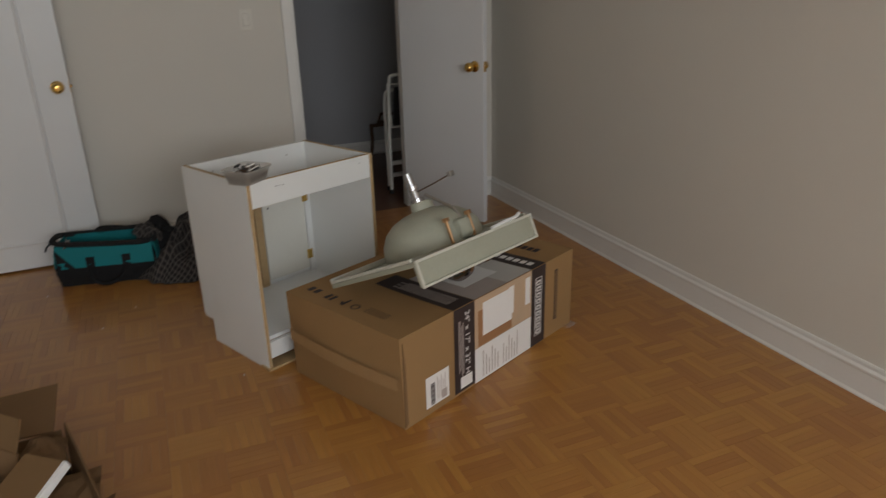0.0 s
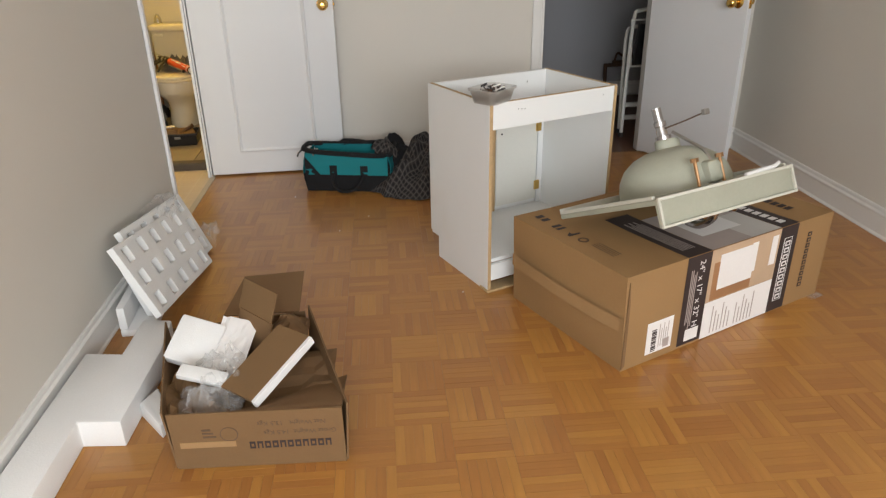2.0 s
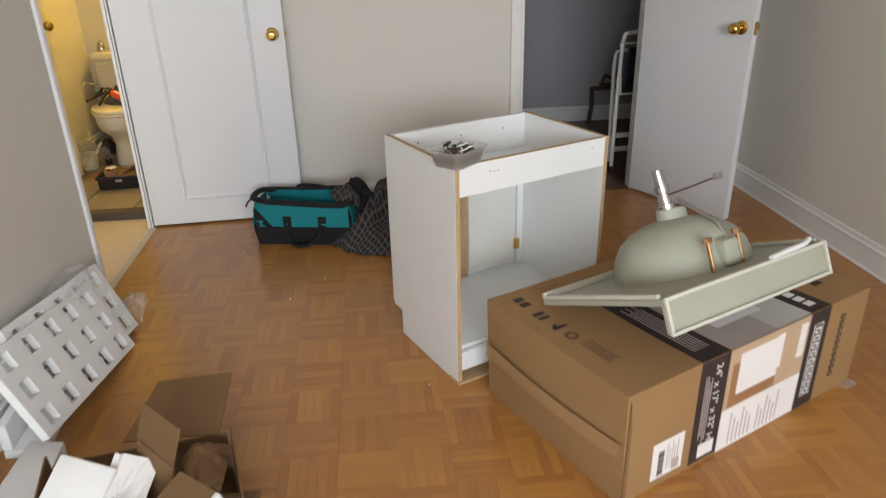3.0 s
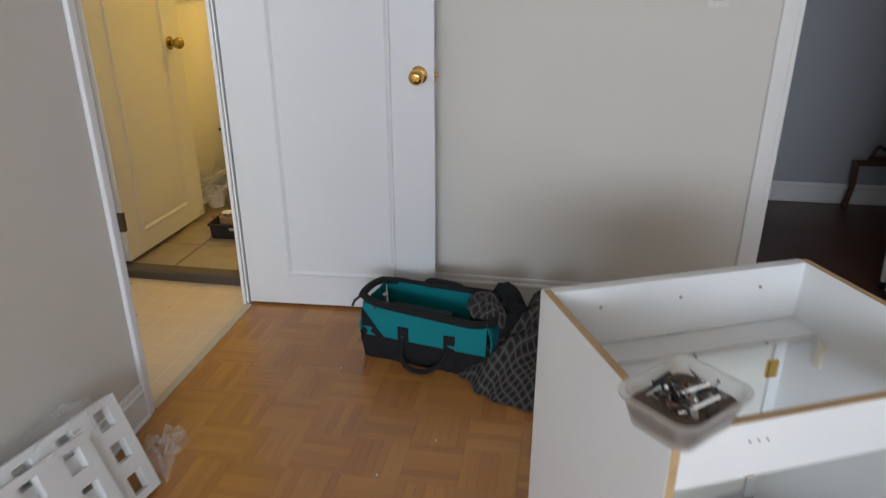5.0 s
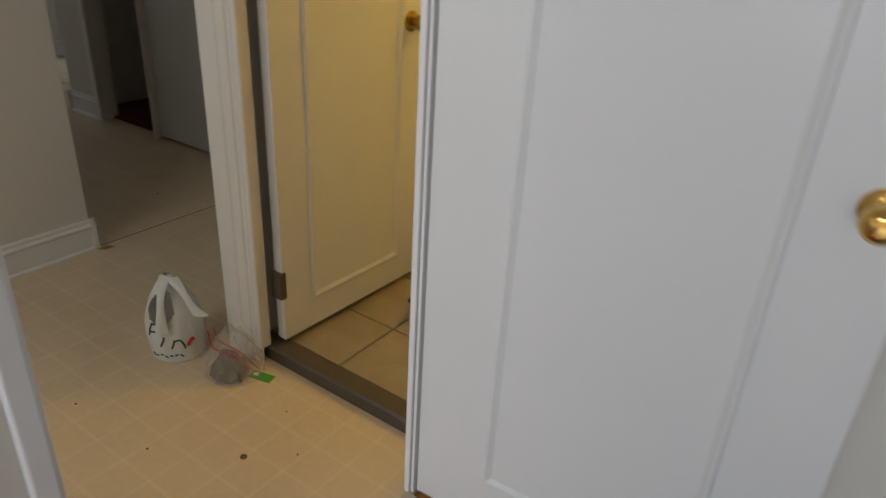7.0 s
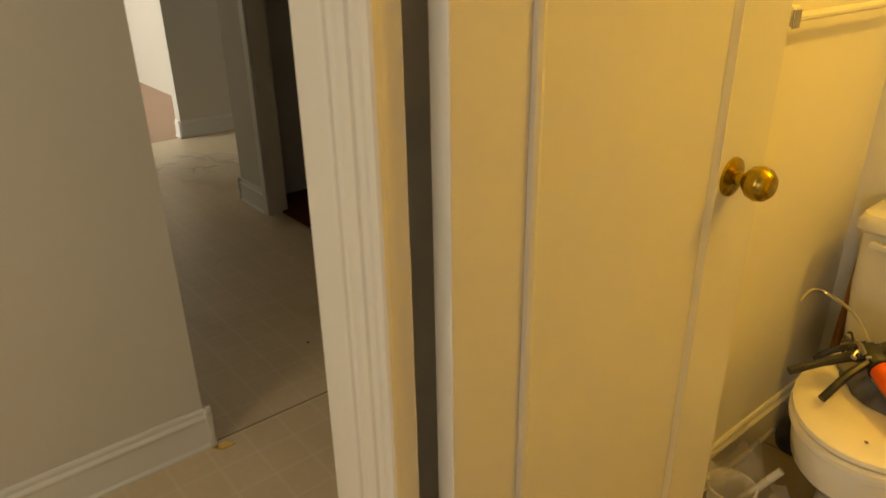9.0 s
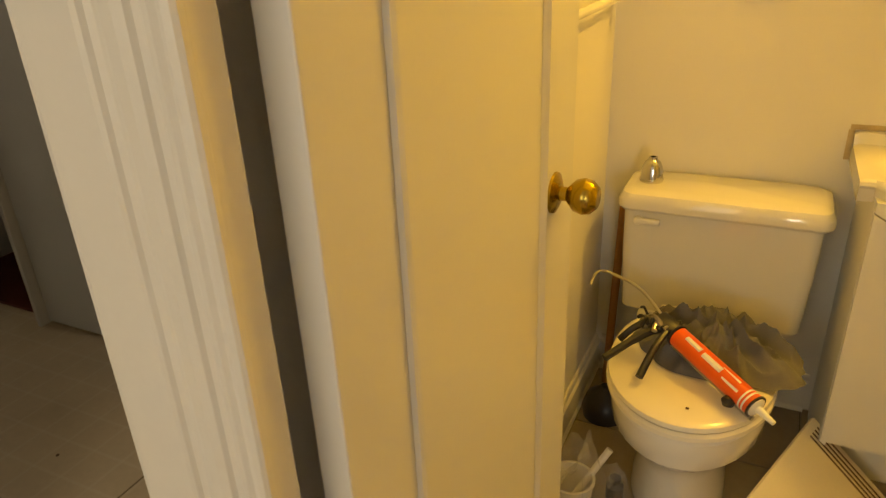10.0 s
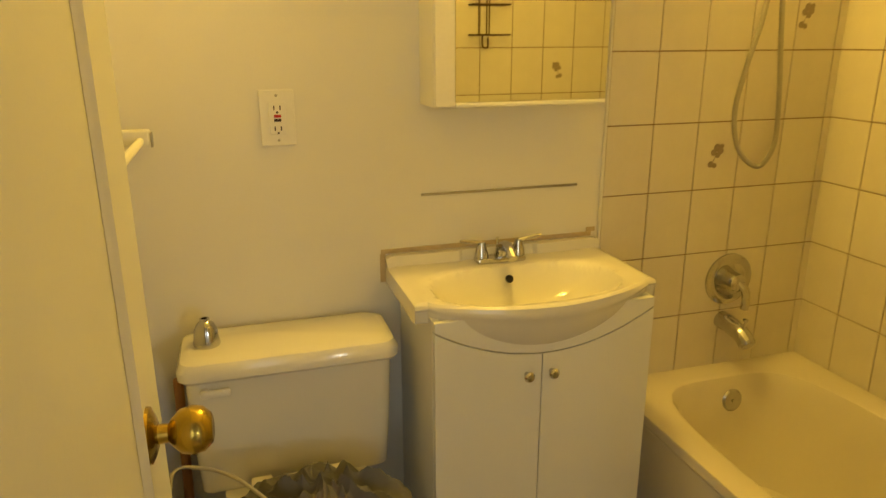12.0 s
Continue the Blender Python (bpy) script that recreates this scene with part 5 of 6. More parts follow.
def rusty_stand():
    c = thing("iron_stand", pose(2.985, 6.78, 0, 0, 0, 6) @ Matrix.Diagonal((1, 1, 1.12, 1)), "low rusty iron stand with a bent handle in the hall", "iron stand")
    part("leg", tube([(-0.02, 0, 0), (0.0, 0, 0.13), (-0.005, 0, 0.26)], 0.016, 8), RUST, c)
    part("leg", tube([(0.42, 0.03, 0), (0.43, 0.02, 0.25)], 0.014, 8), RUST, c)
    part("bar", boxes((-0.01, 0.45, -0.012, 0.018, 0.235, 0.26), bevel=0.004), RUST, c)
    part("handle", tube(arc([(0.07, 0, 0.25), (0.08, 0, 0.30), (0.10, 0, 0.335), (0.16, 0.0, 0.31), (0.22, 0, 0.33), (0.23, 0, 0.29)]), 0.009, 8), RUST, c)
    part("clamp", boxes((0.06, 0.16, -0.02, 0.02, 0.26, 0.28), bevel=0.005), RUST, c)


rusty_stand()
# ---- passage and corridor things ----


def grocery_bag():
    """Carrier bag standing by itself: a slack sack drawn in at the top, its mouth open on one side."""
    c = thing("plastic_bag", pose(-0.942, 5.050, 0), "white plastic carrier bag with green print on the vinyl floor", "plastic bag")

    def skin(a, z, lift=0.0):
        k = z / 0.262
        r = 0.088 * (0.94 + 0.10 * math.sin(2.6 * k)) * max(0.0, 1 - max(0.0, k - 0.30) ** 1.9 * 1.75)
        r += 0.005 * noise.noise((3 * math.cos(a), 3 * math.sin(a), 9 * z)) + 0.003 * noise.noise((8 * math.cos(a), 8 * math.sin(a), 30 * z))
        return Vector(((r + lift) * math.cos(a) - 0.02 * k, (r + lift) * math.sin(a), 0.002 + z))
    body = grid(64, 26, lambda u, v: skin(2 * math.pi * u, 0.262 * v))
    gone = []
    for f in body.faces:
        p = f.calc_center_median()
        off = math.degrees(math.atan2(p.y, p.x)) + 72
        if (off / 40) ** 2 + ((p.z - 0.182) / 0.048) ** 2 < 1:
            gone.append(f)
    bmesh.ops.delete(body, geom=gone, context="FACES")
    part("body", body, BAGP, c, "", True)

    def ribbon(pts, wide):
        path = arc(pts, 5)
        n = len(path) - 1
        return grid(n, 4, lambda u, v: path[round(u * n)] + Vector((0.7, 0.7, 0)) * wide * (v - 0.5) * (0.75 + 0.25 * math.cos(6 * u)) + Vector((0.5, -0.5, 0)) * 0.008 * math.sin(3.1 * v), 0.0008)
    part("loop_handle", ribbon([(-0.02, 0.0, 0.262), (0.005, -0.03, 0.250), (0.035, -0.065, 0.215), (0.047, -0.078, 0.165), (0.050, -0.083, 0.118)], 0.040), BAGP, c, "drooping carrier handle", True)
    part("loop_handle", ribbon([(0.0, 0.0, 0.262), (0.045, 0.0, 0.235), (0.085, 0.005, 0.190), (0.115, 0.015, 0.160)], 0.045), BAGP, c, "drooping carrier handle", True)

    def stroke(pts, width, material):
        """Print lying on the skin: (degrees, height) pairs."""
        path = [skin(radians(p), z, 0.0006) for p, z in pts]
        part("print_stroke", tube(arc(path, 4), width, 6), material, c)
    stroke([(-92, 0.090), (-86, 0.112), (-80, 0.135)], 0.0032, DKGREEN)
    stroke([(-82, 0.132), (-68, 0.130), (-66, 0.112), (-84, 0.106)], 0.0030, DKGREEN)
    stroke([(-66, 0.062), (-60, 0.078), (-56, 0.094)], 0.0030, DKGREEN)
    stroke([(-46, 0.052), (-41, 0.068), (-38, 0.082)], 0.0030, DKGREEN)
    stroke([(-38, 0.078), (-28, 0.080), (-22, 0.062), (-20, 0.048)], 0.0028, DKGREEN)
    stroke([(-14, 0.055), (-8, 0.070), (0, 0.074)], 0.0060, RED)
    for i in range(7):
        stroke([(-92 + 10 * i, 0.028 - 0.003 * (i % 2)), (-86 + 10 * i, 0.020 + 0.004 * (i % 3))], 0.0026, DKGREEN)


grocery_bag()
heap("sweepings", "small pile of grey debris inside clear film", (-0.714, 5.062, 0, 0, 0, 0), (0.066, 0.056), 0.085, 3.0, DEBRIS, 0.2, 48, 14, "debris", 0.7, freq=40.0)
ZB = thing("zip_bag", pose(-0.715, 5.085, 0), "limp clear zip bag with a red seam leaning on the trim", "plastic bag")
part("film", grid(40, 14, lambda u, v: (0.095 * (1 - 0.75 * v ** 2) * math.cos(6.283 * u) * (1 + 0.10 * noise.noise((2 * math.cos(6.283 * u), 2 * math.sin(6.283 * u), 3 * v))), 0.082 * (1 - 0.8 * v ** 2) * math.sin(6.283 * u) + 0.02 * noise.noise((4 * math.cos(6.283 * u), 4 * math.sin(6.283 * u), 5 * v)), 0.002 + 0.150 * v + 0.012 * math.sin(18.85 * u) * v)), ZIPFILM, ZB, "", True)
part("red_seam", tube(arc([(-0.075, -0.03, 0.125), (-0.01, -0.062, 0.112), (0.045, -0.040, 0.095), (0.085, 0.0, 0.040)], 6), 0.0022, 6), RED, ZB)
part("red_seam", tube(arc([(-0.060, -0.02, 0.140), (0.0, -0.045, 0.132), (0.055, -0.020, 0.105), (0.090, 0.02, 0.035)], 6), 0.0016, 6), RED, ZB)
CARDG = thing("green_card", pose(-0.627, 5.113, 0.0, 0, 0, 14), "small green plastic card on the vinyl floor", "card")
part("card", boxes((-0.038, 0.038, -0.018, 0.018, 0.0005, 0.002)), GREEN, CARDG)
part("card_window", boxes((-0.03, -0.014, -0.004, 0.010, 0.002, 0.0025)), FOAM, CARDG, "white window")
for _x, _y, _s in ((-0.403, 4.857, 0.010), (-0.62, 4.72, 0.004), (-0.30, 4.95, 0.003), (-0.93, 4.70, 0.004), (-1.05, 5.02, 0.003), (-2.1, 5.75, 0.006), (-0.45, 5.05, 0.003)):
    solo("dirt_crumb", lathe([(0, 0), (_s, 0.0), (_s * 0.8, _s * 0.3), (0, _s * 0.4)], 7, pose(0, 0, 0.0005, 0, 0, 300 * _x)), INK2, "small brown crumb on the vinyl floor", "crumb", pose(_x, _y, 0), group="floor crumbs")
crumple("plastic_sheet", "crumpled clear plastic sheet on the corridor floor", (-4.35, 6.30, 0.0, 0, 0, 20), (0.75, 0.5, 0.07), 7.7, 18)
solo("metal_scrap", prism([(0, 0), (0.03, 0.012), (0.045, 0.05), (0.012, 0.04)], 0.0, 0.003), BRASS, "shiny scrap of metal strip at the wall corner", "metal scrap", pose(-1.765, 5.250, 0.001, 0, 0, 20))
built("trim_corridor_door", boxes((-2.175, -2.11, 6.219, 6.235, 0, 2.1), (-3.425, -3.372, 6.219, 6.235, 0, 2.12), bevel=0.004), TRIM, "white door trim in the corridor", "door trim")
solo("closet_pipe", tube([(-3.12, 6.85, 0.012), (-3.12, 6.85, 2.3)], 0.02), mat("red_pipe", (0.12, 0.02, 0.015), 0.5), "dark red pipe in the closet", "pipe")

# ---- bathroom things ----
BZ = 0.04


def bath_toilet():
    c = thing("toilet", pose(-0.43, 6.735, BZ), "cream ceramic toilet with closed lid", "toilet")

    def loft(rings, cap=True):
        bm = bmesh.new()
        rs = [[bm.verts.new(p) for p in r] for r in rings]
        for a, b in zip(rs, rs[1:]):
            for i in range(len(a)):
                j = (i + 1) % len(a)
                bm.faces.new((a[i], a[j], b[j], b[i]))
        if cap:
            bm.faces.new(rs[0])
            bm.faces.new(rs[-1])
        bmesh.ops.recalc_face_normals(bm, faces=bm.faces)
        return bm

    def oval(w, front, back, z, n=40, sq=0.0):
        """Egg outline: half width w, nose at y=-front, back at y=-back."""
        cy = -(front + back) / 2
        ly = (front - back) / 2
        out = []
        for k in range(n):
            a = 2 * math.pi * k / n
            s, co = math.sin(a), math.cos(a)
            e = 1.0 if s < 0 else 0.75
            out.append((w * math.copysign(abs(co) ** (1 - sq), co), cy + ly * math.copysign(abs(s) ** e, s), z))
        return out

    def rrect(x0, x1, y0, y1, z, r=0.03, n=6):
        out = []
        for cx, cy, a0 in ((x1 - r, y1 - r, 0), (x0 + r, y1 - r, 90), (x0 + r, y0 + r, 180), (x1 - r, y0 + r, 270)):
            for k in range(n + 1):
                a = radians(a0 + 90 * k / n)
                out.append((cx + r * math.cos(a), cy + r * math.sin(a), z))
        return out
    part("bowl", loft([oval(0.115, 0.60, 0.22, 0.0), oval(0.112, 0.595, 0.22, 0.05), oval(0.105, 0.585, 0.20, 0.13), oval(0.118, 0.605, 0.18, 0.185), oval(0.150, 0.655, 0.165, 0.225), oval(0.177, 0.690, 0.155, 0.262), oval(0.182, 0.695, 0.15, 0.30), oval(0.186, 0.70, 0.15, 0.335), oval(0.180, 0.695, 0.15, 0.345)]), CERAMIC, c, "", True)
    part("seat", loft([oval(0.181, 0.70, 0.22, 0.347), oval(0.187, 0.708, 0.215, 0.352), oval(0.187, 0.708, 0.215, 0.362), oval(0.182, 0.702, 0.218, 0.368)]), SEATP, c, "", True)
    part("lid", loft([oval(0.180, 0.70, 0.22, 0.3695), oval(0.185, 0.705, 0.215, 0.374), oval(0.184, 0.703, 0.217, 0.384), oval(0.172, 0.69, 0.225, 0.391), oval(0.09, 0.60, 0.30, 0.394)]), SEATP, c, "closed cream seat lid", True)
    for x in (-0.11, 0.06):
        part("hinge_block", boxes((x, x + 0.05, -0.235, -0.205, 0.347, 0.385), bevel=0.006), SEATP, c)
    part("foot_shelf", loft([rrect(-0.13, 0.13, -0.27, -0.02, 0.27, 0.04), rrect(-0.17, 0.17, -0.25, -0.02, 0.345, 0.04)]), CERAMIC, c, "", True)
    t = part("tank", loft([rrect(-0.222, 0.228, -0.185, -0.012, 0.346, 0.03), rrect(-0.230, 0.236, -0.195, -0.01, 0.50, 0.03), rrect(-0.232, 0.240, -0.197, -0.01, 0.640, 0.03)]), CERAMIC, c, "", True)
    part("tank_lid", loft([rrect(-0.240, 0.250, -0.205, -0.006, 0.640, 0.03), rrect(-0.247, 0.258, -0.212, -0.004, 0.648, 0.035), rrect(-0.247, 0.258, -0.212, -0.004, 0.668, 0.035), rrect(-0.238, 0.249, -0.203, -0.008, 0.685, 0.035), rrect(-0.22, 0.232, -0.188, -0.018, 0.692, 0.035)]), CERAMIC, c, "heavy cream tank lid", True)
    part("flush_lever", merge(boxes((-0.20, -0.135, -0.2125, -0.2015, 0.606, 0.624), bevel=0.005), lathe([(0, 0), (0.012, 0), (0.012, 0.012), (0, 0.012)], 14, pose(-0.19, -0.196, 0.615, 90))), WPLAST, t, "white flush lever", True)
    part("tank_bolts", tube([(-0.12, -0.10, 0.33), (-0.12, -0.10, 0.35)], 0.01), STEEL, c)


bath_toilet()
solo("chrome_flange", lathe([(0.0, 0.0), (0.030, 0.0), (0.031, 0.005), (0.028, 0.018), (0.026, 0.038), (0.020, 0.052), (0.011, 0.060), (0.011, 0.066), (0.007, 0.066), (0.007, 0.05), (0.0, 0.05)], 28), CHROME, "chrome shower flange standing on the toilet tank", "chrome fitting", pose(-0.610, 6.628, 0.7325), True)


def vanity():
    c = thing("vanity", pose(0.0, 6.742, BZ), "white two-door bathroom vanity with a bowed ceramic basin", "vanity")
    x0, x1, fy = -0.125, 0.430, -0.345
    t = 0.016
    part("side_panel", boxes((x0, x0 + t, fy + 0.018, -0.02, 0.0, 0.775)), MELA, c)
    part("side_panel", boxes((x1 - t, x1, fy + 0.018, -0.02, 0.0, 0.775)), MELA, c)
    part("back_panel", boxes((x0 + t, x1 - t, -0.03, -0.02, 0.0, 0.70)), MELA, c)
    part("plinth", boxes((x0 + t, x1 - t, fy + 0.10, fy + 0.115, 0.0, 0.155)), MELA, c)
    part("bottom", boxes((x0 + t, x1 - t, fy + 0.018, -0.03, 0.155, 0.170)), MELA, c)
    mid = 0.138

    def arch(x):
        k = (x - (x0 + x1) / 2) / ((x1 - x0) / 2)
        return 0.668 + 0.082 * k * k
    turn = Matrix(((1, 0, 0, 0), (0, 0, 1, 0), (0, 1, 0, 0), (0, 0, 0, 1)))
    for a, b, kx in ((x0 + 0.001, mid - 0.0015, 0.099), (mid + 0.0015, x1 - 0.001, 0.162)):
        pts = [(a, 0.158), (b, 0.158)] + [(b + (a - b) * k / 14, arch(b + (a - b) * k / 14)) for k in range(15)]
        d = part("door", prism(pts, fy, fy + 0.017, turn), MELA, c, "white arched cabinet door")
        part("knob", lathe([(0.006, 0.0), (0.005, 0.010), (0.012, 0.014), (0.013, 0.020), (0.009, 0.025), (0.0, 0.026)], 18, pose(kx, fy, 0.621, 90)), CHROME, d, "small chrome knob", True)
    pts = [(x0 + 0.001, 0.775), (x0 + 0.001, arch(x0) + 0.003)] + [(x0 + (x1 - x0) * k / 20, arch(x0 + (x1 - x0) * k / 20) + 0.003) for k in range(1, 20)] + [(x1 - 0.001, arch(x1) + 0.003), (x1 - 0.001, 0.775)]
    part("apron", prism(pts, fy + 0.001, fy + 0.016, turn), MELA, c, "white curved apron over the doors")
    # basin with a bowed front
    bx0, bx1 = -0.158, 0.455
    cx = (bx0 + bx1) / 2

    def front_y(x):
        k = (x - cx) / ((bx1 - bx0) / 2)
        return -0.315 - 0.082 * math.cos(min(1, abs(k) / 0.9) * math.pi / 2) ** 0.9 + 0.010 * (abs(k) > 0.9)
    N = 36
    xs = [bx0 + (bx1 - bx0) * i / N for i in range(N + 1)]
    ztop, thick = 0.810, 0.022

    def belly(x):
        k = (x - cx) / ((bx1 - bx0) / 2)
        return max(0.0, math.cos(min(1, abs(k) / 0.86) * math.pi / 2)) ** 0.7

    M = 30

    def top_z(x, y):
        """Deck with an oval bowl sunk in."""
        ex, ey = (x - (cx - 0.005)) / 0.240, (y + 0.232) / 0.134
        r = (abs(ex) ** 2.5 + abs(ey) ** 2.5) ** 0.4
        z = ztop
        if r < 1:
            z -= 0.105 * (1 - r ** 3.0) ** 0.8 if r > 0 else 0.105
        elif r < 1.12:
            z -= 0.004 * (1 - (r - 1) / 0.12)
        if y > -0.028:
            z += 0.026
        return z

    def deck(u, v):
        x = bx0 + (bx1 - bx0) * u
        y = front_y(x) * (1 - v) + (-0.002) * v
        edge = min(u, 1 - u, v * 1.2) if v < 0.5 else min(u, 1 - u)
        return (x, y, top_z(x, y) - 0.006 * max(0, 1 - edge / 0.02))
    bm = grid(60, 44, deck)
    part("basin", bm, CERAMIC, c, "glossy cream basin with oval bowl", True)

    def lip(u, v):
        x = bx0 + (bx1 - bx0) * u
        b = belly(x)
        zz = ztop - 0.006 - v * (0.044 + 0.074 * b)
        y = front_y(x) + 0.002 - 0.006 * math.sin(math.pi * min(1, v * 3)) + 0.05 * b * v ** 2.2 + 0.006 * v
        return (x, y, zz)
    part("basin_front", grid(60, 12, lip), CERAMIC, c, "bowed front of the basin", True)

    def under(u, v):
        x = bx0 + (bx1 - bx0) * u
        a = lip(u, 1.0)
        return (x, a[1] + (-0.01 - a[1]) * v, a[2])
    part("basin_underside", grid(40, 4, under), CERAMIC, c, "", True)
    for xx in (bx0, bx1):
        part("basin_end", grid(1, 8, lambda u, v, xx=xx: (xx, front_y(xx) + (-0.002 - front_y(xx)) * v, ztop - 0.006 - 0.044 * u + (0.030 if v > 0.93 and u < 0.5 else 0))), CERAMIC, c)
    part("overflow_hole", lathe([(0.0, 0.001), (0.008, 0.001), (0.010, 0.003), (0.011, 0.0)], 16, pose(cx - 0.008, -0.128, ztop - 0.030, 56)), BLACKP, c, "dark overflow hole")
    part("drain", lathe([(0.0, 0.0), (0.022, 0.0), (0.024, 0.003), (0.018, 0.005), (0.0, 0.004)], 20, pose(cx - 0.005, -0.24, ztop - 0.106)), CHROME, c, "chrome drain")
    f = part("faucet", merge(boxes((0.07, 0.205, -0.088, -0.042, ztop - 0.001, ztop + 0.016), bevel=0.007), tube(arc([(0.1375, -0.065, ztop + 0.01), (0.1375, -0.085, ztop + 0.045), (0.1375, -0.125, ztop + 0.052), (0.1375, -0.155, ztop + 0.032)]), [0.016] * 6 + [0.014] * 6 + [0.012] * 7)), CHROME, c, "chrome two-handle faucet", True)
    for x, s in ((0.086, -1), (0.189, 1)):
        part("tap_handle", merge(lathe([(0.019, ztop + 0.014), (0.017, ztop + 0.03), (0.012, ztop + 0.045), (0.010, ztop + 0.055), (0.0, ztop + 0.058)], 18, pose(x, -0.065, 0)), tube([(x, -0.065, ztop + 0.052), (x + s * 0.03, -0.07, ztop + 0.060), (x + s * 0.062, -0.074, ztop + 0.066)], [0.007, 0.006, 0.004])), CHROME, f, "chrome lever handle", True)
    part("lift_rod", tube([(0.1375, -0.045, ztop + 0.01), (0.1375, -0.045, ztop + 0.06)], 0.003), CHROME, f)
    # old sealant outline left on the wall round the basin
    return c


vanity()
solo("sealant_trace", boxes((-0.168, 0.44, 6.7425, 6.7449, 0.877, 0.889), (0.425, 0.452, 6.7425, 6.7449, 0.8895, 0.902), (-0.171, -0.157, 6.7425, 6.7449, 0.80, 0.8765)), mat("old_sealant", (0.50, 0.41, 0.27), 0.8, vary=0.3, scale=40), "brown trace of old sealant above the basin", "sealant", kind="structure")
solo("shelf_mark", boxes((-0.058, 0.387, 6.738, 6.7449, 1.025, 1.031), bevel=0.001), STEEL, "thin dark metal strip on the bathroom wall", "metal strip")


def medicine_cabinet():
    c = thing("medicine_cabinet", pose(0, 6.7445, 1.258), "white medicine cabinet with sliding mirror doors", "medicine cabinet")
    x0, x1, d, h = -0.058, 0.390, 0.122, 0.60
    part("body", boxes((x0, x1, -d, 0.0, 0, h), bevel=0.003), WPLAST, c)
    m = part("mirror_door", boxes((x0 + 0.052, x1 - 0.004, -d - 0.006, -d - 0.001, 0.012, h - 0.012)), MIRROR, c, "mirror pane")
    part("edge_strip", boxes((x0 + 0.002, x0 + 0.050, -d - 0.009, -d - 0.0005, 0.003, h - 0.003), bevel=0.002), WPLAST, c, "cream edge strip")
    part("bottom_rail", boxes((x0 + 0.052, x1 - 0.004, -d - 0.008, -d - 0.0005, 0.0, 0.010), bevel=0.002), WPLAST, c)
    part("top_rail", boxes((x0 + 0.052, x1 - 0.004, -d - 0.008, -d - 0.0005, h - 0.010, h), bevel=0.002), WPLAST, c)


medicine_cabinet()


def vanity_lamp():
    c = thing("wall_lamp", pose(0.16, 6.7445, 2.02), "plain wall lamp with one warm bulb over the mirror", "wall lamp")
    part("backplate", boxes((-0.07, 0.07, -0.02, 0, -0.05, 0.05), bevel=0.006), CHROME, c)
    part("arm", tube([(0, -0.02, 0), (0, -0.12, 0.02)], 0.01), CHROME, c)
    b = part("bulb", lathe([(0, 0.055), (0.03, 0.045), (0.04, 0.02), (0.035, -0.005), (0.018, -0.03), (0.0, -0.032)], 20, pose(0, -0.185, 0)), GLOW, c, "", True)
    b.visible_shadow = False


vanity_lamp()


def outlet():
    c = thing("wall_outlet", pose(-0.406, 6.7445, 1.236), "white wall outlet with red and black test buttons", "outlet")
    part("plate", boxes((-0.0405, 0.0405, -0.006, 0, -0.065, 0.065), bevel=0.002), WPLAST, c)
    part("face", boxes((-0.019, 0.019, -0.0095, -0.0055, -0.037, 0.037), bevel=0.0015), WPLAST, c)
    for s in (-1, 1):
        for x in (-0.007, 0.007):
            part("slot", boxes((x - 0.0014, x + 0.0014, -0.0103, -0.0093, s * 0.024 - 0.005, s * 0.024 + 0.005)), INK, c)
        part("slot", lathe([(0, 0), (0.0028, 0), (0.0028, 0.0008), (0, 0.0008)], 10, pose(0, -0.0095, s * 0.024 - 0.0105, 90)), INK, c)
    part("button", boxes((-0.008, 0.008, -0.0115, -0.0095, 0.0015, 0.008)), RED, c, "red button")
    part("button", boxes((-0.008, 0.008, -0.0115, -0.0095, -0.008, -0.0015)), INK, c, "black button")
    for z in (-0.052, 0.052):
        part("screw", lathe([(0, 0), (0.0035, 0), (0, 0.0015)], 8, pose(0, -0.006, z, 90)), STEEL, c)


outlet()


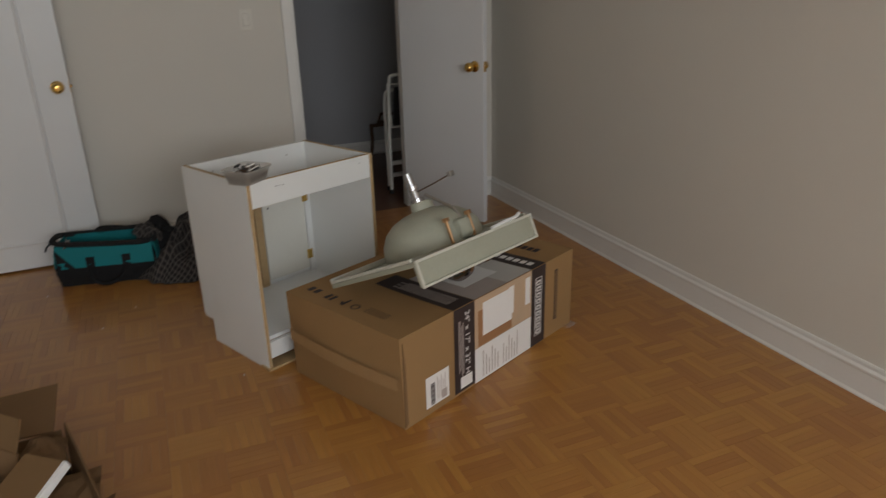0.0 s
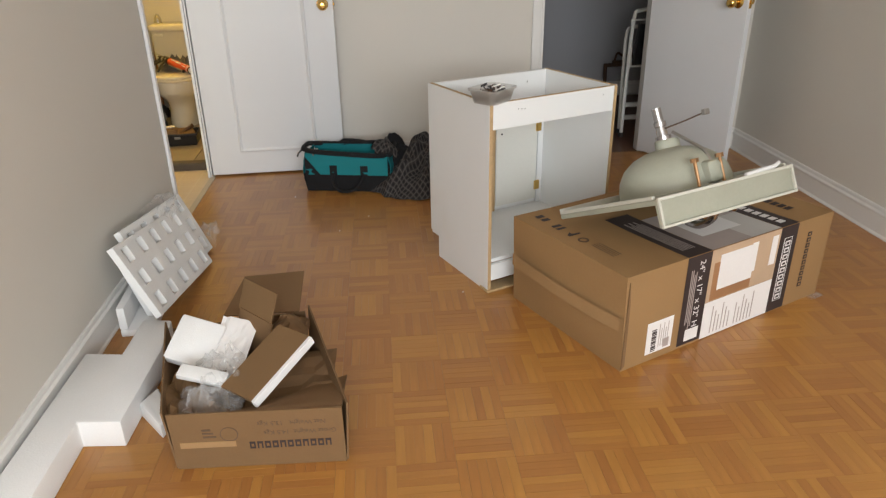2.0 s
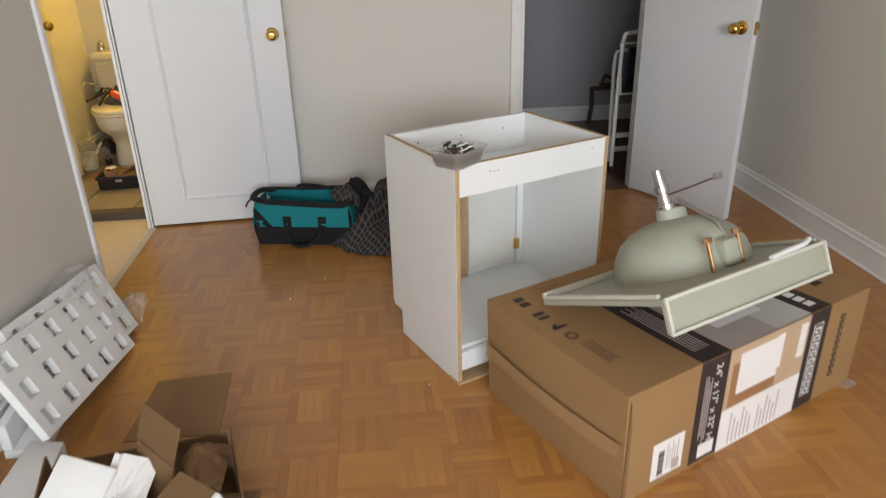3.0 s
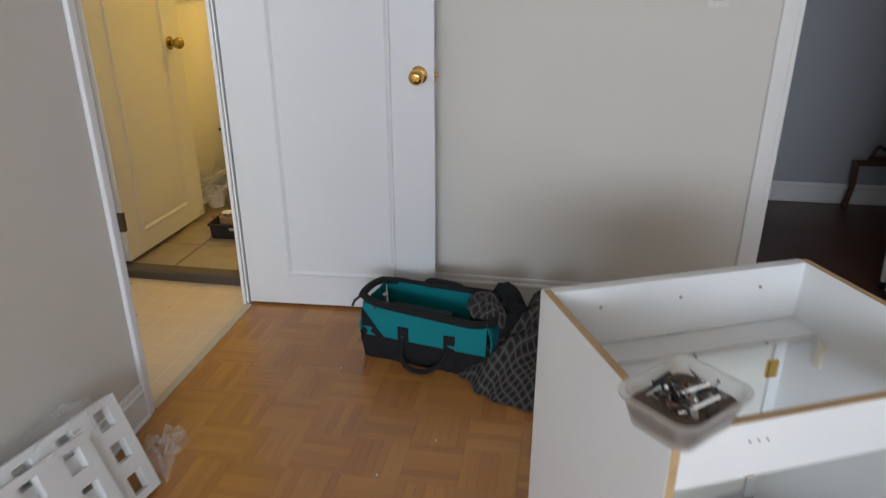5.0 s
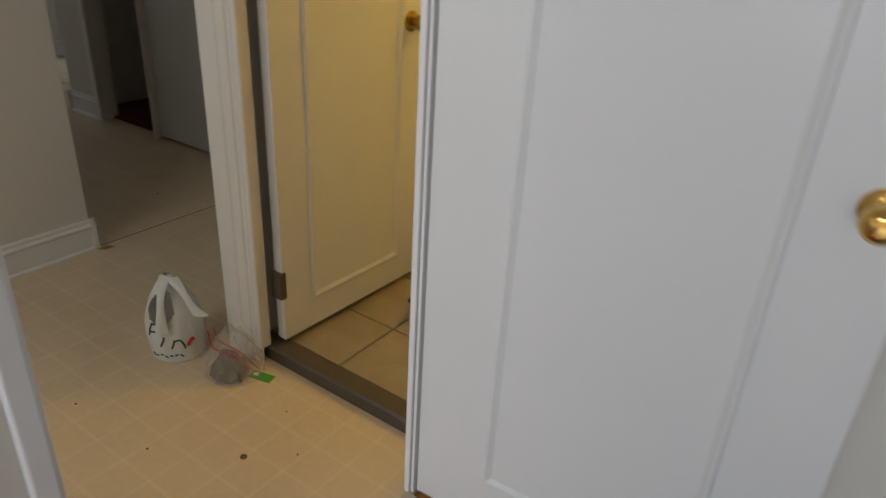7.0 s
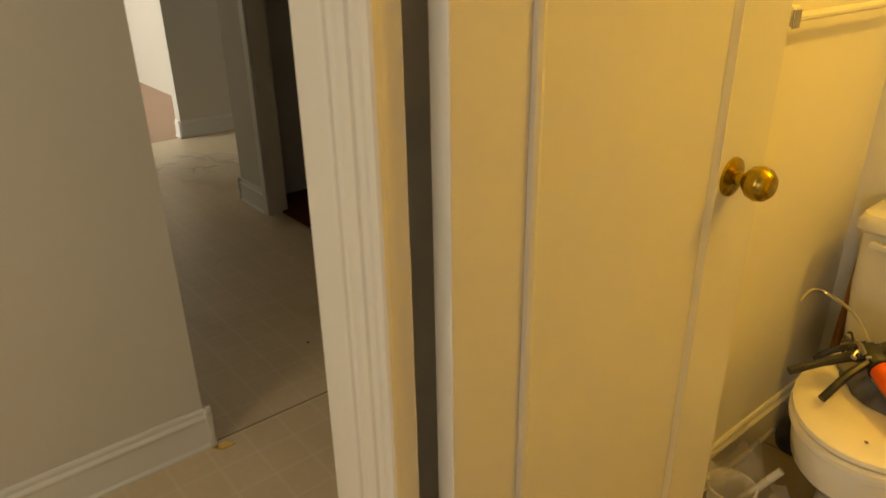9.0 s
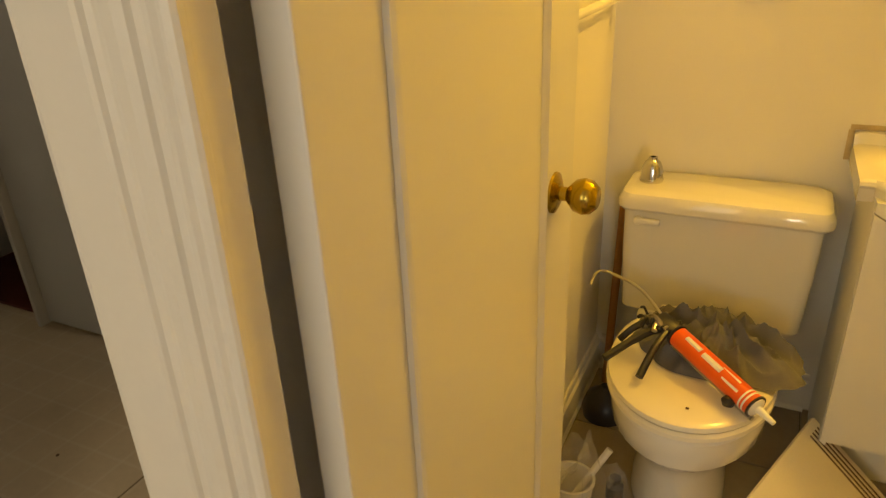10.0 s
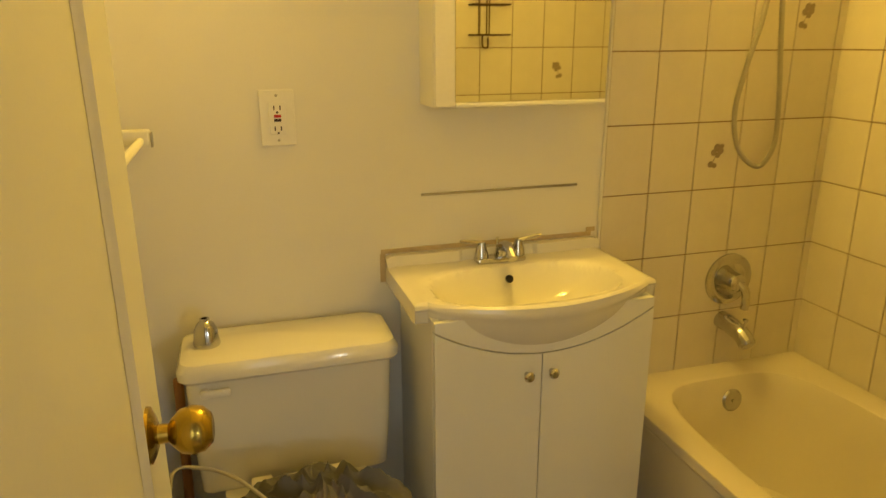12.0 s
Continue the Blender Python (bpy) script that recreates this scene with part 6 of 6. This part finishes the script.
def bathtub():
    x0, x1, y0, y1, zt = 0.520, 1.226, 5.300, 6.736, 0.408
    c = thing("bathtub", pose(0, 0, 0), "cream enamelled bathtub along the tiled wall", "bathtub")
    # rim and basin: rings from the outer rectangle to the inner hollow
    n = 60

    def outer(k, z):
        a = 2 * math.pi * k / n + math.pi / n
        ca, sa = math.cos(a), math.sin(a)
        s = 1 / max(abs(ca), abs(sa))
        return ((x0 + x1) / 2 + (x1 - x0) / 2 * ca * s, (y0 + y1) / 2 + (y1 - y0) / 2 * sa * s, z)

    def inner(k, inset, z, p=4.0, cx=0.0):
        a = 2 * math.pi * k / n + math.pi / n
        ca, sa = math.cos(a), math.sin(a)
        hx, hy = (x1 - x0) / 2 - inset, (y1 - y0) / 2 - inset
        s = (abs(ca) ** p + abs(sa) ** p) ** (-1 / p)
        return ((x0 + x1) / 2 + cx + hx * ca * s, (y0 + y1) / 2 + hy * sa * s, z)
    bm = bmesh.new()
    rings = []
    for f in (lambda k: outer(k, zt), lambda k: inner(k, 0.072, zt + 0.002, 5.0), lambda k: inner(k, 0.082, zt - 0.004, 4.6), lambda k: inner(k, 0.092, zt - 0.03, 4.2), lambda k: inner(k, 0.115, zt - 0.15, 3.8), lambda k: inner(k, 0.145, zt - 0.27, 3.4), lambda k: inner(k, 0.19, zt - 0.325, 3.2), lambda k: inner(k, 0.27, zt - 0.34, 3.0)):
        rings.append([bm.verts.new(f(k)) for k in range(n)])
    for a, b in zip(rings, rings[1:]):
        for i in range(n):
            j = (i + 1) % n
            bm.faces.new((a[i], a[j], b[j], b[i]))
    bm.faces.new(rings[-1])
    bmesh.ops.recalc_face_normals(bm, faces=bm.faces)
    part("basin", bm, TUBM, c, "", True)
    part("apron", boxes((x0 + 0.006, x0 + 0.03, y0, y1, BZ, zt - 0.035), (x0, x0 + 0.034, y0, y1, zt - 0.034, zt - 0.001), bevel=0.006), TUBM, c, "tub apron")
    part("overflow_plate", merge(lathe([(0, 0), (0.036, 0), (0.036, 0.004), (0.030, 0.009), (0.0, 0.010)], 24, pose(0.910, y1 - 0.098, 0.330, 80)), lathe([(0, 0.009), (0.006, 0.009), (0.005, 0.013), (0, 0.013)], 10, pose(0.910, y1 - 0.098, 0.330, 80))), CHROME, c, "round chrome overflow plate", True)


bathtub()


def tub_fittings():
    y = 6.737
    c = thing("shower_valve", pose(0.925, y, 0.697), "round chrome shower valve with lever on the tiles", "shower valve")
    part("escutcheon", lathe([(0, 0), (0.083, 0.0), (0.082, 0.006), (0.070, 0.012), (0.055, 0.013), (0.05, 0.010), (0.0, 0.010)], 36, pose(0, 0, 0, 90)), CHROME, c, "", True)
    part("hub", lathe([(0.03, 0.008), (0.028, 0.05), (0.02, 0.056), (0, 0.057)], 24, pose(0, 0, 0, 90)), CHROME, c, "", True)
    part("lever", tube(arc([(0, -0.045, 0.005), (0.018, -0.06, -0.02), (0.03, -0.055, -0.06), (0.032, -0.05, -0.085)]), 0.013), CHROME, c, "", True)
    s = thing("tub_spout", pose(0.918, y, 0.552), "chrome tub spout above the rim", "spout")
    part("spout", tube(arc([(0, 0, 0.01), (0.002, -0.04, 0.008), (0.004, -0.09, -0.004), (0.006, -0.125, -0.03)]), [0.028] * 6 + [0.027] * 6 + [0.026] * 6 + [0.022], 16), CHROME, s, "", True)
    part("diverter", lathe([(0.004, 0), (0.004, 0.02), (0.008, 0.022), (0.008, 0.03), (0, 0.031)], 12, pose(0.005, -0.10, 0.018)), CHROME, s)
    h = thing("shower_hose", pose(0, 0, 0), "ribbed chrome shower hose hanging in a loop", "shower hose")
    pts = arc([(0.925, 6.70, 2.05), (0.915, 6.69, 1.75), (0.905, 6.695, 1.50), (0.870, 6.70, 1.34), (0.848, 6.70, 1.22), (0.868, 6.70, 1.12), (0.920, 6.70, 1.065), (0.967, 6.70, 1.06), (1.000, 6.70, 1.13), (0.990, 6.70, 1.28), (0.972, 6.70, 1.42), (0.955, 6.70, 1.60), (0.94, 6.69, 1.85), (0.93, 6.685, 2.05)], 26)
    part("hose", tube(pts, [0.0078 if i % 2 else 0.0064 for i in range(len(pts))], 8), STEEL, h, "ribbed steel hose", True)
    part("bracket", merge(boxes((0.90, 0.955, 6.66, 6.737, 2.03, 2.08), bevel=0.01)), CHROME, h)


tub_fittings()


def shower_caddy():
    """Wire soap basket on the tiles opposite, seen in the mirror."""
    c = thing("wire_basket", pose(0.557, 5.303, 1.432), "thin wire shower basket hanging on the tiles", "wire basket")
    for z in (0.0, 0.12, 0.16):
        part("wire_loop", tube([(-0.08, 0.0, z), (0.08, 0.0, z), (0.08, 0.07, z), (-0.08, 0.07, z)], 0.0035, 6, closed=True), RUST, c)
    for i in range(7):
        part("wire", tube([(-0.072 + i * 0.024, 0.0, 0.0), (-0.072 + i * 0.024, 0.07, 0.0)], 0.0025, 6), RUST, c)
    for x in (-0.035, 0.0, 0.012):
        part("hanger", tube([(x, 0.003, 0.0), (x, 0.003, 0.42)], 0.003, 6), RUST, c)
    part("hook", tube(arc([(-0.02, 0.005, 0.0), (-0.02, 0.012, -0.045), (0.0, 0.016, -0.05), (0.002, 0.014, -0.01)]), 0.004, 6), RUST, c)


shower_caddy()


def towel_bar():
    c = thing("towel_bar", pose(-0.757, 6.44, 1.205), "white towel bar on the bathroom wall behind the door", "towel bar")
    for y in (-0.40, 0.24):
        part("bracket", boxes((0.0, 0.075, y - 0.016, y + 0.016, -0.012, 0.022), bevel=0.004), WPLAST, c)
        part("end_cap", boxes((0.0755, 0.080, y - 0.012, y + 0.012, -0.016, 0.016), bevel=0.002), STEEL, c)
    part("rod", tube([(0.055, -0.395, -0.002), (0.055, 0.235, -0.002)], 0.009), WPLAST, c)


towel_bar()

# caulking gun and rag on the toilet lid
draped("rag", "grey rag bunched on the toilet lid", "rag", (-0.395, 6.345, 0.433, 0, 0, -20), (0.205, 0.150), 0.100, 9, 9, GREYCLOTH, 0.3, 200, 56, sharp=0.5, crown=2.6, floor=0.0035, crease=19.0, depth=0.62)


def caulking_gun():
    c = thing("caulking_gun", pose(0, 0, 0), "caulking gun with an orange and white sealant tube", "caulking gun")
    a, b = Vector((-0.462, 6.243, 0.506)), Vector((-0.290, 6.104, 0.464))
    d = (b - a).normalized()
    t = part("tube", tube([a, b], 0.0240, 22), ORANGE, c, "orange sealant tube", True)
    side = Vector((-d.y, d.x, 0)).normalized()
    for s, e, off, w in ((0.14, 0.34, -0.30, 0.008), (0.38, 0.62, -0.42, 0.0085), (0.60, 0.82, -0.05, 0.006), (0.66, 0.86, -0.85, 0.006), (0.20, 0.40, -0.95, 0.005)):
        n1 = (Vector((0, 0, 1)) * math.cos(off) + side * math.sin(off)).normalized()
        part("label_print", tube([a.lerp(b, s) + n1 * 0.0185, a.lerp(b, e) + n1 * 0.0190], w, 8), PAPER, t, "white label print", True)
    for s in (0.90, 0.94):
        part("label_ring", tube([a.lerp(b, s), a.lerp(b, s + 0.018)], 0.0244, 22), PAPER, t, "white ring", True)
    part("nozzle", tube([b, b + d * 0.006, b + d * 0.010, b + d * 0.05], [0.022, 0.021, 0.009, 0.005], 14), WPLAST, c, "white nozzle", True)
    low = Vector((0, 0, -0.026)) - side * 0.006
    part("cradle", tube([a - d * 0.01 + low, b + d * 0.005 + low], 0.006, 8), STEEL, c, "grey gun cradle")
    turn = d.to_track_quat("Z", "Y").to_matrix().to_4x4()
    part("end_plate", lathe([(0, 0), (0.027, 0), (0.027, 0.004), (0, 0.004)], 20, Matrix.Translation(a - d * 0.006) @ turn), BLACKP, c)
    part("front_plate", lathe([(0.012, 0), (0.026, 0), (0.026, 0.004), (0.012, 0.004)], 20, Matrix.Translation(b) @ turn), BLACKP, c)
    part("sealant_blob", lathe([(0, -0.012), (0.012, -0.008), (0.015, 0.002), (0.009, 0.010), (0, 0.012)], 12, Matrix.Translation(b - d * 0.035 + Vector((-0.022, -0.012, -0.016)))), BLACKP, c, "smear of dried black sealant", True)
    j = Vector((-0.494, 6.262, 0.520))
    part("ratchet", boxes((-0.026, 0.030, -0.020, 0.020, -0.018, 0.016), bevel=0.009), BLACKP, c, "smeared black ratchet block", True, m=Matrix.Translation(j) @ pose(0, 0, 0, 12, 14, -32))
    part("grip", tube(arc([j, j + Vector((-0.045, -0.045, -0.012)), Vector((-0.603, 6.140, 0.478))]), [0.013] * 4 + [0.011] * 4 + [0.009] * 20, 9), BLACKP, c, "black grip", True)
    part("grip_strap", tube(arc([j + Vector((-0.02, 0.02, 0.01)), Vector((-0.560, 6.240, 0.510)), Vector((-0.588, 6.225, 0.480))]), 0.008, 8), BLACKP, c, "black grip bracket", True)
    part("trigger", tube(arc([j + Vector((0.01, -0.01, 0)), Vector((-0.505, 6.190, 0.496)), Vector((-0.523, 6.128, 0.455))]), 0.009, 8), BLACKP, c, "smeared black trigger", True)
    rnd = random.Random(12)
    for k in range(14):
        w = j + Vector((rnd.uniform(-0.06, 0.03), rnd.uniform(-0.06, 0.03), rnd.uniform(-0.004, 0.018)))
        q = Vector((rnd.uniform(-0.03, 0.03), rnd.uniform(-0.03, 0.03), rnd.uniform(-0.012, 0.010)))
        part("dried_smear", tube(arc([w, w + q * 0.6 + Vector((0, 0, 0.008)), w + q]), rnd.uniform(0.003, 0.007), 7), (BLACKP, BLACKP, DEBRIS, STEEL)[k % 4], c, "smear of dried sealant", True)
    part("plunger_rod", tube(arc([a - d * 0.01, Vector((-0.57, 6.375, 0.535)), Vector((-0.655, 6.43, 0.540)), Vector((-0.688, 6.405, 0.552)), Vector((-0.698, 6.375, 0.528))]), 0.004, 8), STEEL, c, "bent steel plunger rod")


caulking_gun()
solo("lid_crumb", lathe([(0, 0), (0.0045, 0), (0.002, 0.0015), (0, 0.0015)], 6), INK2, "dark crumb on the toilet lid", "crumb", pose(-0.414, 6.085, 0.4345))


def fan_grille():
    R, T = Vector((0.046, 6.425, 0.042)), Vector((-0.141, 6.4646, 0.206))
    e = (T - R)
    e.normalize()
    side = Vector((-0.62, -0.72, 0.0))
    side = (side - e * side.dot(e)).normalized()
    n = e.cross(side)
    m = Matrix(((e.x, side.x, n.x, R.x), (e.y, side.y, n.y, R.y), (e.z, side.z, n.z, R.z), (0, 0, 0, 1)))
    c = thing("fan_grille", m, "cream plastic fan grille leaning on the toilet foot", "fan grille")
    s, w = 0.262, 0.350
    part("plate", boxes((0, s, 0, w, 0, 0.016), bevel=0.008), TANPLAST, c, "", True)
    for k in range(4):
        for y in (0.016 + 0.011 * k, w - 0.054 + 0.011 * k):
            part("slot", boxes((0.022, 0.240, y, y + 0.0045, 0.0155, 0.0166)), INK2, c)


fan_grille()

# odds and ends on the bathroom floor
solo("broom_stick", tube([(-0.700, 6.66, BZ + 0.001), (-0.690, 6.70, 0.62)], 0.012), BROOM, "brown wooden stick leaning in the corner", "stick", smooth=True)
PL = thing("plunger", pose(-0.665, 6.50, BZ), "black rubber plunger on the bathroom floor", "plunger")
part("cup", lathe([(0.062, 0.0), (0.066, 0.03), (0.055, 0.065), (0.03, 0.085), (0.015, 0.10), (0, 0.10)], 24), BLACKP, PL, "", True)
BN = thing("bucket", pose(-0.655, 6.10, BZ), "small white plastic tub with a brush in it", "bucket")
part("pail", lathe([(0, 0.002), (0.045, 0.0), (0.055, 0.10), (0.058, 0.10), (0.058, 0.106), (0.052, 0.106), (0.043, 0.006), (0, 0.006)], 24), WPLAST, BN, "", True)
part("brush_handle", tube([(0.0, 0.0, 0.03), (0.075, 0.07, 0.16)], 0.009), WPLAST, BN, "white brush handle", True)
solo("bottle_cap", lathe([(0, 0), (0.022, 0), (0.022, 0.035), (0.014, 0.045), (0.014, 0.06), (0, 0.06)], 18), BLACKP, "small black bottle on the bathroom floor", "bottle", pose(-0.565, 6.19, BZ), True)


def tool_tray():
    """A low black tool tray with a chamfered lip, scraps and tape lying in it."""
    c = thing("tool_tray", pose(-0.325, 5.70, BZ, 0, 0, 4), "low black plastic tool tray with tape and scraps in it", "tool tray")
    w, d, h = 0.125, 0.085, 0.085
    rows = [(w - 0.012, d - 0.012, 0.0), (w - 0.004, d - 0.004, 0.012), (w - 0.002, d - 0.002, h - 0.016), (w + 0.006, d + 0.006, h - 0.014), (w + 0.006, d + 0.006, h), (w - 0.004, d - 0.004, h), (w - 0.012, d - 0.012, 0.022)]
    bm = bmesh.new()
    rings = [[bm.verts.new((sx * x, sy * y, z)) for sx, sy in ((-1, -1), (1, -1), (1, 1), (-1, 1))] for x, y, z in rows]
    for p, q in zip(rings, rings[1:]):
        for k in range(4):
            bm.faces.new((p[k], p[(k + 1) % 4], q[(k + 1) % 4], q[k]))
    bm.faces.new(rings[0])
    bm.faces.new(rings[-1])
    bmesh.ops.recalc_face_normals(bm, faces=bm.faces)
    bmesh.ops.bevel(bm, geom=list(bm.edges), offset=0.003, segments=2, affect="EDGES", profile=0.5)
    t = part("tray", bm, BLACKP, c, "black plastic tray", True)
    part("catch", boxes((-0.02, 0.02, -d - 0.006, -d - 0.001, 0.05, 0.066), bevel=0.002), STEEL, t, "small grey catch")
    part("tape_roll", lathe([(0.024, 0), (0.046, 0), (0.046, 0.045), (0.024, 0.045), (0.024, 0)], 24, pose(-0.055, 0.005, 0.055)), TAPE, c, "brown roll of packing tape", True)
    part("cardboard_scrap", boxes((-0.05, 0.06, -0.05, 0.04, 0.0, 0.006)), DIM_CARD, c, "brown scrap of cardboard", m=pose(0.035, 0.0, 0.082, 14, 0, 20))
    part("paper_scrap", grid(6, 6, lambda u, v: (-0.09 + 0.06 * u, 0.0 + 0.05 * v, 0.112 + 0.012 * noise.noise((4 * u, 4 * v, 2))), 0.001), PAPER, c, "white scrap of paper", True)
    part("putty_knife_handle", tube([(0.0, -0.04, 0.07), (0.09, 0.03, 0.115)], [0.009, 0.012], 10), RUST, c, "dark tool handle", True)


tool_tray()
for _k, (_x, _y, _r) in enumerate(((-0.50, 5.93, 20), (-0.44, 6.0, -15))):
    solo("wood_scrap", boxes((-0.09, 0.09, -0.02, 0.02, 0, 0.022), bevel=0.002), BROOM, "brown scrap of wood on the bathroom floor", "wood scrap", pose(_x, _y, BZ, 0, 0, _r), group="wood scraps")
crumple("plastic_film", "clear plastic film lying behind the bathroom door", (-0.655, 6.03, BZ, 0, 0, 70), (0.34, 0.16, 0.24), 9.1)
# ---- pieces: parquet, floor tiles, wall tiles ----
PITCH, NS = 0.1665, 6


def block(name, sx, sy, h, bev, material):
    """A slab piece centred on its origin with chamfered top edges."""
    hx, hy = sx / 2, sy / 2
    v = [(-hx, -hy, 0), (hx, -hy, 0), (hx, hy, 0), (-hx, hy, 0), (-hx, -hy, h - bev), (hx, -hy, h - bev), (hx, hy, h - bev), (-hx, hy, h - bev),
         (-hx + bev, -hy + bev, h), (hx - bev, -hy + bev, h), (hx - bev, hy - bev, h), (-hx + bev, hy - bev, h)]
    f = [(0, 1, 5, 4), (1, 2, 6, 5), (2, 3, 7, 6), (3, 0, 4, 7), (4, 5, 9, 8), (5, 6, 10, 9), (6, 7, 11, 10), (7, 4, 8, 11), (8, 9, 10, 11)]
    me = bpy.data.meshes.new(name)
    me.from_pydata(v, [], f)
    if material:
        me.materials.append(material)
    return me, v, f


SW = PITCH / NS
GAP = 0.0004
STRIP = [block("plank", PITCH - GAP, SW - GAP, 0.0045, 0.0002, PARQ[0])[0], block("plank", SW - GAP, PITCH - GAP, 0.0045, 0.0002, PARQ[1])[0]]
RAW = [block("plank_raw", PITCH - GAP, SW - GAP, 0.0045, 0.0002, None)[1:], block("plank_raw", SW - GAP, PITCH - GAP, 0.0045, 0.0002, None)[1:]]
rest = [([], []), ([], [])]
rnd = random.Random(11)
X0, X1, Y0, Y1 = 0.030, 3.372, -2.0, 5.204
for i in range(-7, 15):
    for j in range(-29, 16):
        bx, by = 1.061 + i * PITCH, 2.757 - PITCH + j * PITCH
        along = (i + j) % 2
        near = 1 <= i <= 7 and -2 <= j <= 4
        for k in range(NS):
            xa, xb = (bx, bx + PITCH) if along == 0 else (bx + k * SW, bx + (k + 1) * SW)
            ya, yb = (by, by + PITCH) if along == 1 else (by + k * SW, by + (k + 1) * SW)
            xa, xb, ya, yb = max(xa, X0), min(xb, X1), max(ya, Y0), min(yb, Y1)
            if xb - xa < 0.004 or yb - ya < 0.004:
                continue
            x, y, z = (xa + xb) / 2, (ya + yb) / 2, -0.0045 + rnd.uniform(-0.0002, 0.0002)
            if near:
                ob = new("plank", STRIP[along])
                ob.parent, ob.location = FLOOR, (x, y, z)
            else:
                vs, fs = rest[along]
                o = len(vs)
                fx, fy = (xb - xa) / (PITCH if along == 0 else SW), (yb - ya) / (PITCH if along == 1 else SW)
                vs += [(x + a * fx, y + b * fy, z + c) for a, b, c in RAW[along][0]]
                fs += [tuple(o + q for q in face) for face in RAW[along][1]]
for along in (0, 1):
    me = bpy.data.meshes.new("parquet_strips")
    me.from_pydata(rest[along][0], [], rest[along][1])
    me.materials.append(PARQ[along])
    ob = new("parquet_strips", me)
    ob.parent = FLOOR
    tagged(ob, kind="stuff")

# bathroom floor tiles
TP = 0.305
for i in range(-2, 6):
    for j in range(-1, 5):
        x0, x1 = max(-0.757, -0.450 + i * TP) + 0.0025, min(0.53, -0.450 + (i + 1) * TP) - 0.0025
        y0, y1 = max(5.264, 5.528 + j * TP) + 0.0025, min(6.744, 5.528 + (j + 1) * TP) - 0.0025
        if x1 - x0 < 0.02 or y1 - y0 < 0.02:
            continue
        ob = new("tile", block("tile", x1 - x0, y1 - y0, 0.008, 0.0015, TILE)[0])
        ob.parent, ob.location = BATHFLOOR, ((x0 + x1) / 2, (y0 + y1) / 2, 0.0325)

# wall tiles round the tub: one field on each of three walls
TW, TH = 0.147, 0.1965


def tile_field(name, corner, along, out, width, label):
    """Grout bed with its tiles; starts at corner and runs along a wall."""
    a, n = Vector((*along, 0)), Vector((*out, 0))
    z0, rows = 0.594 - TH, 10
    top = z0 + TH * rows
    m = Matrix(((a.x, 0, n.x, corner[0]), (a.y, 0, n.y, corner[1]), (0, 1, 0, 0), (0, 0, 0, 1)))
    bed = built(name, boxes((0, width, z0, min(top, H - 0.01), 0.0, 0.004)), WGROUT, label, "tiling")
    bed.matrix_basis = m
    whole = block("tile", TW - 0.003, TH - 0.003, 0.0045, 0.0012, WTILE)[0]
    cols = math.ceil(width / TW - 0.05)
    for c in range(cols):
        for r in range(rows):
            w = min(TW, width - c * TW)
            if w < 0.02:
                continue
            me = whole if w > TW - 0.001 else block("tile", w - 0.003, TH - 0.003, 0.0045, 0.0012, WTILE)[0]
            ob = new("tile", me)
            ob.parent, ob.location = bed, (c * TW + w / 2, z0 + (r + 0.5) * TH, 0.0035)
    return bed, z0


def motif(bed, x, z, turn):
    """Flower spray printed on a tile: blossoms, a stem and leaves."""
    o = []
    for dx, dz, r in ((0.0, 0.026, 0.012), (0.013, 0.016, 0.010), (-0.011, 0.012, 0.010), (0.004, 0.004, 0.009), (-0.017, -0.022, 0.010), (-0.004, -0.026, 0.008), (0.016, 0.030, 0.007)):
        o.append(lathe([(0, 0.0006), (r, 0.0004), (r, 0.0)], 9, pose(dx, dz, 0)))
    o.append(tube(arc([(0.004, 0.02, 0), (-0.004, 0.0, 0), (-0.014, -0.024, 0)]), 0.0012, 5))
    part("motif", merge(*o), MOTIF, bed, "grey-brown flower motif", m=pose(x, z, 0.0082, 0, 0, turn))


NB, Z0 = tile_field("tiles_north", (0.467, 6.7448), (1, 0), (0, -1), 0.769, "cream glazed wall tiles with brown joints")
EB, _ = tile_field("tiles_east", (1.2358, 6.740), (0, -1), (-1, 0), 1.44, "cream glazed wall tiles with brown joints")
SB, _ = tile_field("tiles_south", (1.265, 5.2925), (-1, 0), (0, 1), 0.882, "cream glazed wall tiles with brown joints")
motif(NB, 0.832 - 0.467, 1.083, 0)
motif(NB, 1.088 - 0.467, 1.471, 0)
motif(EB, 0.66, 1.47, 0)
motif(SB, 0.3715, 1.281, 0)
built("trim_tile_edge", boxes((0.460, 0.4665, 6.735, 6.7448, 0.40, 2.36), bevel=0.001), WPLAST, "thin plastic edge beside the tiles", "tile edge")
